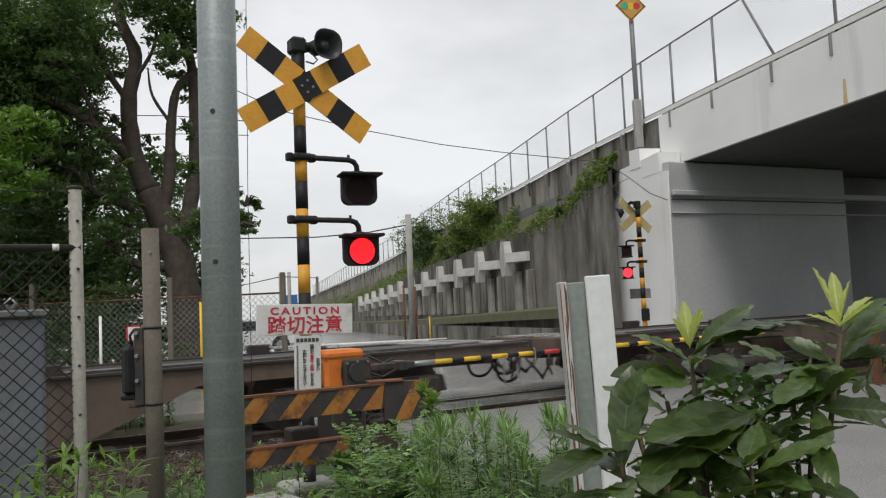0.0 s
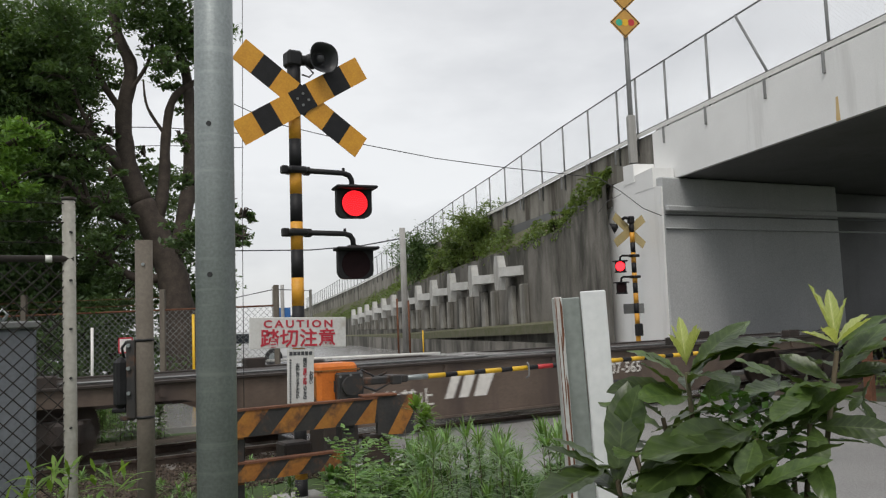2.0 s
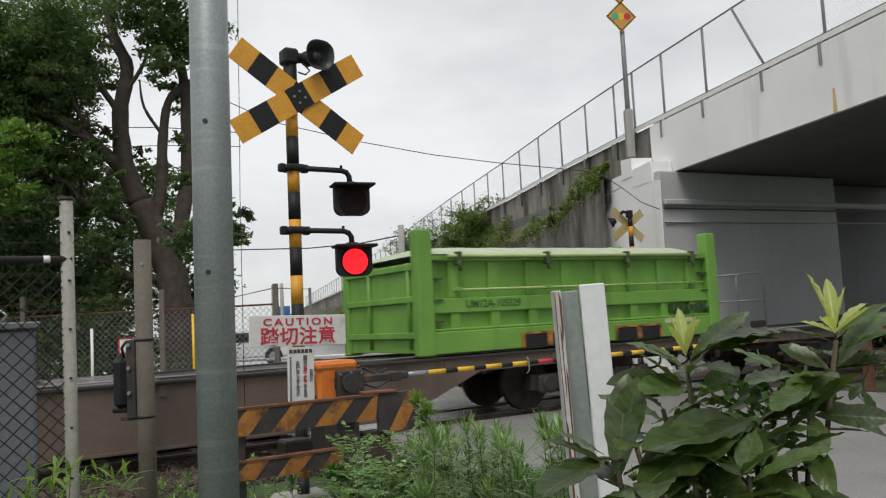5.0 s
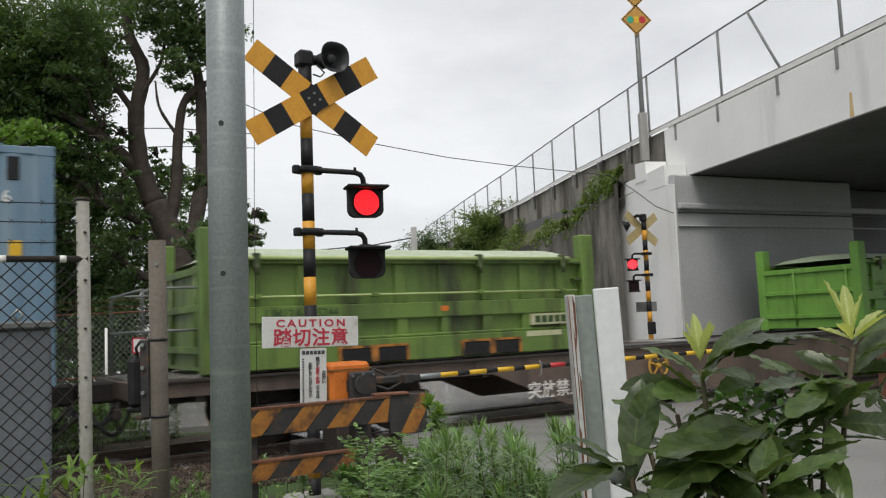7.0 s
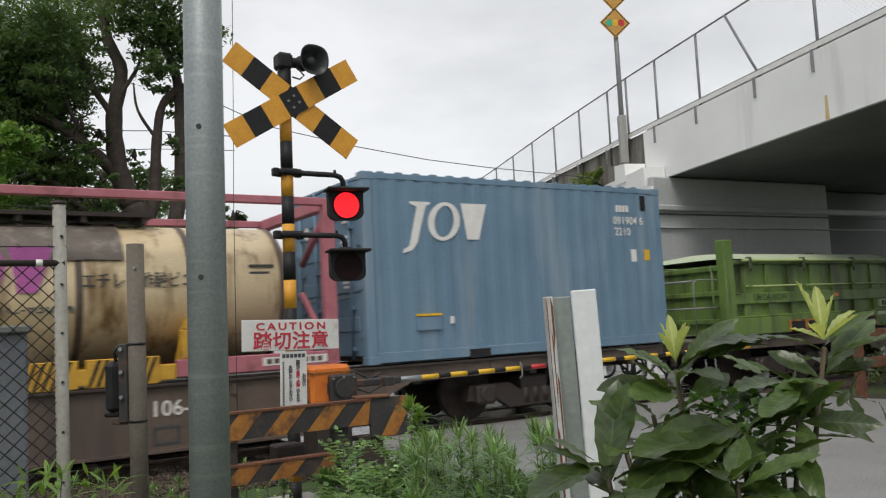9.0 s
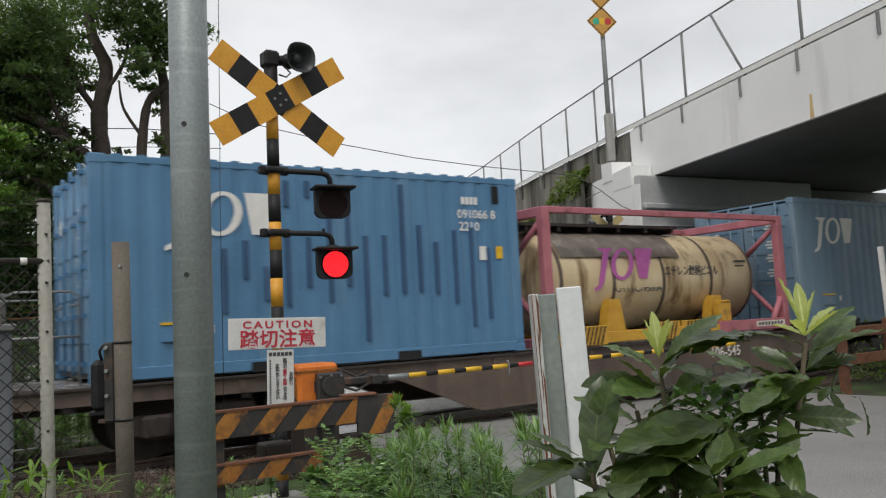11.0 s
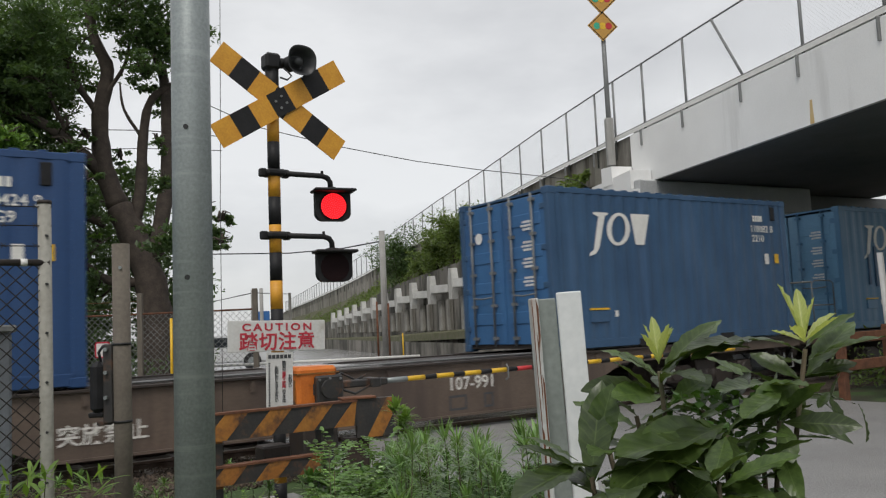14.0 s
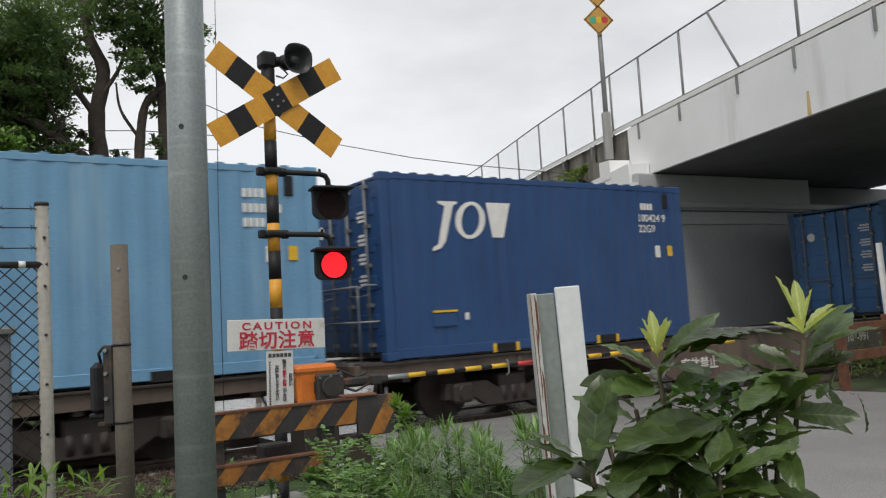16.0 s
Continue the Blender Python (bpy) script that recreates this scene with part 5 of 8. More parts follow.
    tk.parent = c
    R, zc, half = 0.86, 1.06, 2.45
    bm = bmesh.new()
    prof = [(-half - 0.32, 0.02), (-half - 0.3, 0.3), (-half - 0.22, 0.6), (-half - 0.1, 0.78), (-half, R), (half, R), (half + 0.1, 0.78), (half + 0.22, 0.6), (half + 0.3, 0.3), (half + 0.32, 0.02)]
    rings = [[bm.verts.new((x, r * math.cos(a), zc + r * math.sin(a))) for a in (2 * math.pi * k / 40 for k in range(40))] for x, r in prof]
    for a, b in zip(rings, rings[1:]):
        for k in range(40):
            bm.faces.new((a[k], a[(k + 1) % 40], b[(k + 1) % 40], b[k])).smooth = True
    bmesh.ops.recalc_face_normals(bm, faces=bm.faces)
    part("shell", bm, "tank", tk)
    for x in (-2.4, -1.22, 0.0, 1.27, 2.44):
        bm = bmesh.new()
        for k in range(40):
            a0, a1 = 2 * math.pi * k / 40, 2 * math.pi * (k + 1) / 40
            vs = [bm.verts.new((x + dx, (R + 0.006) * math.cos(a), zc + (R + 0.006) * math.sin(a))) for dx, a in ((-0.04, a0), (0.04, a0), (0.04, a1), (-0.04, a1))]
            bm.faces.new(vs)
        bmesh.ops.recalc_face_normals(bm, faces=bm.faces)
        part("band", bm, "wagon", tk, "brown strap round the tank")
    bm = bmesh.new()
    nx = 16
    g = [[bm.verts.new((-2.35 + 2.85 * i / nx, (R + 0.03) * math.cos(a), zc + (R + 0.03 + 0.012 * math.sin(i * 2.3 + a * 5)) * math.sin(a))) for a in (radians(75 + 80 * j / 8) for j in range(9))] for i in range(nx + 1)]
    for i in range(nx):
        for j in range(8):
            bm.faces.new((g[i][j], g[i + 1][j], g[i + 1][j + 1], g[i][j + 1])).smooth = True
    part("sheet", bm, "tank_sheet", tk, "brown dirty weather sheet along the top")
    bm = bmesh.new()
    box(bm, -2.85, 0.95, -0.42, 0.42, 2.0, 2.05)
    for k in range(6):
        box(bm, -2.7 + 0.7 * k, -2.64 + 0.7 * k, -0.4, 0.4, 1.92, 2.0)
    part("walkway", bm, "wagon_dark", c, "dark walkway above the tank")
    bm = bmesh.new()
    for k in range(5):
        box(bm, 2.0, 2.32 - 0.06 * (k % 2), -R + 0.02, -R + 0.05, zc + 0.28 - 0.09 * k, zc + 0.31 - 0.09 * k)
    part("lettering_bar", bm, "ink", tk, "small dark unreadable lines")
    # writing on the near flank
    lettering("エチレン酢酸ビニル", 0.2, "ink", tk, pose(0.74, -R - 0.012, zc + 0.13) @ FRONT, bold=0.002, width=1.42)
    lettering("UT11C-95004", 0.16, "ink", tk, pose(-0.62, -R + 0.012, zc - 0.17) @ pose(0, 0, 0, 79, 0, 0), bold=0.002, width=1.12)
    logo(tk, -0.98, zc + 0.19, 0.72, -R - 0.016, "magenta")
    return c


WHEELS = []
RIDERS = []      # (thing, train coordinate, height)


def train():
    for name, U, marks, bw in (("107-1872", 18.1, (), None), ("107-565", -2.25, (("107-565", 1.95, 0.64, 0.24), ("突放禁止", -2.1, 0.47, 0.26)), None),
                               ("107-1203", -22.6, (("突放禁止", -3.8, 0.42, 0.26),), -1.75), ("106-545", -43.0, (("106-545", 1.9, 0.66, 0.25),), None),
                               ("107-991", -63.15, (("107-991", 1.88, 0.62, 0.25), ("突放禁止", -3.08, 0.45, 0.24)), None), ("107-340", -83.3, (), None)):
        flat = carrier_wagon(name if marks and "-" in marks[0][0] else "in white", marks, bw, U < 10, U > -10)
        if name == "107-565":
            bm = bmesh.new()
            for x, wide, top in ((-1.40, 0.18, 0.0), (-1.17, 0.20, 0.03), (-0.92, 0.28, 0.05)):
                prism(bm, [(x, 0.42), (x + wide * 0.75, 0.42), (x + wide + 0.10, 0.73 + top * 0.5), (x + 0.12, 0.73 + top * 0.5)], -1.197, -1.193)
            part("emblem", bm, "white_mark", flat, "white slanted emblem bars")
        RIDERS.append((flat, U, 0.0))
    RIDERS.append((open_container("green", "UM12A-105529", "bright green open-topped waste container under a pale sheet", False), -15.63, DECK + 0.01))
    RIDERS.append((open_container("green_old", "UM12A-105244", "dull green open-topped waste container under a pale sheet"), -28.56, DECK + 0.01))
    RIDERS.append((freight_container("box_light", "faded light blue corrugated freight container", "box_light", L=5.62, depth=0.012, numbers=("091904 6", "2210")), -35.95, DECK + 0.01))
    RIDERS.append((tank_container(), -42.2, DECK + 0.01))
    # doors of the next two are lightened, for light reaching under the bridge
    RIDERS.append((freight_container("box_azure", "azure blue freight container with ribs darkened as groove shade", "box_azure", depth=0.014, slots=True, lit_door_paint="box_pale", numbers=("091066 8", "2210")), -48.74, DECK + 0.01))
    RIDERS.append((freight_container("box_blue", "plain blue corrugated freight container with white data marks", depth=0.016, lit_door_paint="box_mid", numbers=("110082 8", "2210")), -56.65, DECK + 0.01))
    RIDERS.append((freight_container("box_deep", "deep blue corrugated freight container, clean paint", depth=0.011, numbers=("100424 9", "22G9"), guards="bright_yellow"), -69.43, DECK + 0.01))
    RIDERS.append((freight_container("box_pale", "pale sky-blue corrugated freight container", depth=0.012), -76.4, DECK + 0.01))


# ---- crossing equipment ----
BLINK = 0.615          # seconds between changes; the lower lamp is lit first
LEDS = []


def led_panel(parent, m, r, upper, dots=True):
    """The lit diode panel, which stands proud of its lens when on and behind it when off."""
    bm = bmesh.new()
    rod(bm, (0, 0.0, 0), (0, 0.004, 0), r, n=28, mi=1)
    if dots:
        for ring, cnt in ((0.0, 1), (0.16, 6), (0.32, 11), (0.48, 16), (0.64, 21), (0.8, 26), (0.94, 31)):
            for k in range(cnt):
                a = 2 * math.pi * k / cnt + ring
                q = Vector((r * ring * math.cos(a), 0, r * ring * math.sin(a)))
                rod(bm, q + Vector((0, -0.003, 0)), q + Vector((0, 0.001, 0)), r * 0.05, n=6, mi=0)
    else:
        rod(bm, (0, -0.002, 0), (0, 0.002, 0), r * 0.98, n=28, mi=0)
    ob = part("led_panel", bm, ["led", "lens_back"], parent, "round panel of red diodes")
    LEDS.append((ob, m, upper))
    ob.matrix_basis = m
    return ob


def striped_post(parent, z0, z1, r, step, first_black=True, lean=0.0):
    z, black = z0, first_black
    while z < z1 - 0.01:
        bm = bmesh.new()
        rod(bm, (lean * z, 0, z), (lean * min(z + step, z1), 0, min(z + step, z1)), r, n=18)
        part("post_band", bm, "black" if black else "yellow", parent, "black band" if black else "amber band")
        z, black = z + step, not black


def crossbuck(parent, x, z, y, size, front, tilt=(-34, 32), back=None):
    for k, a in enumerate(tilt):
        board = new("cross_board")
        board.parent = parent
        board.matrix_basis = pose(x, y - 0.014 * k, z, 0, -a, 0)
        n = 7
        for i in range(n):
            x0, x1 = -size + 2 * size * i / n, -size + 2 * size * (i + 1) / n
            bm = bmesh.new()
            box(bm, x0, x1, -0.005, 0.005, -0.106, 0.106)
            dark = i % 2 == 1
            if back:
                part("stripe", bm, back, board)
            else:
                part("stripe", bm, "black" if dark else "yellow", board)
    if not back:
        for dx, dz in ((0.05, 0), (-0.05, 0), (0, 0.05), (0, -0.05)):
            bm = bmesh.new()
            rod(bm, (x + dx, y - 0.03, z + dz), (x + dx, y - 0.018, z + dz), 0.012, n=6)
            part("bolt", bm, "galv_far", parent)


def signal_lamp(parent, x, y, z, upper):
    lamp = new("signal_lamp")
    lamp.parent = parent
    lamp.matrix_basis = pose(x, y, z, 0, 0, -12)
    bm = bmesh.new()
    n = 10
    out = [(-0.155, 0.12), (-0.155, -0.06)] + [(-0.155 + 0.07 * (1 - math.cos(a)), -0.06 - 0.07 * math.sin(a)) for a in (math.pi / 2 * k / n for k in range(1, n + 1))]
    out += [(-a, b) for a, b in out[::-1]]
    prism(bm, out, -0.02, 0.06)
    part("housing", bm, "black", lamp, "matt black rounded lamp housing")
    bm = bmesh.new()
    box(bm, -0.185, 0.185, -0.14, 0.07, 0.115, 0.14, 0.01)
    part("visor", bm, "black", lamp)
    bm = bmesh.new()
    rod(bm, (0, -0.03, -0.005), (0, -0.02, -0.005), 0.125, n=28)
    part("lens", bm, "lens_off", lamp, "dark red round lens")
    led_panel(lamp, pose(0, -0.034, -0.005), 0.112, upper)
    return lamp


def near_signal():
    g = thing("crossing_signal", "black and amber striped level-crossing signal with crossed boards and red lamps", "crossing signal", tpose(2.655, 6.55) @ pose(0, 0, 0, 0, 0.4, 0))
    striped_post(g, 0.0, 3.45, 0.052, 0.235, True)
    crossbuck(g, 0.04, 3.385, -0.075, 0.655, True)
    bm = bmesh.new()
    box(bm, -0.075, 0.06, -0.07, 0.07, 3.68, 3.82, 0.02)
    rod(bm, (-0.0, 0, 3.44), (-0.0, 0, 3.7), 0.058, n=14)
    rod(bm, (0.05, 0, 3.75), (0.12, 0, 3.76), 0.045, n=12)
    part("speaker_bracket", bm, "black", g)
    sp = new("loudspeaker")
    sp.parent = g
    sp.matrix_basis = pose(0.155, 0.0, 3.755, 0, 6, -82) @ Matrix.Diagonal((0.85, 0.9, 0.9, 1))
    bm = bmesh.new()
    pipe(bm, [(0, 0, 0), (0.05, 0, 0), (0.06, 0, 0), (0.12, 0, 0)], [0.075, 0.075, 0.06, 0.06], 16)
    part("driver", bm, "black", sp)
    bm = bmesh.new()
    prof = [(0.10, 0.06), (0.16, 0.085), (0.22, 0.12), (0.26, 0.15), (0.268, 0.155), (0.26, 0.14), (0.2, 0.105), (0.14, 0.075), (0.135, 0.055), (0.19, 0.05), (0.215, 0.035), (0.22, 0.004)]
    rings = [[bm.verts.new((x, r * (abs(math.cos(a)) ** 0.8) * (1 if math.cos(a) > 0 else -1), r * 0.92 * (abs(math.sin(a)) ** 0.8) * (1 if math.sin(a) > 0 else -1))) for a in (2 * math.pi * k / 28 for k in range(28))] for x, r in prof]
    for a, b in zip(rings, rings[1:]):
        for k in range(28):
            bm.faces.new((a[k], a[(k + 1) % 28], b[(k + 1) % 28], b[k])).smooth = True
    part("horn", bm, "horn", sp, "matt black flared horn")
    bm = bmesh.new()
    pipe(bm, [(0.1, -0.02, 3.72), (0.16, -0.05, 3.64), (0.12, -0.05, 3.60), (0.06, -0.03, 3.62)], 0.008, 5)
    part("lead", bm, "cable", g)
    for z, up in ((2.79, True), (2.26, False)):
        bm = bmesh.new()
        box(bm, -0.085, 0.085, -0.08, 0.08, z - 0.03, z + 0.03, 0.02)
        for s in (-1, 1):
            box(bm, s * 0.1 - 0.03, s * 0.1 + 0.03, -0.03, 0.03, z - 0.035, z + 0.035, 0.01)
        part("clamp", bm, "black", g)
        bm = bmesh.new()
        pipe(bm, [(0.05, -0.02, z), (0.43, -0.03, z), (0.48, -0.03, z - 0.015), (0.505, -0.03, z - 0.05), (0.51, -0.03, z - 0.13)], 0.024, 10)
        rod(bm, (0.51, -0.03, z - 0.135), (0.51, -0.03, z - 0.10), 0.055, n=10)
        rod(bm, (0.43, -0.03, z + 0.02), (0.43, -0.03, z + 0.045), 0.012, n=6)
        part("arm", bm, "black", g)
        signal_lamp(g, 0.515, -0.05, z - 0.262, up)
    # caution board
    b = new("caution_board")
    b.parent = g
    b.matrix_basis = pose(-0.03, -0.08, 1.425, 0, 1.0, 0)
    bm = bmesh.new()
    box(bm, -0.42, 0.42, -0.008, 0.008, -0.125, 0.125, 0.003)
    part("board", bm, "sign_white", b, "white enamel board")
    lettering("CAUTION", 0.082, "sign_red", b, pose(-0.005, -0.0105, 0.072) @ FRONT, width=0.60, bold=0.002, spacing=1.38, label="red capital letters")
    lettering("踏切注意", 0.155, "sign_red", b, pose(-0.005, -0.0105, -0.042) @ FRONT, width=0.65, bold=0.003, spacing=1.05, label="red characters")
    b = new("notice_board")
    b.parent = g
    b.matrix_basis = pose(-0.02, -0.075, 1.055, 0, 1.0, 0)
    bm = bmesh.new()
    box(bm, -0.115, 0.115, -0.006, 0.006, -0.235, 0.235, 0.003)
    part("board", bm, "sign_white", b)
    for k in range(6):
        bm = bmesh.new()
        box(bm, -0.10 + k * 0.034, -0.073 + k * 0.034, -0.009, -0.0065, 0.185, 0.215)
        part("lettering_bar", bm, "ink", b, "small black lettering bar")
    for k in range(17):
        bm = bmesh.new()
        box(bm, -0.098, -0.084, -0.009, -0.0065, 0.14 - k * 0.021, 0.153 - k * 0.021)
        part("lettering_bar", bm, "ink", b, "small black lettering bar")
    for text, x, z, size, mt in (("お\nね\nが\nい", 0.088, 0.0, 0.03, "ink"), ("踏\n切\nの", 0.035, 0.125, 0.03, "ink"), ("事\n故\n・\n故\n障", 0.035, 0.012, 0.03, "sign_red"), ("の\nと\nき\nは", 0.035, -0.12, 0.03, "ink"), ("左\n記\nに\nお\nし\nら\nせ\nく\nだ\nさ\nい", -0.03, -0.02, 0.03, "ink")):
        lettering(text, size * 1.18, mt, b, pose(x, -0.009, z) @ FRONT, line=0.72, bold=0.0006)
    bm = bmesh.new()
    box(bm, -0.22, 0.22, -0.22, 0.22, -0.12, 0.1, 0.03)
    part("footing", bm, "concrete", g)


def far_signal():
    g = thing("crossing_signal", "striped level-crossing signal beyond the track, boards seen from behind", "crossing signal", tpose(14.9, 14.9))
    striped_post(g, 0.0, 3.72, 0.06, 0.25, True)
    crossbuck(g, 0.0, 3.55, 0.09, 0.60, False, (-36, 33), "pale_back")
    bm = bmesh.new()
    box(bm, -0.09, 0.06, -0.07, 0.07, 3.72, 3.9, 0.02)
    pipe(bm, [(-0.05, 0, 3.84), (-0.22, 0.0, 3.86), (-0.28, 0, 3.82)], 0.04, 8)
    part("speaker_bracket", bm, "black", g)
    bm = bmesh.new()
    pipe(bm, [(-0.42, 0.05, 3.66), (-0.52, 0.15, 3.60)], [0.05, 0.15], 14)
    part("loudspeaker", bm, "black", g)
    for z, up in ((2.92, True), (2.4, False)):
        bm = bmesh.new()
        pipe(bm, [(0, 0, z), (-0.38, 0, z), (-0.45, 0, z - 0.04), (-0.46, 0, z - 0.13)], 0.026, 8)
        box(bm, -0.1, 0.14, -0.08, 0.08, z - 0.035, z + 0.035, 0.01)
        part("arm", bm, "black", g)
        lamp = new("signal_lamp")
        lamp.parent = g
        lamp.matrix_basis = pose(-0.46, 0, z - 0.27, 0, 0, -45)
        bm = bmesh.new()
        rod(bm, (0, 0, -0.12), (0, 0, 0.12), 0.125, n=20)
        part("housing", bm, "black", lamp)
        bm = bmesh.new()
        rod(bm, (0, 0, 0.12), (0, 0, 0.145), 0.19, n=20)
        rod(bm, (0, 0, -0.145), (0, 0, -0.12), 0.145, n=20)
        part("visor", bm, "black", lamp)
        bm = bmesh.new()
        rod(bm, (0, -0.14, 0), (0, -0.124, 0), 0.118, n=24)
        part("lens", bm, "lens_off", lamp, "dark red lens")
        led_panel(lamp, pose(0, -0.146, 0), 0.115, up, dots=False)
    bm = bmesh.new()
    box(bm, -0.34, 0.34, 0.08, 0.1, 1.5, 1.74)
    part("board", bm, "galv_far", g, "plain grey back of a board")
    bm = bmesh.new()
    box(bm, -0.1, 0.1, -0.1, 0.02, 0.95, 1.25, 0.02)
    part("junction_box", bm, "black", g)


def barrier():
    g = thing("barrier_machine", "orange crossing barrier machine with a lowered arm beside the road", "barrier", tpose(3.75, 8.3))
    bm = bmesh.new()
    box(bm, -0.2, 0.2, -0.2, 0.2, -0.12, 0.55, 0.02)
    part("pedestal", bm, "wagon_dark", g)
    bm = bmesh.new()
    box(bm, -0.24, 0.22, -0.18, 0.2, 0.55, 1.08, 0.035)
    part("casing", bm, "orange", g, "worn orange steel casing")
    bm = bmesh.new()
    box(bm, -0.06, 0.25, -0.26, -0.17, 0.66, 0.98, 0.02)
    rod(bm, (0.08, -0.3, 0.84), (0.08, -0.2, 0.84), 0.1, n=14)
    part("gearbox", bm, "rusty_black", g)
    for dx, dz in ((-0.03, 0.7), (-0.03, 0.94), (0.21, 0.7), (0.21, 0.94), (0.09, 0.95)):
        bm = bmesh.new()
        rod(bm, (dx, -0.275, dz), (dx, -0.255, dz), 0.014, n=6)
        part("bolt", bm, "galv_far", g)
    bm = bmesh.new()
    box(bm, -0.25, 0.23, -0.19, 0.21, 1.0, 1.015)
    box(bm, -0.245, -0.235, -0.12, 0.12, 0.62, 0.95)
    part("lid_seam", bm, "rusty_yellow", g, "grimy seam of the casing lid")
    bm = bmesh.new()
    box(bm, -0.07, -0.03, -0.19, -0.17, 0.78, 0.9)
    part("plate", bm, "ink", g)
    arm = new("barrier_arm")
    arm.parent = g
    arm.matrix_basis = pose(0.1, -0.1, 0.86, 0, -0.25, 0)
    bm = bmesh.new()
    box(bm, -0.1, 0.75, -0.05, 0.05, -0.04, 0.04, 0.015)
    box(bm, 0.5, 0.62, -0.13, 0.13, -0.05, 0.05, 0.01)
    pipe(bm, [(0.1, 0.08, 0.02), (0.25, 0.1, 0.12), (0.42, 0.1, 0.03), (0.55, 0.08, 0.08)], 0.014, 6)
    pipe(bm, [(0.1, -0.08, -0.02), (0.3, -0.12, -0.1), (0.5, -0.08, -0.03)], 0.014, 6)
    part("arm_bracket", bm, "rusty_black", arm)
    bm = bmesh.new()
    rod(bm, (0.72, 0, 0), (1.02, 0, 0), 0.03, n=10)
    part("arm_band", bm, "galv", arm, "bare grey arm sleeve")
    x, k = 1.02, 0
    while x < 6.6:
        red, step = k == 8, 0.16 if k % 2 else 0.235
        bm = bmesh.new()
        rod(bm, (x, 0, 0), (x + step, 0, 0), 0.028, n=10)
        part("arm_band", bm, "red_tape" if red else ("black" if k % 2 else "bright_yellow"), arm, "red band" if red else "")
        x, k = x + step, k + 1
    bm = bmesh.new()
    pipe(bm, [(2.42, -0.035, 0.07), (2.44, -0.04, 0.03), (2.44, -0.04, -0.09), (2.40, -0.035, -0.12)], 0.011, 6)
    part("reflector_clip", bm, "galv_far", arm)


def guard_frame():
    g = thing("crossing_guard", "rusty amber and black striped guard rail beside the signal", "guard rail", tpose(2.45, 5.95))
    for z0, z1, xa, xb in ((0.70, 0.895, -0.62, 0.60), (0.385, 0.52, -0.58, 0.30)):
        b = new("beam")
        b.parent = g
        for ya, yb in ((-0.035, 0.035), ):
            bm = bmesh.new()
            box(bm, xa, xb, ya + 0.004, yb, z0, z1)
            part("beam_core", bm, "rusty_black", b)
        x = xa
        h = z1 - z0
        while x < xb - 0.1:
            bm = bmesh.new()
            a, c = max(x, xa), min(x + 0.16, xb)
            prism(bm, [(x, z0), (min(x + 0.17, xb), z0), (min(x + 0.17 + h * 0.9, xb), z1), (min(x + h * 0.9, xb), z1)], -0.036, -0.03)
            part("stripe", bm, "rusty_yellow", b)
            x += 0.34
        bm = bmesh.new()
        box(bm, xa - 0.003, xb + 0.003, -0.042, 0.04, z1 - 0.012, z1 + 0.004)
        part("beam_edge", bm, "rust", b, "rust-worn top edge")
    # return beam towards the track
    b = new("beam")
    b.parent = g
    b.matrix_basis = pose(0.605, 0.0, 0, 0, 0, -14)
    bm = bmesh.new()
    box(bm, 0, 0.30, -0.03, 0.03, 0.60, 0.9)
    part("beam_core", bm, "rusty_black", b)
    bm = bmesh.new()
    prism(bm, [(0.08, 0.60), (0.20, 0.60), (0.29, 0.76), (0.29, 0.9), (0.25, 0.9)], -0.034, -0.029)
    part("stripe", bm, "rusty_yellow", b)
    bm = bmesh.new()
    box(bm, -0.12, 0.16, -0.05, 0.10, 0.9, 0.918, 0.004)
    part("beam_edge", bm, "rust", b, "rust-worn top plate")
    bm = bmesh.new()
    box(bm, -0.10, 0.10, 0.0, 0.12, -0.12, 0.60, 0.01)
    part("guard_post", bm, "rust_dark", b, "dark rusted post plate")
    for x in (-0.52, 0.36):
        p = new("guard_post")
        p.parent = g
        p.matrix_basis = pose(x, 0.06, 0)
        z, k = -0.12, 0
        while z < 0.86:
            bm = bmesh.new()
            box(bm, -0.055, 0.055, -0.05, 0.05, z, min(z + 0.16, 0.88))
            part("post_band", bm, "rusty_yellow" if k % 2 and x < 0 else "rusty_black", p)
            z, k = z + 0.16, k + 1
    bm = bmesh.new()
    box(bm, -0.12, 0.10, 0.1, 0.3, 0.42, 0.6, 0.015)
    part("junction_box", bm, "wagon_dark", g, "small dark junction box")
    # its rusted fellow across the road
    h = thing("crossing_guard", "rusty brown guard rail across the road under the bridge", "guard rail", tpose(13.4, 7.75))
    for x in (-0.7, 0.7):
        bm = bmesh.new()
        box(bm, x - 0.07, x + 0.07, -0.06, 0.06, -0.12, 1.12, 0.01)
        part("guard_post", bm, "rust", h)
    for z in (0.42, 0.86):
        bm = bmesh.new()
        box(bm, -0.85, 0.85, -0.09, -0.06, z, z + 0.17, 0.01)
        part("beam", bm, "rust", h)
    # concrete plinths under the guard
    bm = bmesh.new()
    box(bm, -0.35, 0.35, -0.28, 0.28, 0, 0.3, 0.04)
    pl = part("concrete_plinth", bm, "concrete")
    pl.matrix_basis = tpose(3.7, 7.1, -0.12, 40)
    tagged(pl, "weathered grey concrete plinth among the weeds", "plinth")
    bm = bmesh.new()
    box(bm, -0.45, 0.45, -0.3, 0.3, 0, 0.36, 0.04)
    pl = part("concrete_plinth", bm, "concrete")
    pl.matrix_basis = tpose(1.7, 5.4, -0.12, 10)
    tagged(pl, "weathered grey concrete plinth among the weeds", "plinth")


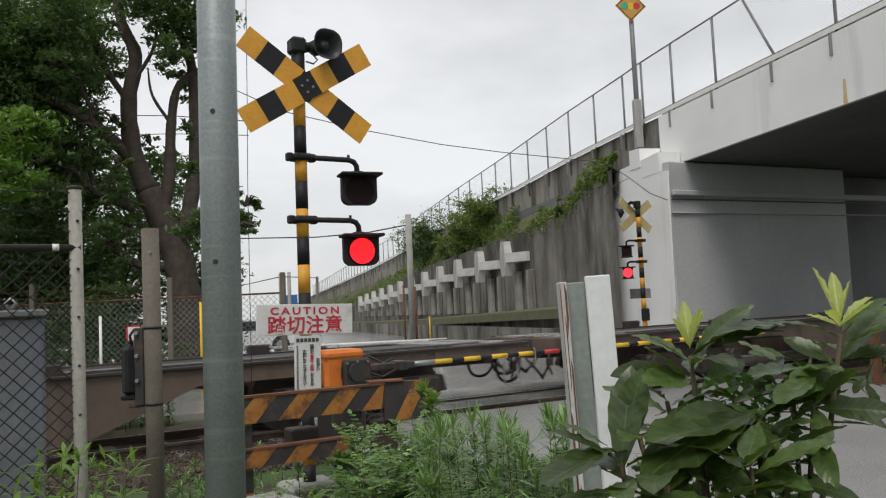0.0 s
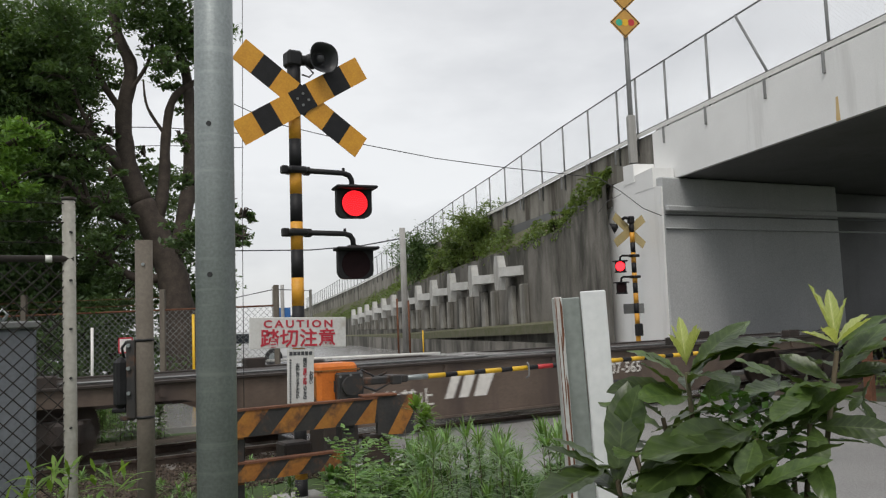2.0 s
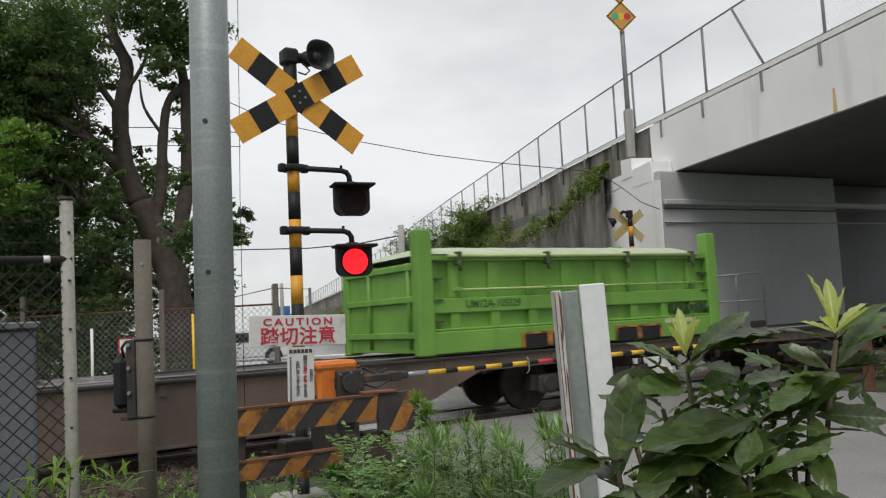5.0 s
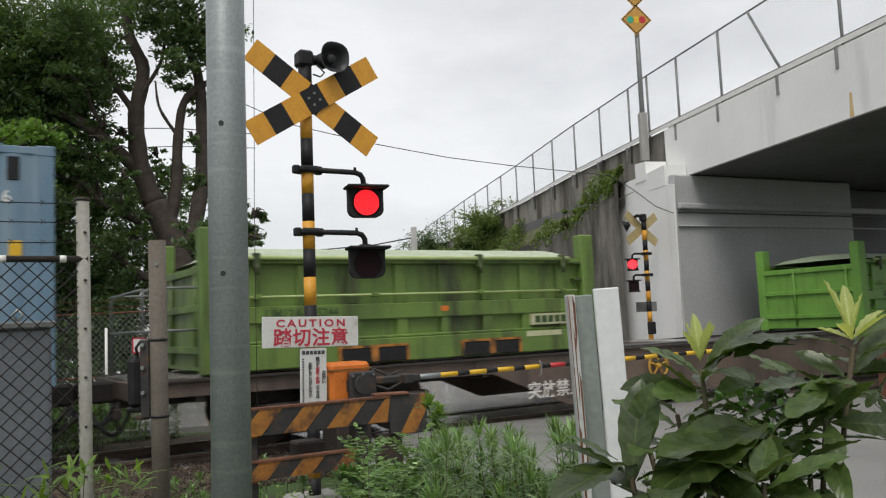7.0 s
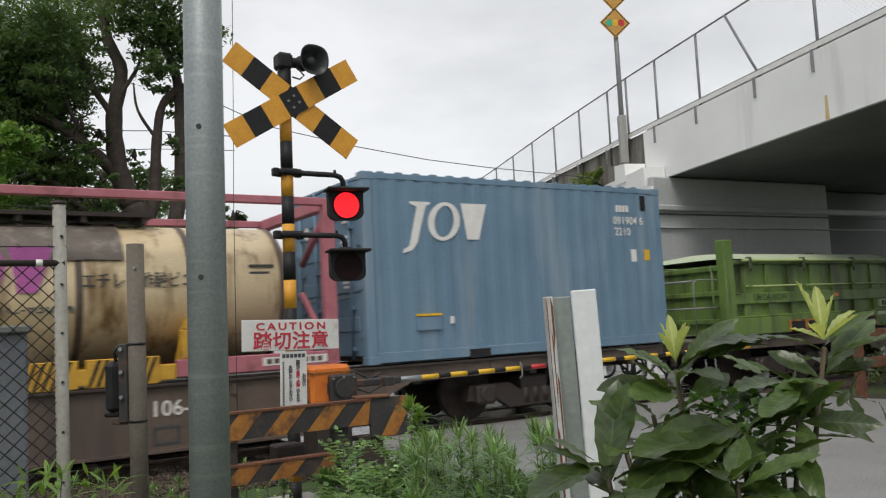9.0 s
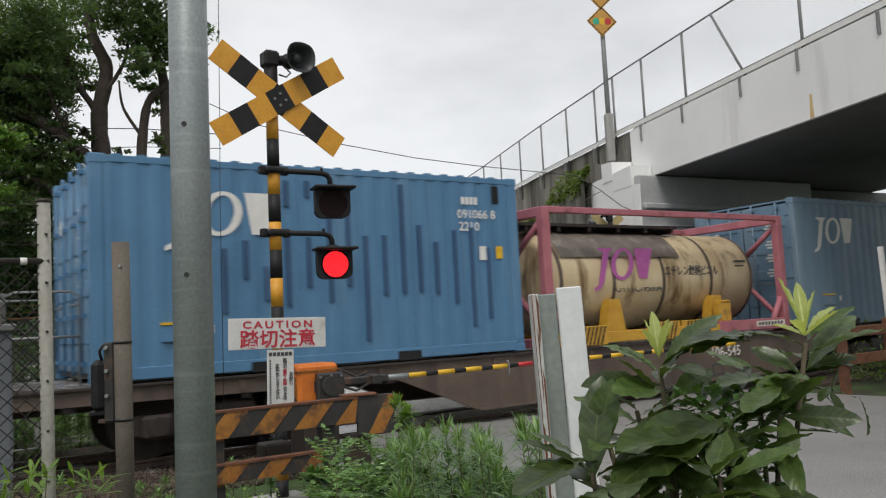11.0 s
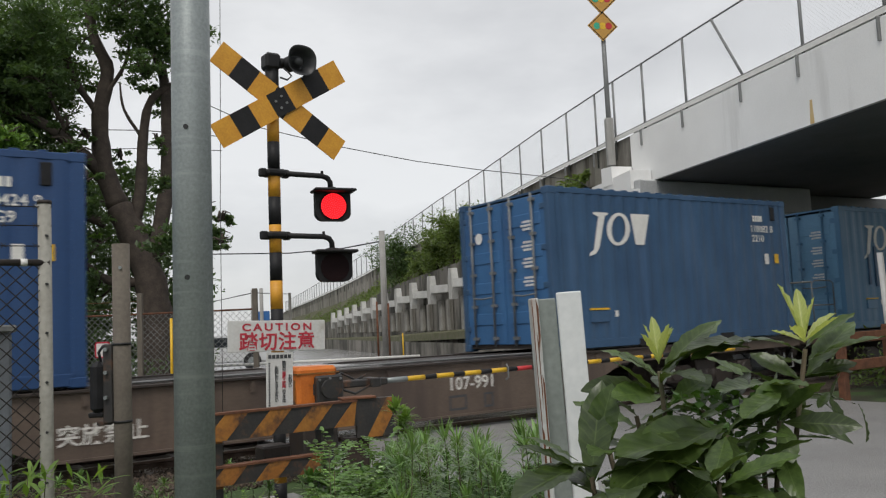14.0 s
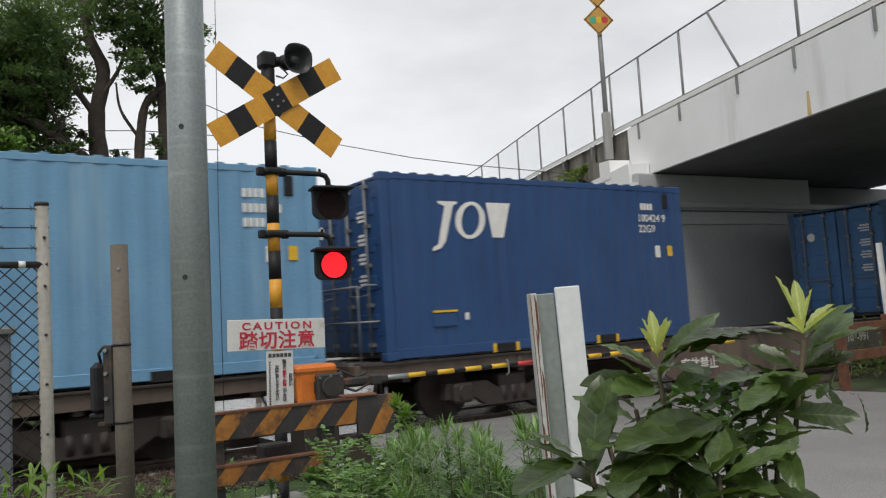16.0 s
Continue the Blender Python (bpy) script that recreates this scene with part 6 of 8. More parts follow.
# ---- posts and fences beside the camera ----
def near_posts():
    g = thing("steel_pole", "galvanised round steel pole with small drilled holes", "pole", pose(-0.577, 2.2, 0))
    bm = bmesh.new()
    rod(bm, (-0.022, 0, -0.12), (0.012, 0, 4.2), 0.0515, 0.0505, n=32)
    part("tube", bm, "galv", g)
    for z in (1.602, 1.997, 2.4):
        bm = bmesh.new()
        rod(bm, (0.008 * z - 0.022, -0.0535, z), (0.008 * z - 0.022, -0.045, z), 0.0068, n=12)
        part("drilled_hole", bm, "rubber", g, "small dark hole")
    # fence post with barbed wire
    g = thing("fence_post", "weathered grey fence post with bolts and barbed wire", "post", pose(-1.452, 3.3, 0))
    bm = bmesh.new()
    rod(bm, (0.012, 0, -0.12), (-0.004, 0, 2.0), 0.025, n=20)
    part("post", bm, "post_grey", g)
    for k in range(9):
        bm = bmesh.new()
        rod(bm, (0.014, -0.026, 0.35 + 0.19 * k), (0.014, -0.014, 0.35 + 0.19 * k), 0.005, n=8)
        part("bolt", bm, "rubber", g)
    bm = bmesh.new()
    rod(bm, (-0.004, 0, 1.998), (-0.004, 0, 2.012), 0.027, n=20)
    part("cap", bm, "wagon_dark", g, "dark worn cap")
    fence = thing("chain_link_fence", "rusting chain-link fence topped with a pipe and barbed wire", "fence", tpose(0.54, 3.56))
    bm = bmesh.new()
    rod(bm, (-3.0, 0, 1.765), (-0.03, 0, 1.765), 0.013, n=8)
    part("top_pipe", bm, "wagon_dark", fence)
    for x in (-0.12, -0.33, -0.62):
        bm = bmesh.new()
        rod(bm, (x - 0.012, 0, 1.765), (x + 0.012, 0, 1.765), 0.0145, n=8)
        part("pipe_clip", bm, "pale_mark", fence, "pale worn clip")
    for z in (1.83, 1.91, 1.985):
        bm = bmesh.new()
        pipe(bm, [(-3.0, 0, z), (-1.2, 0, z - 0.008), (-0.02, 0, z)], 0.0022, 5)
        for k in range(26):
            x = -0.08 - k * 0.11
            rod(bm, (x - 0.008, -0.012, z - 0.01), (x + 0.008, 0.012, z + 0.01), 0.0016, n=4)
            rod(bm, (x + 0.008, -0.012, z - 0.008), (x - 0.008, 0.012, z + 0.012), 0.0016, n=4)
        part("barbed_wire", bm, "wire", fence)
    bm = bmesh.new()
    z0, z1, st = 0.15, 1.765, 0.062
    H = z1 - z0
    i = 0
    for i in range(int((1.6 + H) / st)):
        for sg in (0, 1):
            xa = i * st - H
            p, q = [xa, z0], [xa + H, z1]
            if p[0] < 0:
                p = [0, z0 - xa]
            if q[0] > 1.6:
                q = [1.6, z1 - (xa + H - 1.6)]
            if q[0] - p[0] < 0.03:
                continue
            if sg:
                p[0], q[0] = 1.6 - p[0], 1.6 - q[0]
            rod(bm, (p[0] - 1.63, 0.004 * sg, p[1]), (q[0] - 1.63, 0.004 * sg, q[1]), 0.0023, n=4, caps=False)
    part("wire_mesh", bm, "wire", fence)
    # grey panel behind the mesh
    g = thing("equipment_cabinet", "grey coated steel cabinet standing behind the chain-link fence", "cabinet", tpose(0.40, 3.75))
    bm = bmesh.new()
    box(bm, -1.3, 0.0, 0.0, 0.4, 0.06, 1.5, 0.01)
    part("body", bm, "panel_grey", g)
    bm = bmesh.new()
    box(bm, -1.32, 0.015, -0.02, 0.42, 1.5, 1.53, 0.006)
    part("lid", bm, "galv_far", g)
    bm = bmesh.new()
    pipe(bm, [(-0.12, 0.05, 1.53), (-0.14, 0.05, 1.56), (-0.12, 0.05, 1.58), (-0.10, 0.05, 1.56), (-0.12, 0.05, 1.535)], 0.007, 5)
    part("lifting_eye", bm, "galv", g)
    bm = bmesh.new()
    box(bm, -1.3, 0.0, 0.02, 0.38, -0.12, 0.06)
    part("plinth", bm, "concrete", g)
    # brown post with signal box
    g = thing("marker_post", "weathered brown post with a black relay box strapped to it", "post", pose(-1.695, 4.83, 0))
    bm = bmesh.new()
    rod(bm, (0.004, 0, -0.12), (-0.002, 0, 2.0), 0.049, n=24)
    part("post", bm, "post_brown", g)
    bm = bmesh.new()
    for z in (1.42, 0.985):
        rod(bm, (0, 0, z), (0, 0, z + 0.014), 0.0525, n=24)
        part("strap", bm, "rubber", g)
        bm = bmesh.new()
    rod(bm, (0.01, -0.054, 1.86), (0.01, -0.04, 1.86), 0.009, n=10)
    part("bolt", bm, "galv", g)
    bm = bmesh.new()
    box(bm, -0.175, -0.095, -0.05, 0.06, 1.04, 1.335, 0.03)
    box(bm, -0.185, -0.10, -0.03, 0.04, 1.02, 1.05, 0.008)
    part("relay_box", bm, "black", g, "rounded black relay box")
    bm = bmesh.new()
    box(bm, -0.10, -0.045, -0.03, 0.03, 0.985, 1.43, 0.006)
    box(bm, -0.14, -0.06, -0.02, 0.02, 0.975, 1.0, 0.004)
    part("bracket", bm, "rusty_black", g)
    for z in (1.40, 1.27, 1.13):
        bm = bmesh.new()
        rod(bm, (-0.08, -0.05, z), (-0.08, -0.03, z), 0.011, n=8)
        part("bolt", bm, "galv", g)
    bm = bmesh.new()
    pipe(bm, [(-0.12, 0, 1.33), (-0.125, -0.02, 1.385), (-0.10, -0.02, 1.42), (-0.07, -0.02, 1.405)], 0.009, 6)
    part("lead", bm, "cable", g)
    # white board post
    g = thing("white_marker_post", "white painted steel post streaked with rust, with a white board", "post", pose(0.42, 2.4, 0, 0, -1.7, 0))
    bm = bmesh.new()
    box(bm, -0.050, -0.028, -0.03, 0.03, -0.12, 1.515, 0.003)
    part("flange", bm, "rust_white", g, "white flange streaked with rust")
    for x0, x1, za, zb in ((-0.0485, -0.0455, 1.12, 1.515), (-0.0485, -0.042, 0.2, 1.16), (-0.036, -0.0295, 1.36, 1.516), (-0.0345, -0.0295, 0.98, 1.3), (-0.040, -0.0365, 1.2, 1.42), (-0.038, -0.031, 0.3, 0.95)):
        bm = bmesh.new()
        prism(bm, [(x0, za), (x1, za + 0.05), (x1 - 0.001, (za + zb) / 2), (x1, zb - 0.03), (x0, zb)], -0.0312, -0.0305)
        part("rust_run", bm, "rust", g, "flaking rust run")
    bm = bmesh.new()
    box(bm, -0.028, 0.027, 0.0, 0.02, -0.12, 1.512, 0.003)
    part("web", bm, "web_grey", g, "web with its shade put in grey-green")
    bm = bmesh.new()
    box(bm, 0.028, 0.100, -0.015, 0.001, -0.12, 1.527, 0.003)
    part("board", bm, "white_board", g, "clean white painted board")


# ---- far side ----
def far_side():
    g = thing("street_pole", "grey steel pole with amber diamond signal-ahead signs", "sign pole", None)
    p = wa(20.42, 10.72)
    bm = bmesh.new()
    rod(bm, (p.x, p.y, 5.0), (p.x, p.y, 11.2), 0.075, 0.06, n=12)
    part("tube", bm, "galv_far", g)
    bm = bmesh.new()
    box(bm, p.x - 0.11, p.x + 0.11, p.y - 0.1, p.y + 0.1, 5.56, 6.9, 0.02)
    part("sleeve", bm, "concrete", g)
    for z in (9.49, 10.26):
        s = new("diamond_sign")
        s.parent = g
        s.matrix_basis = pose(p.x - 0.02, p.y - 0.1, z, 0, 0, 8) @ pose(0, 0, 0, 0, 47, 0)
        bm = bmesh.new()
        box(bm, -0.31, 0.31, -0.008, 0.008, -0.31, 0.31)
        part("plate", bm, "sign_amber", s, "amber plate")
        bm = bmesh.new()
        for x0, x1, z0, z1 in ((-0.29, 0.29, 0.265, 0.285), (-0.29, 0.29, -0.285, -0.265), (-0.285, -0.265, -0.29, 0.29), (0.265, 0.285, -0.29, 0.29)):
            box(bm, x0, x1, -0.011, -0.0085, z0, z1)
        part("border", bm, "black", s)
        for k, mt in ((-1, "teal"), (0, "bright_yellow"), (1, "red_tape")):
            a = radians(47)
            bm = bmesh.new()
            c = Vector((k * 0.17 * math.cos(a), 0, k * 0.17 * math.sin(a)))
            rod(bm, c + Vector((0, -0.012, 0)), c + Vector((0, -0.009, 0)), 0.098, n=16)
            part("disc", bm, mt, s)
    # far utility poles
    for x, y, z, r in ((-1.41, 35.00, 5.52, 0.13), (-8.81, 45.00, 3.79, 0.13), (-11.18, 60.00, 4.67, 0.13), (-11.45, 75.00, 4.95, 0.13)):
        bm = bmesh.new()
        rod(bm, (x, y, -0.1), (x, y, z), r * 1.15, r, n=10)
        ob = part("utility_pole", bm, "concrete")
        tagged(ob, "grey concrete utility pole beyond the track", "utility pole", "poles beyond the track")
    # guard rail of the far road
    g = thing("guard_rail", "white tubular guard rail along the far road", "guard rail", pose(-3.2, 24.5, 0, 0, 0, 4))
    bm = bmesh.new()
    for z in (0.36, 0.58):
        rod(bm, (-3.2, 0, z), (3.2, 0, z), 0.04, n=8)
    part("rail", bm, "pale_mark", g)
    for k in range(5):
        bm = bmesh.new()
        rod(bm, (-3.0 + 1.5 * k, 0.05, -0.1), (-3.0 + 1.5 * k, 0.05, 0.62), 0.045, n=8)
        part("post", bm, "pale_mark", g)
    # chain-link fence behind the track
    f = thing("chain_link_fence", "old chain-link fence on rusty posts behind the track", "fence", None)
    for x in (-16.5, -13.5, -11.2, -8.9, -5.93, -3.49):
        bm = bmesh.new()
        box(bm, x - 0.055, x + 0.055, 17.95, 18.06, -0.1, 2.42, 0.01)
        part("post", bm, "post_brown", f)
    bm = bmesh.new()
    for z in (0.6, 1.98):
        rod(bm, (-16.5, 18, z), (-3.49, 18, z), 0.02, n=6)
    for z in (2.1, 2.25):
        rod(bm, (-16.5, 18, z), (-5.9, 18, z), 0.006, n=4)
    part("rail", bm, "rust", f)
    v, fc = [], []
    st, H, Lg = 0.13, 1.7, 13.0
    for i in range(int((Lg + H) / st)):
        for sg in (0, 1):
            xa = i * st - H
            p, q = [xa, 0], [xa + H, H]
            if p[0] < 0:
                p = [0, -xa]
            if q[0] > Lg:
                q = [Lg, H - (xa + H - Lg)]
            if q[0] - p[0] < 0.03:
                continue
            k = len(v)
            for a, z in (p, q):
                x = -16.5 + (Lg - a if sg else a)
                v += [(x, 18.0, 0.28 + z - 0.006), (x, 18.0, 0.28 + z + 0.006)]
            fc.append((k, k + 1, k + 3, k + 2))
    ob = solid("wire_mesh", v, fc, "galv_far", parent=f)
    ob["kind"] = "stuff"
    # small things beyond the track
    for x, y, z, w_, h_, mt, nm, lb, ct in ((-6.35, 17.00, 1.27, 0.3, 0.32, "sign_white", "notice_board", "small white notice board with a red rim on the far fence", "notice"),):
        g = thing(nm, lb, ct, pose(x, y, z))
        bm = bmesh.new()
        box(bm, -w_ / 2, w_ / 2, -0.01, 0.01, -h_ / 2, h_ / 2)
        part("board", bm, mt, g)
        bm = bmesh.new()
        for a, b, c, d in ((-w_ / 2, w_ / 2, h_ / 2 - 0.03, h_ / 2), (-w_ / 2, w_ / 2, -h_ / 2, -h_ / 2 + 0.03), (-w_ / 2, -w_ / 2 + 0.03, -h_ / 2, h_ / 2), (w_ / 2 - 0.03, w_ / 2, -h_ / 2, h_ / 2)):
            box(bm, a, b, -0.014, -0.011, c, d)
        part("rim", bm, "sign_red", g)
        bm = bmesh.new()
        rod(bm, (0, 0.03, -z - 0.1), (0, 0.03, h_ / 2), 0.025, n=8)
        part("stake", bm, "galv_far", g)
    for x, y, z, mt in ((-0.68, 34.00, 1.21, "bright_yellow"), (-7.03, 17.00, 1.65, "pale_mark"), (-5.13, 17.50, 1.85, "bright_yellow")):
        bm = bmesh.new()
        rod(bm, (x, y, -0.1), (x, y, z), 0.03, n=8)
        tagged(part("marker_stake", bm, mt), "thin painted marker stake beyond the track", "stake", "marker stakes")
    for x, y, z in ((-1.71, 34.50, 2.54), (-1.24, 34.50, 2.45)):
        bm = bmesh.new()
        rod(bm, (x, y, -0.1), (x, y, z), 0.04, n=8)
        tagged(part("marker_stake", bm, "rust"), "thin rusty red marker stake beside a pole", "stake", "marker stakes")
    # parked car far off
    c = thing("parked_car", "white car parked beyond the far fence", "car", pose(-8.6, 37, 0, 0, 0, 10))
    bm = bmesh.new()
    prism(bm, [(-2.0, 0.25), (2.0, 0.25), (2.05, 0.7), (1.4, 0.85), (0.8, 1.4), (-1.0, 1.45), (-1.8, 0.95), (-2.05, 0.75)], -0.8, 0.8)
    bmesh.ops.bevel(bm, geom=list(bm.edges), offset=0.06, segments=2, affect="EDGES")
    part("body", bm, "car_white", c)
    bm = bmesh.new()
    prism(bm, [(-1.45, 0.95), (1.15, 0.92), (0.72, 1.32), (-0.95, 1.36)], -0.815, 0.815)
    part("window", bm, "glass", c)
    for x in (-1.25, 1.25):
        for y in (-0.75, 0.75):
            wh = new("wheel")
            wh.parent = c
            bm = bmesh.new()
            rod(bm, (x, y - 0.1, 0.28), (x, y + 0.1, 0.28), 0.38, n=18)
            part("tyre", bm, "rubber", wh)
            bm = bmesh.new()
            rod(bm, (x, y - 0.11, 0.28), (x, y + 0.11, 0.28), 0.2, n=14)
            part("rim", bm, "galv", wh)
    # works sign far off
    g = thing("road_sign", "small blue road sign on a post far beyond the fence", "road sign", None)
    x, y, z = (-11.17, 60.00, 2.63)
    bm = bmesh.new()
    box(bm, x - 0.55, x + 0.55, y - 0.02, y + 0.02, z - 0.4, z + 0.4)
    part("plate", bm, "car_blue", g)
    bm = bmesh.new()
    rod(bm, (x, y + 0.06, -0.1), (x, y + 0.06, z + 0.7), 0.05, n=8)
    part("post", bm, "galv_far", g)
    # cables
    for nm, pts, r in (("cable", [(-5.10, 21.00, 7.30), (-3.93, 21.00, 6.70), (-1.79, 21.00, 6.09), (0.07, 21.30, 5.71), (1.69, 21.60, 5.48), (3.51, 22.00, 5.29), (4.41, 22.00, 5.15), (4.87, 21.50, 4.68), (5.25, 20.80, 4.12), (5.47, 20.00, 3.83)], 0.011),
                       ("cable", [(-10.96, 40.00, 5.37), (-6.06, 40.00, 5.22), (-3.43, 38.00, 5.13), (-1.43, 35.00, 5.09)], 0.03),
                       ("cable", [(-2.02, 9.00, 8.5), (-2.04, 9.00, 5.36), (-2.07, 9.00, 3.70), (-2.09, 9.00, 2.89), (-2.12, 9.00, -0.11)], 0.004),
                       ("cable", [(-10.24, 26.00, 8.07), (-8.45, 26.00, 7.98), (-5.95, 26.00, 7.68)], 0.015), ("cable", [(-10.25, 26.00, 7.43), (-8.46, 26.00, 7.40), (-5.96, 26.00, 7.23)], 0.012),
                       ("cable", [(-14.50, 60.00, 3.89), (-8.82, 45.00, 3.64), (-11.50, 75.00, 4.85)], 0.03), ("cable", [(4.07, 20.60, 4.04), (4.30, 20.60, 4.31), (4.69, 20.60, 4.49)], 0.008)):
        bm = bmesh.new()
        pipe(bm, pts, r, 5)
        tagged(part("overhead_cable", bm, "cable"), "thin dark overhead cable", "cable", "overhead cables")


# ---- plants ----
def leaf_cloud(rng, centres, size, flat=0.5, wide=0.42):
    """Small folded leaves, one at each centre, turned at random: vertices and faces."""
    n = len(centres)
    c = np.asarray(centres, float)
    a = rng.uniform(0, 2 * math.pi, n)
    tilt = rng.normal(-0.25, 0.5, n)
    L = size * rng.uniform(0.65, 1.35, n)
    d = np.stack([np.cos(a) * np.cos(tilt), np.sin(a) * np.cos(tilt), np.sin(tilt)], 1)
    r = rng.normal(0, 1, (n, 3)) * flat + np.array([0, 0, 1.0])
    s = np.cross(d, r)
    s /= np.linalg.norm(s, axis=1)[:, None] + 1e-9
    up = np.cross(s, d)
    w = (L * wide)[:, None]
    L = L[:, None]
    base, tip = c - d * L / 2, c + d * L / 2
    mid = c + up * L * -0.05
    v = np.stack([base, mid + s * w / 2 + up * L * 0.09, tip, mid - s * w / 2 + up * L * 0.09], 1).reshape(-1, 3)
    f = np.arange(n * 4).reshape(n, 4)
    return v, np.concatenate([f[:, [0, 1, 2]], f[:, [0, 2, 3]]])


def blob(rng, centre, rad, n, shell=0.45):
    d = rng.normal(0, 1, (n, 3))
    d /= np.linalg.norm(d, axis=1)[:, None]
    r = rng.uniform(0, 1, n) ** shell
    wob = 1 + 0.25 * np.sin(d[:, 0] * 5 + centre[0]) * np.cos(d[:, 2] * 6 + centre[2])
    p = np.asarray(centre) + d * (r * wob)[:, None] * np.asarray(rad)
    # drawn together into sprays, with gaps between them
    k = max(4, n // 45)
    hub = p[rng.randint(0, n, k)] if n else p
    near = hub[rng.randint(0, k, n)]
    return near + rng.normal(0, 1, (n, 3)) * np.asarray(rad) * np.array([0.17, 0.17, 0.10])


def tree(name, label, limbs, blobs, leaf, seed, size=0.13, density=900, group=""):
    rng = np.random.RandomState(seed)
    t = thing(name, label, "tree", None, group)
    bm = bmesh.new()
    for pts, r0, r1 in limbs:
        pts = [Vector(p) for p in pts]
        fine = []
        for i in range(len(pts) - 1):
            p0, p1, p2, p3 = pts[max(i - 1, 0)], pts[i], pts[i + 1], pts[min(i + 2, len(pts) - 1)]
            for k in range(5):
                s = k / 5
                fine.append(0.5 * ((2 * p1) + (p2 - p0) * s + (2 * p0 - 5 * p1 + 4 * p2 - p3) * s * s + (3 * p1 - p0 - 3 * p2 + p3) * s ** 3))
        fine.append(pts[-1])
        m = len(fine)
        pipe(bm, fine, [(r0 + (r1 - r0) * k / (m - 1)) * (1 + 0.07 * math.sin(k * 2.1)) for k in range(m)], 10)
    part("trunk", bm, "bark", t)
    c = []
    for x, y, z, rx, rz, k in blobs:
        c.append(blob(rng, (x, y, z), (rx, rx, rz), int(density * k * rx * rx)))
    v, f = leaf_cloud(rng, np.concatenate(c), size)
    crown = solid("crown", v.tolist(), f.tolist(), leaf, parent=t)
    crown["label"] = "crown of many small dark green leaves"
    # twigs through the clumps
    bm = bmesh.new()
    for x, y, z, rx, rz, k in blobs:
        for _ in range(5):
            a = Vector((x, y, z)) + Vector(rng.uniform(-0.3, 0.3, 3)) * rx
            b = a + Vector((rng.uniform(-1, 1) * rx, rng.uniform(-0.6, 0.6) * rx, rng.uniform(-0.3, 1) * rz))
            pipe(bm, [a, (a + b) / 2 + Vector((0, 0, 0.1)), b], [0.035, 0.022, 0.008], 5)
    tagged(part("twig_mass", bm, "bark", t), kind="stuff")
    return t


def bush_leaf(name, mt, wide, droop, fold, seed):
    """A long leaf along +x, one metre long before scaling, widest past its middle, with a folded midrib and a wavy rim."""
    bm = bmesh.new()
    uv = bm.loops.layers.uv.new("UVMap")
    nx, ny = 12, 6
    g = {}
    for i in range(nx + 1):
        t = i / nx
        w = wide * 1.1 * (math.sin(math.pi * t ** 1.32) ** 0.8 if t < 1 else 0) + 0.005
        for j in range(-ny // 2, ny // 2 + 1):
            s = j / (ny / 2)
            z = -droop * t * t + fold * abs(s) * w + 0.018 * math.sin(t * 30 + seed) * abs(s)
            g[i, j] = (bm.verts.new((t, s * w * (1 + 0.04 * math.sin(t * 40 + j)), z)), (s * 0.5 + 0.5, t - abs(s) * 0.14))
    for i in range(nx):
        for j in range(-ny // 2, ny // 2):
            q = [g[i, j], g[i + 1, j], g[i + 1, j + 1], g[i, j + 1]]
            f = bm.faces.new([a for a, _ in q])
            f.smooth = True
            for lp, (_, u) in zip(f.loops, q):
                lp[uv].uv = u
    me = bpy.data.meshes.new(name)
    bm.to_mesh(me)
    bm.free()
    me.materials.append(M[mt])
    return me


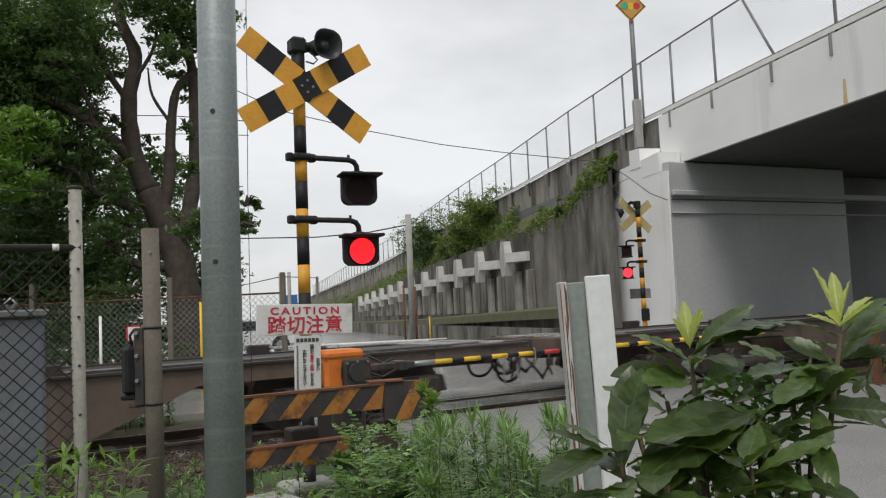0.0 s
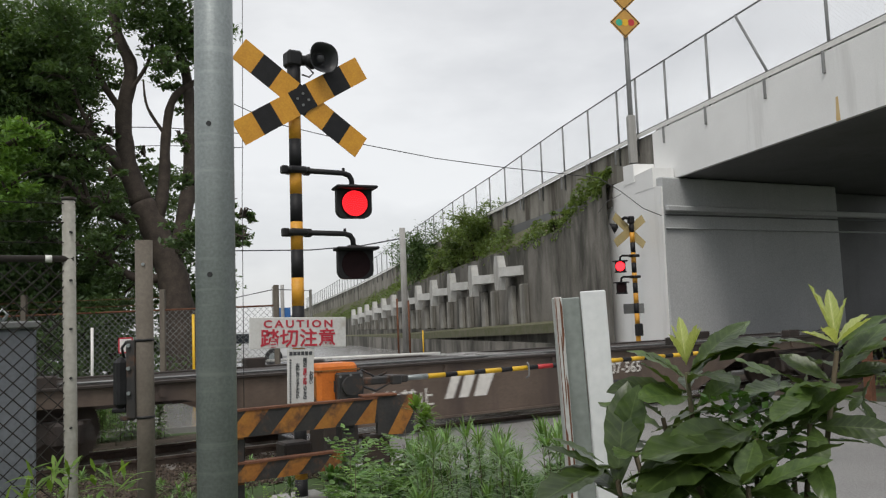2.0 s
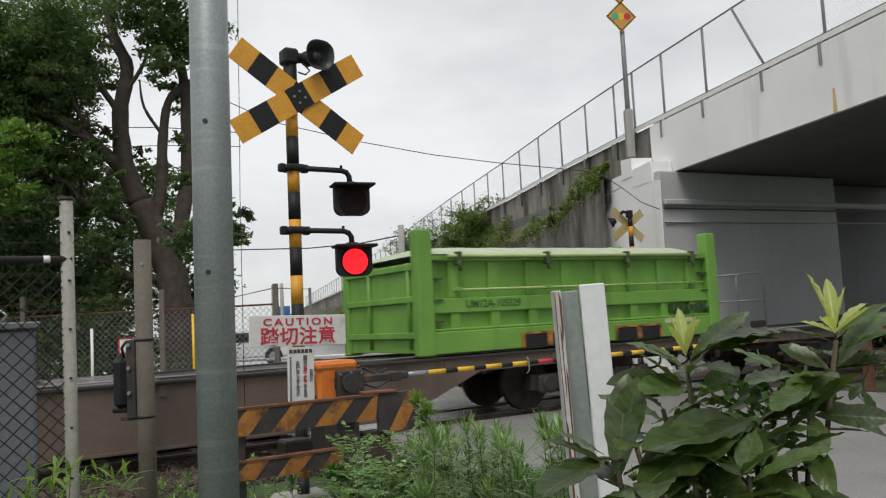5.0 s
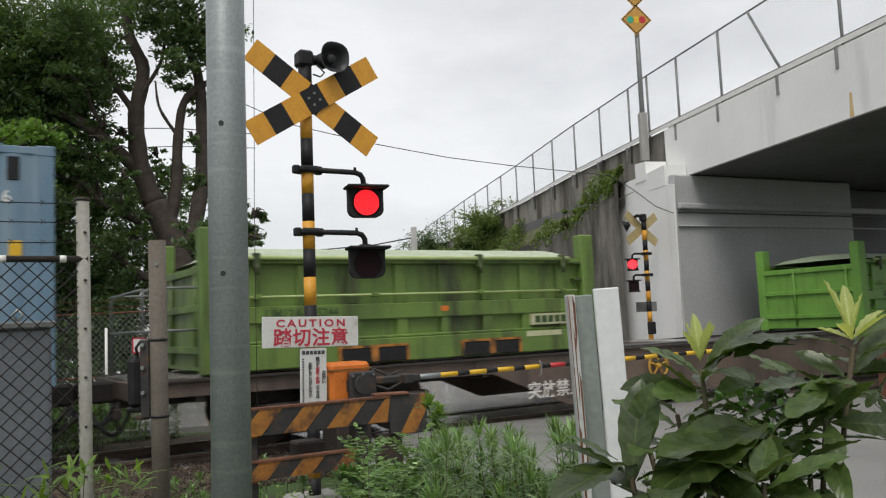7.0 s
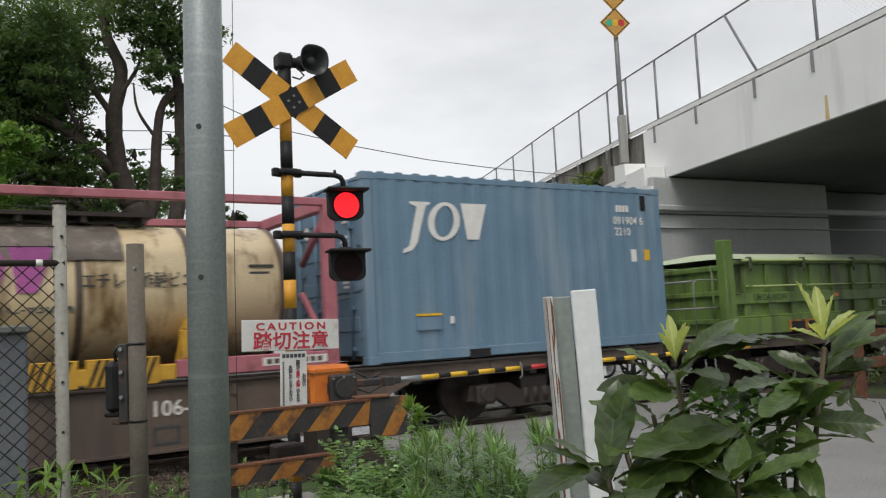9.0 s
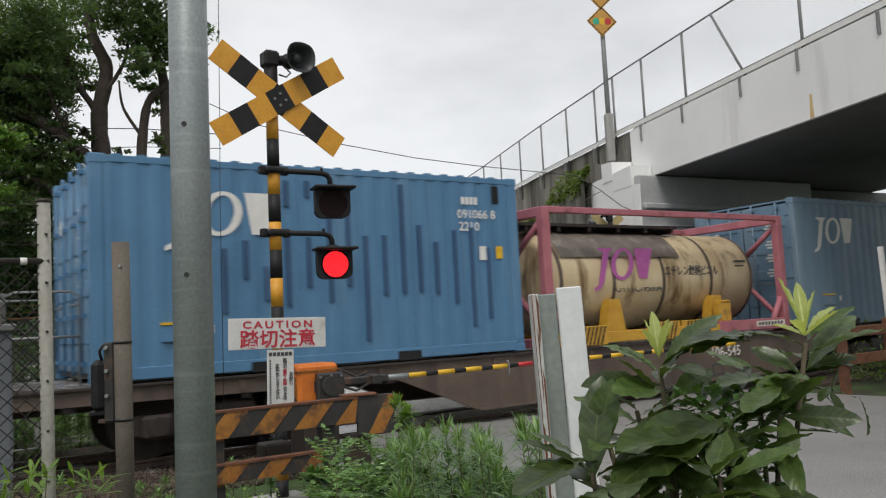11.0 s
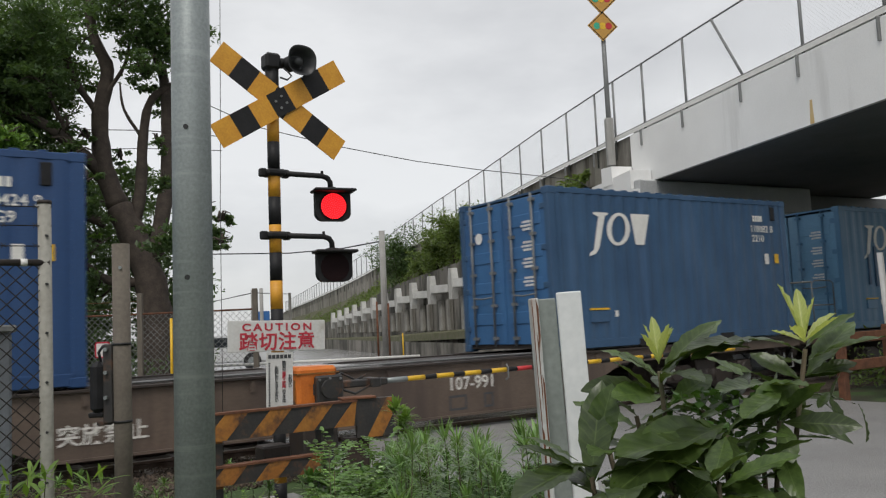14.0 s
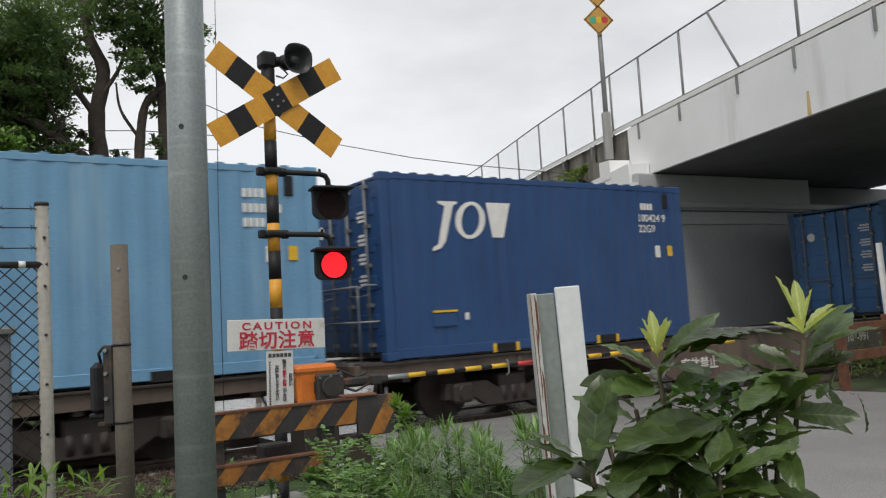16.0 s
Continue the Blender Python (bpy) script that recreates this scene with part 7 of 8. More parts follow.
def loquat():
    rng = random.Random(11)
    g = thing("loquat_bush", "young loquat bush with large glossy dark leaves and pale shoots", "bush", None)
    big = [bush_leaf("leaf_blade", "leaf_bush", 0.14, 0.22, 0.22, 1), bush_leaf("leaf_blade", "leaf_bush", 0.165, 0.36, 0.16, 2), bush_leaf("leaf_blade", "leaf_bush", 0.135, 0.12, 0.3, 3), bush_leaf("leaf_blade", "leaf_bush", 0.15, 0.5, 0.2, 4)]
    young = [bush_leaf("leaf_blade", "leaf_new", 0.085, 0.02, 0.6, 5), bush_leaf("leaf_blade", "leaf_new", 0.095, 0.06, 0.7, 6)]
    root = Vector((0.60, 1.72, -0.11))
    upper_leaves = [((0.496, 1.72, 1.316), (0.653, 1.8, 1.44), -25), ((0.741, 1.78, 1.387), (0.556, 1.7, 1.375), 25), ((0.488, 1.72, 1.322), (0.4, 1.66, 1.376), 10), ((0.503, 1.74, 1.291), (0.325, 1.66, 1.309), -10), ((0.338, 1.66, 1.157), (0.364, 1.62, 1.318), -15), ((0.628, 1.7, 1.202), (0.341, 1.52, 1.195), 18), ((0.622, 1.7, 1.21), (0.425, 1.6, 1.221), -12), ((0.622, 1.68, 1.198), (0.518, 1.52, 1.16), 0), ((0.628, 1.7, 1.209), (0.799, 1.74, 1.292), 12), ((0.814, 1.74, 1.305), (0.96, 1.82, 1.422), -20), ((0.814, 1.74, 1.305), (0.901, 1.7, 1.336), 10), ((0.802, 1.74, 1.3), (0.719, 1.8, 1.354), -15)]
    lower_leaves = [((0.746, 1.72, 1.216), (0.858, 1.62, 1.209), 35), ((0.746, 1.72, 1.216), (0.724, 1.64, 1.153), 10), ((0.308, 1.62, 1.17), (0.15, 1.48, 1.136), 15), ((0.298, 1.62, 1.176), (0.209, 1.66, 1.226), 30), ((0.522, 1.75, 1.26), (0.636, 1.8, 1.32), 10), ((0.62, 1.72, 1.23), (0.71, 1.8, 1.316), -30), ((0.338, 1.66, 1.157), (0.34, 1.72, 1.272), 30), ((0.469, 1.6, 1.161), (0.335, 1.5, 1.105), 0), ((0.563, 1.6, 1.125), (0.634, 1.5, 1.101), 0), ((0.469, 1.6, 1.161), (0.517, 1.48, 1.101), 20), ((0.802, 1.74, 1.294), (0.673, 1.66, 1.262), -20), ((0.749, 1.78, 1.294), (0.6, 1.7, 1.286), 15)]
    broad_leaves = [((0.722, 1.74, 1.387), (0.534, 1.66, 1.386), 22), ((0.505, 1.72, 1.333), (0.619, 1.74, 1.439), -22), ((0.81, 1.72, 1.373), (0.908, 1.7, 1.434), -18), ((0.32, 1.62, 1.121), (0.357, 1.66, 1.325), -12), ((0.602, 1.66, 1.224), (0.33, 1.5, 1.161), 14), ((0.59, 1.62, 1.208), (0.523, 1.52, 1.145), 8), ((0.483, 1.7, 1.279), (0.382, 1.62, 1.367), 18), ((0.487, 1.69, 1.285), (0.374, 1.58, 1.306), -14), ((0.742, 1.7, 1.282), (0.614, 1.6, 1.241), 16), ((0.28, 1.6, 1.154), (0.164, 1.5, 1.148), 10)]
    for rows in (upper_leaves, lower_leaves, broad_leaves):
        long_leaves(g, rows)
    # older leaves in the shaded middle of the bush, and a small creeper growing through it
    fill = random.Random(77)
    for k in range(66):
        a, r = fill.uniform(0, 6.28), fill.random() ** 0.6
        p = Vector((0.59 + 0.17 * r * math.cos(a), 1.78 + fill.uniform(-0.10, 0.14), 1.12 + 0.15 * r * math.sin(a)))
        if k > 50:
            p = Vector((fill.uniform(0.72, 0.92), 1.78 + fill.uniform(-0.06, 0.10), fill.uniform(1.20, 1.34)))
        L = fill.uniform(0.07, 0.13)
        shared("leaf", big[fill.randrange(4)], g, Matrix.Translation(p) @ pose(0, 0, 0, fill.uniform(-60, 60), fill.uniform(-30, 70), fill.uniform(0, 360)) @ Matrix.Diagonal((L, L, L, 1)))
    nr = np.random.RandomState(12)
    c = [(0.62 + 0.11 * nr.uniform(-1, 1), 1.74 + 0.05 * nr.uniform(-1, 1), 1.22 + 0.07 * nr.uniform(-1, 1)) for _ in range(260)] + [(0.60 + 0.15 * nr.uniform(-1, 1), 1.76 + 0.06 * nr.uniform(-1, 1), 1.06 + 0.07 * nr.uniform(-1, 1)) for _ in range(380)]
    v, f = leaf_cloud(nr, c, 0.021, 0.6, 0.8)
    solid("creeper", v.tolist(), f.tolist(), "leaf_clover", "small creeper with round leaves growing through a bush", "creeper", "stuff")
    tips = [(0.497, 1.720, 1.333, 0.150, 1), (0.807, 1.720, 1.364, 0.160, 2), (0.359, 1.620, 1.195, 0.150, 0), (0.469, 1.600, 1.161, 0.150, 0), (0.545, 1.550, 1.135, 0.150, 0), (0.376, 1.500, 1.123, 0.160, 0), (0.465, 1.500, 1.109, 0.160, 0), (0.643, 1.650, 1.144, 0.120, 0), (0.614, 1.680, 1.201, 0.130, 0), (0.601, 1.780, 1.242, 0.140, 0), (0.732, 1.800, 1.282, 0.140, 0), (0.319, 1.600, 1.147, 0.130, 0), (0.458, 1.780, 1.237, 0.130, 0), (0.740, 1.720, 1.219, 0.110, 0), (0.422, 1.500, 1.062, 0.170, 0)]
    for k, (x, y, z, size, kind) in enumerate(tips):
        tip = Vector((x, y, z))
        mid = root.lerp(tip, 0.55) + Vector((rng.uniform(-0.05, 0.05), rng.uniform(-0.05, 0.05), -0.06))
        bm = bmesh.new()
        pipe(bm, [root + Vector((rng.uniform(-0.05, 0.05), 0, 0)), root.lerp(mid, 0.5) + Vector((0, 0, 0.03)), mid, mid.lerp(tip, 0.5) + Vector((0, 0, -0.01)), tip], [0.011, 0.009, 0.007, 0.006, 0.005], 7)
        part("stem", bm, "stem", g)
        n = 6 if not kind else 4
        for i in range(n):
            yaw = i * 137.5 + rng.uniform(-20, 20) + k * 50
            lift = 38 - i * 8 + rng.uniform(-10, 10)
            L = size * rng.uniform(0.9, 1.3)
            m = Matrix.Translation(tip - Vector((0, 0, 0.012 * i))) @ pose(0, 0, 0, 0, -lift, yaw) @ pose(0, 0, 0, rng.uniform(-25, 25), 0, 0) @ Matrix.Diagonal((L, L, L, 1))
            shared("leaf", big[rng.randrange(4)], g, m)
        if kind:
            for i in range(7):
                yaw = i * 75 + rng.uniform(-15, 15)
                lift = (70 if i < 3 else (58 if kind == 1 else 22)) + rng.uniform(-8, 10)
                L = size * (0.68 if kind == 1 else 0.76) * rng.uniform(0.8, 1.1)
                shared("leaf", young[i % 2], g, Matrix.Translation(tip + Vector((0, 0, 0.015))) @ pose(0, 0, 0, 0, -lift, yaw) @ Matrix.Diagonal((L, L, L, 1)))["label"] = "pale yellow-green young leaf"


def long_leaves(g, rows):
    """The largest leaves of the bush, each from its stalk to its tip."""
    big = [bush_leaf("leaf_blade", "leaf_bush", w, d, f, s) for w, d, f, s in ((0.145, 0.12, 0.2, 7), (0.175, 0.18, 0.16, 8), (0.16, 0.08, 0.26, 9))]
    for k, (a, b, roll) in enumerate(rows):
        a, b = Vector(a), Vector(b)
        x = (b - a).normalized()
        up = Vector((0, -0.55, 0.84))
        z = (up - x * up.dot(x)).normalized()
        y = z.cross(x)
        m = Matrix((x, y, z)).transposed().to_4x4()
        L = (b - a).length
        shared("leaf", big[k % 3], g, Matrix.Translation(a) @ m @ pose(0, 0, 0, roll, -5, 0) @ Matrix.Diagonal((L, L, L, 1)))


def weed_patch(name, label, spots, leaf, seed, blade=(0.11, 0.013), whorls=26, per=3, stem_r=0.004, lean=0.12, compound=False, crown=34):
    """Upright weeds: thin stems with narrow leaves all the way up, spreading at the top."""
    rng = np.random.RandomState(seed)
    v, f = [], []
    bm = bmesh.new()

    def add(p, d, L, w):
        s = Vector((-d.y, d.x, 0))
        s = (s if s.length > 1e-4 else Vector((1, 0, 0))).normalized() * w
        up = s.cross(d).normalized()
        k = len(v)
        dr = Vector((0, 0, -L * 0.22))
        v.extend([p, p + d * L * 0.4 + s + up * w * 0.4, p + d * L * 0.4 - s + up * w * 0.4, p + d * L * 0.75 + s * 0.6 + dr * 0.5, p + d * L * 0.75 - s * 0.6 + dr * 0.5, p + d * L + dr])
        f.extend([(k, k + 2, k + 1), (k + 1, k + 2, k + 4, k + 3), (k + 3, k + 4, k + 5)])
    for x, y, h in spots:
        a = rng.uniform(0, 6.28)
        tip = Vector((x + lean * h * math.cos(a) * rng.rand(), y + lean * h * math.sin(a) * rng.rand(), h - 0.11))
        root = Vector((x, y, -0.13))
        pipe(bm, [root, root.lerp(tip, 0.5) + Vector((0.01, 0, 0.0)), tip], [stem_r, stem_r * 0.8, stem_r * 0.4], 5)
        for k in range(whorls):
            t = 0.25 + 0.75 * (k / whorls) ** 0.8
            p = root.lerp(tip, t)
            for j in range(per):
                b = rng.uniform(0, 6.28)
                el = (0.05 + 0.65 * t ** 4) + rng.normal(0, 0.28)
                d = Vector((math.cos(b) * math.cos(el), math.sin(b) * math.cos(el), math.sin(el)))
                L = blade[0] * rng.uniform(0.7, 1.25) * (1.1 - 0.35 * t)
                if compound:
                    for q in range(5):
                        o = p + d * L * 0.3 * (q + 1)
                        for sd in (-1, 1):
                            side = Vector((-d.y, d.x, 0.1)).normalized() * sd
                            add(o, (d * 0.6 + side).normalized(), L * 0.5 * (1 - q * 0.13), blade[1])
                    add(p + d * L * 1.6, d, L * 0.45, blade[1])
                else:
                    add(p, d, L, blade[1] * rng.uniform(0.8, 1.2))
        if not compound:
            for j in range(crown):
                b, el = rng.uniform(0, 6.28), rng.uniform(-0.2, 1.4)
                add(tip + Vector((0, 0, -0.05 * rng.rand())), Vector((math.cos(b) * math.cos(el), math.sin(b) * math.cos(el), math.sin(el))), blade[0] * rng.uniform(0.8, 1.15), blade[1] * 0.8)
    w = thing(name, label, "weeds", None, "", "stuff")
    part("stems", bm, "stem", w)
    solid("leaves", v, f, leaf, parent=w)


def plants():
    # the big tree beyond the track
    trunk_limbs = [
        ([(-6.13, 20.00, 0.37), (-6.18, 20.00, 1.58), (-6.34, 20.00, 2.81), (-6.70, 20.00, 3.85), (-7.06, 20.00, 4.63)], 0.42, 0.30),
        ([(-7.06, 20.00, 4.63), (-7.40, 20.00, 5.61), (-7.56, 20.20, 6.92), (-7.44, 20.40, 8.12), (-7.81, 20.50, 9.04), (-8.04, 20.60, 10.55)], 0.26, 0.10),
        ([(-7.35, 20.00, 5.33), (-7.94, 19.80, 6.01), (-8.79, 19.60, 6.70), (-9.64, 19.40, 6.96), (-10.99, 19.20, 7.24)], 0.17, 0.07),
        ([(-6.76, 20.00, 3.92), (-6.60, 20.20, 5.05), (-6.59, 20.40, 6.36), (-6.39, 20.50, 7.38), (-5.64, 20.60, 7.87)], 0.17, 0.07),
        ([(-6.23, 20.00, 3.35), (-6.00, 20.30, 5.18), (-6.02, 20.50, 6.78), (-6.22, 20.80, 8.18), (-6.76, 21.00, 9.46), (-6.88, 21.00, 10.67)], 0.2, 0.07),
        ([(-7.37, 20.00, 4.23), (-8.24, 19.80, 4.65), (-8.68, 19.60, 5.19), (-9.30, 19.50, 5.34)], 0.12, 0.04),
        ([(-6.29, 20.00, 2.81), (-7.15, 19.70, 2.83), (-7.74, 19.50, 3.25), (-8.65, 19.20, 3.73), (-10.12, 19.00, 3.72)], 0.13, 0.05),
    ]
    side_limbs = [
        ([(-7.56, 20.20, 6.92), (-8.13, 20.00, 7.89), (-8.32, 20.00, 8.89), (-8.65, 20.00, 10.04)], 0.09, 0.04),
        ([(-7.49, 20.20, 7.35), (-6.98, 20.30, 8.21), (-6.82, 20.30, 9.06)], 0.06, 0.03),
        ([(-7.94, 19.80, 6.01), (-8.38, 19.60, 6.95), (-8.60, 19.50, 7.76), (-8.95, 19.40, 8.57)], 0.06, 0.025),
        ([(-8.79, 19.60, 6.70), (-9.09, 19.40, 7.48), (-9.53, 19.20, 7.98)], 0.05, 0.02),
        ([(-8.24, 19.80, 4.65), (-8.54, 19.60, 5.73), (-9.11, 19.40, 6.05), (-9.81, 19.20, 6.18)], 0.06, 0.025),
        ([(-8.68, 19.60, 5.19), (-9.00, 19.40, 4.63), (-9.56, 19.20, 4.50)], 0.05, 0.02),
        ([(-6.59, 20.40, 6.36), (-6.97, 20.20, 7.04), (-7.07, 20.20, 7.75)], 0.05, 0.02),
        ([(-6.02, 20.50, 6.78), (-5.60, 20.60, 7.80), (-5.46, 20.70, 8.70)], 0.06, 0.025),
    ]
    top_clumps = [(-9.94, 19.77, 8.88, 1.54, 1.31, 1), (-8.11, 18.29, 8.47, 0.99, 0.84, 0.8), (-9.88, 20.18, 7.74, 1.44, 1.22, 1), (-5.97, 20.05, 8.86, 1.02, 0.87, 1), (-6.09, 18.86, 7.64, 0.51, 0.43, 0.8), (-6.45, 21.03, 7.52, 0.43, 0.36, 0.7), (-8.31, 21.27, 10.24, 1.01, 0.86, 0.6), (-8.04, 19.98, 8.58, 0.47, 0.4, 0.6), (-6.24, 19.46, 9.85, 1.05, 0.9, 0.8), (-5.38, 19.88, 8.42, 0.61, 0.52, 0.9), (-11.73, 20.5, 8.94, 1.53, 1.3, 1), (-9.09, 20.29, 7.59, 0.62, 0.53, 0.6), (-8.85, 20.72, 8.43, 0.91, 0.78, 1), (-7.12, 20, 9.61, 0.81, 0.69, 0.8)]
    high_clumps = [(-8.18, 21.4, 8.01, 0.32, 0.27, 0.6), (-6.66, 20.24, 8.82, 0.55, 0.47, 0.8), (-10.21, 19.74, 7.63, 1.34, 1.14, 1), (-9.12, 19.77, 8.28, 1.21, 1.02, 1), (-9.25, 21.63, 7.82, 0.59, 0.5, 0.9)]
    middle_clumps = [(-10.24, 19.77, 6.18, 1.21, 1.02, 1), (-8.99, 19.71, 5.91, 0.8, 0.68, 0.8), (-8.78, 20.43, 4.7, 0.76, 0.65, 0.9), (-5.52, 18.66, 4.88, 0.35, 0.3, 0.6), (-7.12, 20.35, 5.88, 0.25, 0.21, 0.5), (-7.21, 18.59, 5.08, 0.28, 0.24, 0.6), (-7.87, 18.99, 6.37, 0.33, 0.28, 0.5), (-4.95, 18.93, 7.27, 0.38, 0.33, 0.7), (-11.42, 19.94, 6.76, 1.49, 1.26, 1), (-11.48, 20.02, 4.98, 1.49, 1.27, 1), (-5.72, 18.78, 5.82, 0.28, 0.24, 0.5), (-10.17, 21.67, 7.27, 0.88, 0.75, 0.9), (-8.2, 19.43, 5.54, 0.55, 0.47, 0.8), (-10.29, 21, 6.96, 1, 0.85, 1.2), (-8.89, 20.13, 6.83, 0.68, 0.58, 1), (-9.48, 20.16, 5.74, 0.82, 0.7, 1.1), (-7.54, 18.5, 5.72, 0.4, 0.34, 0.7), (-9.83, 19.52, 7.13, 0.93, 0.79, 1.2), (-8.91, 21.26, 5.48, 0.65, 0.55, 0.9), (-7.68, 19.66, 6.31, 0.29, 0.25, 0.5), (-8.2, 18.3, 7.25, 0.62, 0.53, 0.9)]
    low_clumps = [(-9.53, 19.39, 4.59, 1.18, 1, 1), (-9.83, 18.94, 3.44, 1.28, 1.09, 1), (-8.96, 19.28, 3.03, 1.18, 1, 1), (-7.8, 19.16, 3.16, 0.78, 0.66, 0.8), (-7.92, 20.44, 2.35, 0.97, 0.82, 0.8), (-9.91, 20.11, 1.96, 1.23, 1.04, 1), (-8.07, 18.68, 1.56, 1.01, 0.86, 1), (-5.16, 21.25, 4.01, 0.43, 0.37, 1.5), (-4.29, 18.49, 4, 0.25, 0.21, 1.3), (-5.02, 20.02, 4.5, 0.3, 0.25, 1.2), (-4.29, 18.43, 3.45, 0.27, 0.23, 1.4), (-5.27, 19.74, 3.42, 0.45, 0.39, 1.2), (-5.45, 18.55, 3.58, 0.57, 0.48, 0.9), (-7.45, 19.01, 4.5, 0.49, 0.42, 0.8), (-11.24, 19.59, 2.89, 1.46, 1.24, 1), (-7.22, 21.06, 2.77, 0.57, 0.49, 0.5)]
    tree("camphor_tree", "tall old camphor tree with dark spreading limbs beyond the track", trunk_limbs + side_limbs, top_clumps + high_clumps + middle_clumps + low_clumps, "leaf_tree", 5, 0.14, 3000)
    tree("shade_tree", "dense dark green tree behind the fence", [([(-11.5, 24, -0.2), (-11.3, 24, 2.5), (-11.8, 24, 5.5)], 0.25, 0.12), ([(-15.5, 25, -0.2), (-15.2, 25, 3), (-15, 25, 6)], 0.25, 0.12), ([(-9.6, 24.5, -0.2), (-9.5, 24.5, 2.0), (-9.6, 24.5, 3.6)], 0.16, 0.08)],
         [(-15.5 + 1.45 * (i % 6) + 0.4 * math.sin(i * 3), 25 + 1.6 * math.cos(i * 2.3), 1.2 + 1.45 * (i // 6), 1.5, 1.2, 0.55) for i in range(26)], "leaf_tree", 8, 0.2, 1500)
    tree("young_tree", "bright young tree leaning over the fence", [([(-10.2, 17.0, -0.2), (-10.0, 17.0, 2.2), (-9.7, 17, 4.2)], 0.09, 0.04)],
         [(-8.80, 17.00, 5.46, 0.81, 0.64, 0.9), (-8.33, 17.00, 5.74, 0.46, 0.37, 0.9), (-8.87, 17.00, 4.52, 0.69, 0.55, 0.9), (-9.39, 17.00, 5.25, 0.92, 0.74, 0.9), (-8.72, 22.00, 3.78, 0.45, 0.36, 0.9), (-8.34, 22.00, 4.06, 0.30, 0.24, 0.9)], "leaf_bright", 9, 0.14, 2600)
    # creepers and shrubs on the ramp
    rng = np.random.RandomState(21)
    low = [(20.72, 5.05), (21.6, 4.95), (24.2, 4.2), (28, 4.1), (34, 4.0), (47, 3.75), (58, 2.9), (72, 2.2), (95, 1.8), (125, 1.5)]
    xs, zs = [a for a, _ in low], [b for _, b in low]
    c = []
    for i in range(15000):
        s = 21.0 + 75 * rng.rand() ** 1.9
        zl = np.interp(s, xs, zs)
        bump = 0.35 + 0.3 * math.sin(s * 1.7) + 0.2 * math.sin(s * 0.61 + 1)
        if bump < 0.12 and rng.rand() < 0.75:
            continue
        if s < 31 and rng.rand() < 0.45:
            continue
        d = 10.92 - 0.95 * rng.rand() ** 1.4 if s > 31 else 10.32 - 0.36 * rng.rand()
        z = zl + (d - 9.95) * 0.9 + rng.rand() * max(0.1, bump) - (0.35 * rng.rand() if d < 10.2 else 0)
        c.append(wa(s, d, z))
    v, f = leaf_cloud(rng, c, 0.17)
    solid("creeper", v.tolist(), f.tolist(), "leaf_ivy", "tangled green creepers along the top of the retaining wall", "creeper", "stuff")
    for s, d, z, r, mt in ((45.0, 10.2, 5.2, 1.75, "leaf_tree"), (34.6, 10.4, 5.3, 1.3, "leaf_ivy"), (37.3, 10.4, 4.9, 1.25, "leaf_ivy"), (24.9, 10.35, 4.55, 0.45, "leaf_ivy"), (40.6, 10.4, 4.6, 0.8, "leaf_ivy")):
        sh = thing("shrub", "leafy green shrub growing on the ramp above the wall", "shrub", None, "shrubs on the ramp")
        p = wa(s, d, z)
        cc = [blob(rng, (p.x + 0.4 * r * math.sin(k * 2.1), p.y + 0.4 * r * math.cos(k * 2.1), p.z + 0.35 * r * math.sin(k * 1.3)), (r * 0.7, r * 0.7, r * 0.75), int(700 * r * r)) for k in range(5)]
        v, f = leaf_cloud(rng, np.concatenate(cc), 0.15)
        solid("foliage", v.tolist(), f.tolist(), mt, parent=sh)
        bm = bmesh.new()
        for k in range(5):
            pipe(bm, [(p.x, p.y, p.z - r * 1.3), (p.x + 0.1 * (k - 2), p.y, p.z - 0.3 * r), (p.x + 0.3 * (k - 2) * r, p.y + 0.1, p.z + 0.6 * r)], [0.04, 0.03, 0.01], 5)
        part("stem", bm, "bark", sh)
    # undergrowth below the trees
    c = [(rng.uniform(-17, -5.7), rng.uniform(18.6, 21), 0.0 + 1.0 * rng.rand() ** 1.6) for _ in range(9000)]
    v, f = leaf_cloud(rng, c, 0.14)
    solid("undergrowth", v.tolist(), f.tolist(), "leaf_tree", "dark green undergrowth along the far fence", "undergrowth", "stuff")
    sh = [(8.7 + 0.5 * rng.normal(), 15.3 + 0.4 * rng.normal(), 0.35 * abs(rng.normal())) for _ in range(900)]
    v, f = leaf_cloud(rng, sh, 0.1)
    solid("roadside_weeds", v.tolist(), f.tolist(), "leaf_ivy", "low green weeds at the foot of the bridge", "weeds", "stuff")
    bm = bmesh.new()
    rod(bm, (8.55, 15.0, -0.15), (8.5, 15.0, 2.4), 0.055, n=10)
    tagged(part("marker_stake", bm, "pale_mark"), "white painted marker post beside the road", "post")
    # weeds in front
    r2 = random.Random(4)
    spots = []
    for i in range(64):
        y = r2.uniform(3.7, 5.6)
        x = y * r2.uniform(-0.045, 0.15)
        spots.append((x, y, 0.115 + 1.56 - 1.47 * r2.uniform(0.125, 0.21) * y * 0.83))
    spots = [(x, y, max(0.45, min(1.02, h))) for x, y, h in spots]
    weed_patch("willow_weeds", "tall willowy green weeds beside the crossing", spots, "leaf_weed", 31, (0.15, 0.0058), 20, 4)
    low_spots = [(y * r2.uniform(-0.13, 0.15), y, r2.uniform(0.22, 0.62)) for y in [r2.uniform(3.9, 6.0) for _ in range(150)]]
    weed_patch("low_weeds", "low dark green weeds filling the verge below taller stems", low_spots, "leaf_clover", 38, (0.11, 0.02), 9, 3)
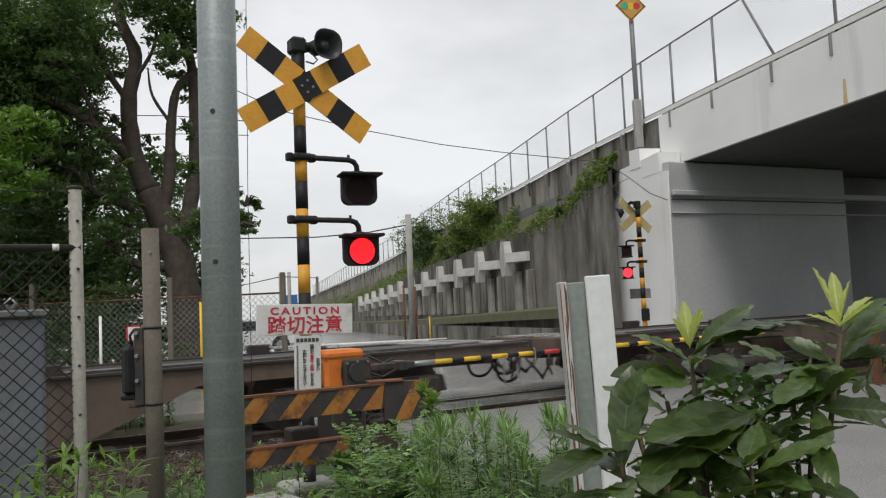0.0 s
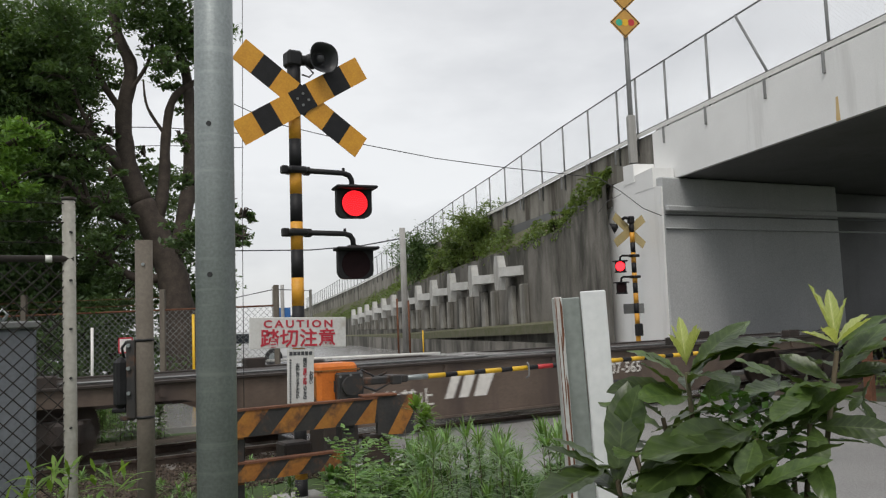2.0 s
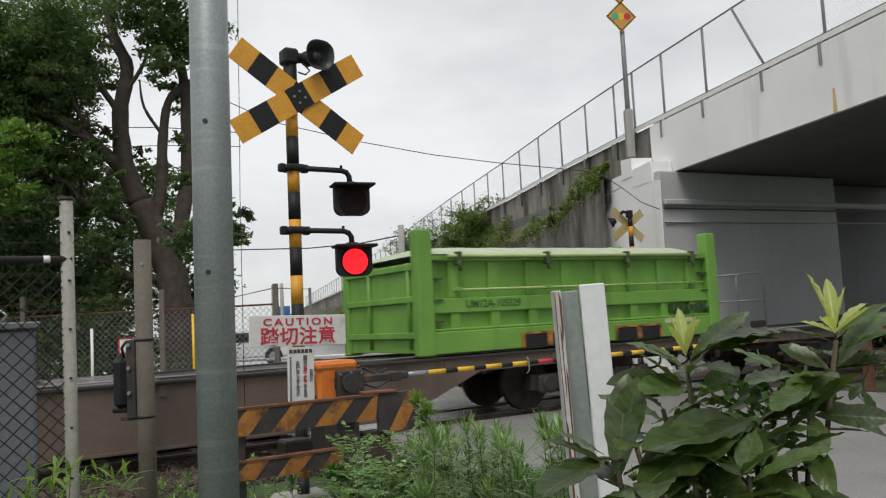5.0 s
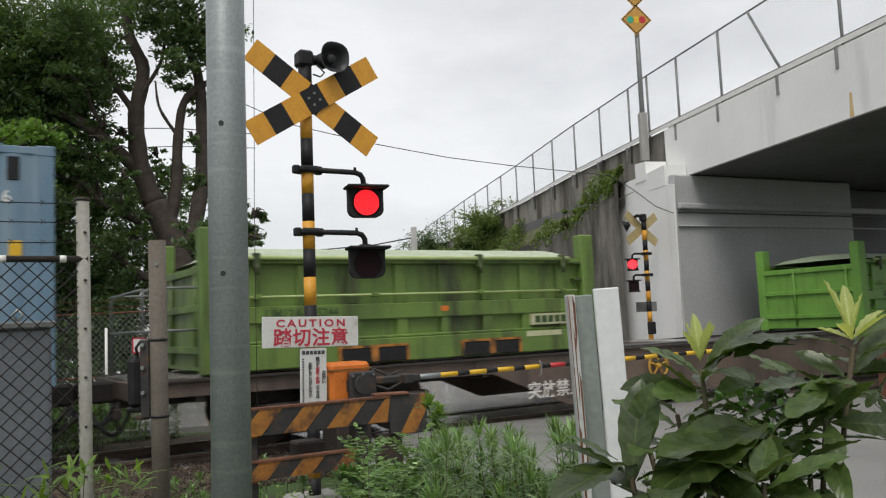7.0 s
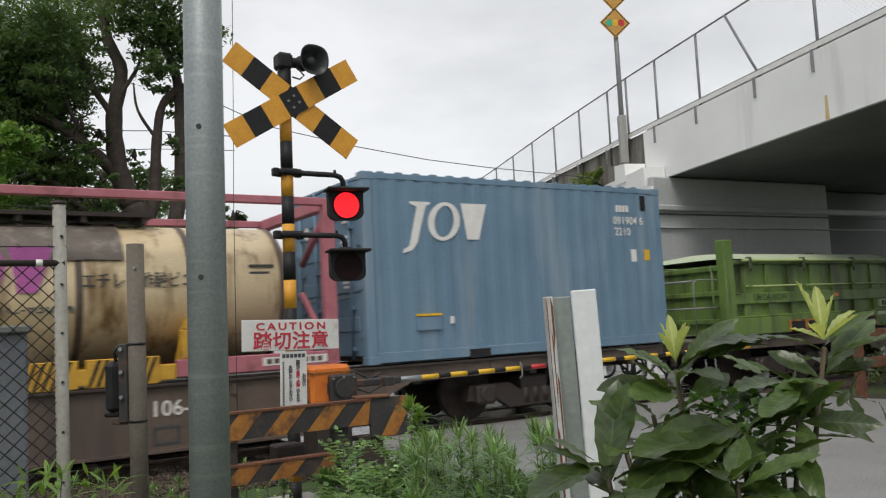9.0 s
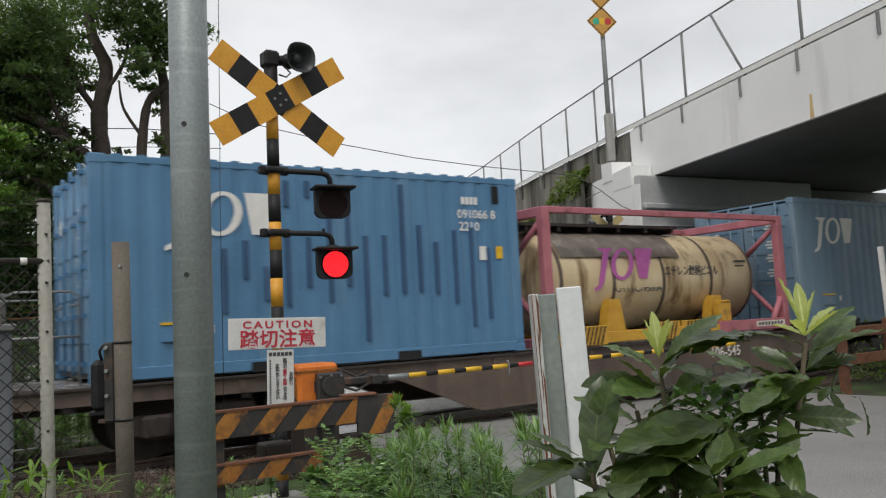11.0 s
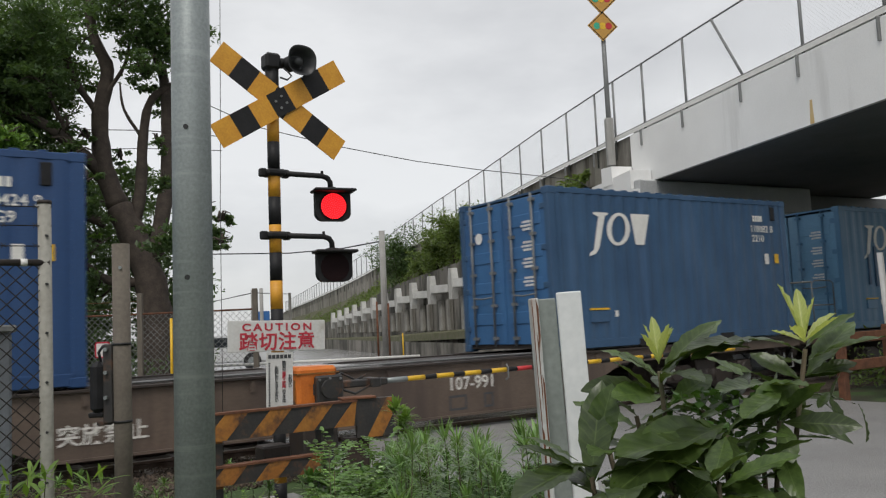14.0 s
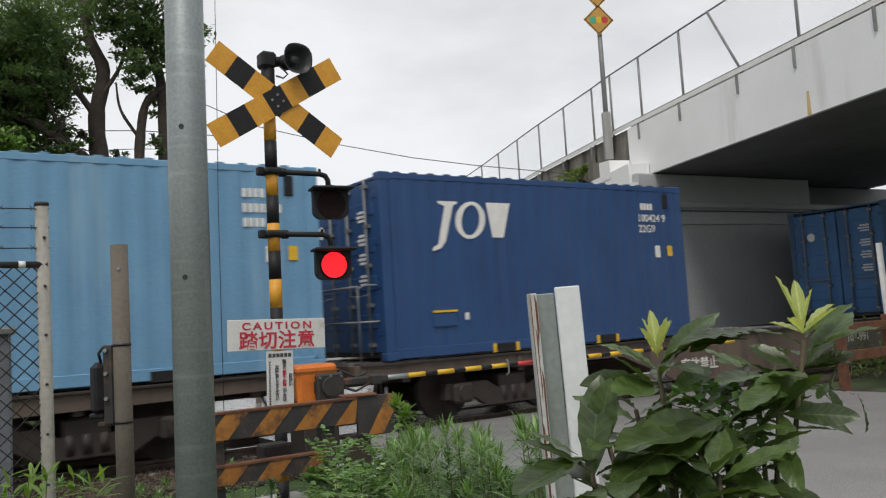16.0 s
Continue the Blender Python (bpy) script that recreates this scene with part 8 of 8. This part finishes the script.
    spots = [(y * r2.uniform(-0.21, -0.10), y, r2.uniform(0.28, 0.6)) for y in [r2.uniform(4.2, 5.3) for _ in range(46)]]
    weed_patch("fern_weeds", "yellow-green feathery weeds at the foot of the guard rail", spots, "leaf_fern", 32, (0.10, 0.011), 9, 2, compound=True)
    spots = [(y * r2.uniform(-0.115, -0.03), y, r2.uniform(0.5, 0.92)) for y in [r2.uniform(4.3, 5.6) for _ in range(30)]]
    weed_patch("broad_weeds", "broad-leaved green weeds mixed with brown stems", spots, "leaf_weed", 33, (0.13, 0.021), 9, 2, compound=True)
    spots = [(-0.15 + 0.04 * k, 5.2, 1.08 - 0.05 * k) for k in range(3)]
    weed_patch("tall_shoot", "single tall leafy shoot in front of the barrier", spots, "leaf_fern", 36, (0.10, 0.018), 6, 2)
    spots = [(y * r2.uniform(-0.56, -0.385), y, r2.uniform(0.75, 1.2)) for y in [r2.uniform(2.65, 3.15) for _ in range(17)]]
    weed_patch("fence_weeds", "bright green leafy weeds along the chain-link fence", spots, "leaf_fern", 34, (0.11, 0.0115), 12, 2, crown=6)
    spots = [(p.x, p.y, r2.uniform(0.15, 0.45)) for p in [tr(r2.uniform(-3, 4.4), r2.uniform(4.2, 8.4)) for _ in range(170)]]
    weed_patch("verge_weeds", "short weeds and grass on the verge of the track", spots, "leaf_weed", 35, (0.10, 0.008), 10, 3)
    spots = [(p.x, p.y, r2.uniform(0.3, 0.72)) for p in [tr(r2.uniform(-9, 3.2), r2.uniform(12.6, 16.2)) for _ in range(900)]]
    weed_patch("far_verge_weeds", "green weeds along the far side of the track", spots, "leaf_weed", 37, (0.16, 0.014), 10, 4)
    loquat()


# ---- what moves ----
def motions():
    times = [0.0, 0.1, 0.3] + [0.5 * k for k in range(1, 32)] + [15.7, 15.9, 16.0]
    # the train does not run quite evenly: seconds, metres ahead of its mean run
    ahead_t = (0, 4, 6.5, 7.5, 8, 8.5, 9, 10, 11.5, 13, 14, 14.5, 16)
    ahead_m = (0, 0.02, 0.08, 0.15, 0.12, 0.05, -0.04, -0.03, 0, 0, -0.03, 0, 0.04)
    for ob, U, z in RIDERS:
        walk(ob, [(t, tpose(U + V * t + float(np.interp(t, ahead_t, ahead_m)), TC, z)) for t in times])
    turns = V / 0.43
    steps = [k / 10.0 for k in range(0, 161)]
    for ob in WHEELS:
        p = ob.matrix_basis.translation.copy()
        walk(ob, [(t, Matrix.Translation(p) @ Matrix.Rotation(turns * t, 4, "Y")) for t in steps])
    for ob, m, upper in LEDS:
        rows, last = [], None
        for k in range(-3, 25):
            on = (k % 2 == 0) == upper
            a, b = max(0.0, 1.5 + BLINK * k), min(16.0, 1.5 + BLINK * (k + 1))
            if b - a < 0.1:
                continue
            q = m if on else m @ Matrix.Translation((0, 0.03, 0))
            rows.append((a if a == 0 else a + 0.034, q))
            rows.append((b, q))
        walk(ob, rows)


ground()
overpass()
near_signal()
far_signal()
barrier()
guard_frame()
near_posts()
far_side()
plants()
train()
motions()
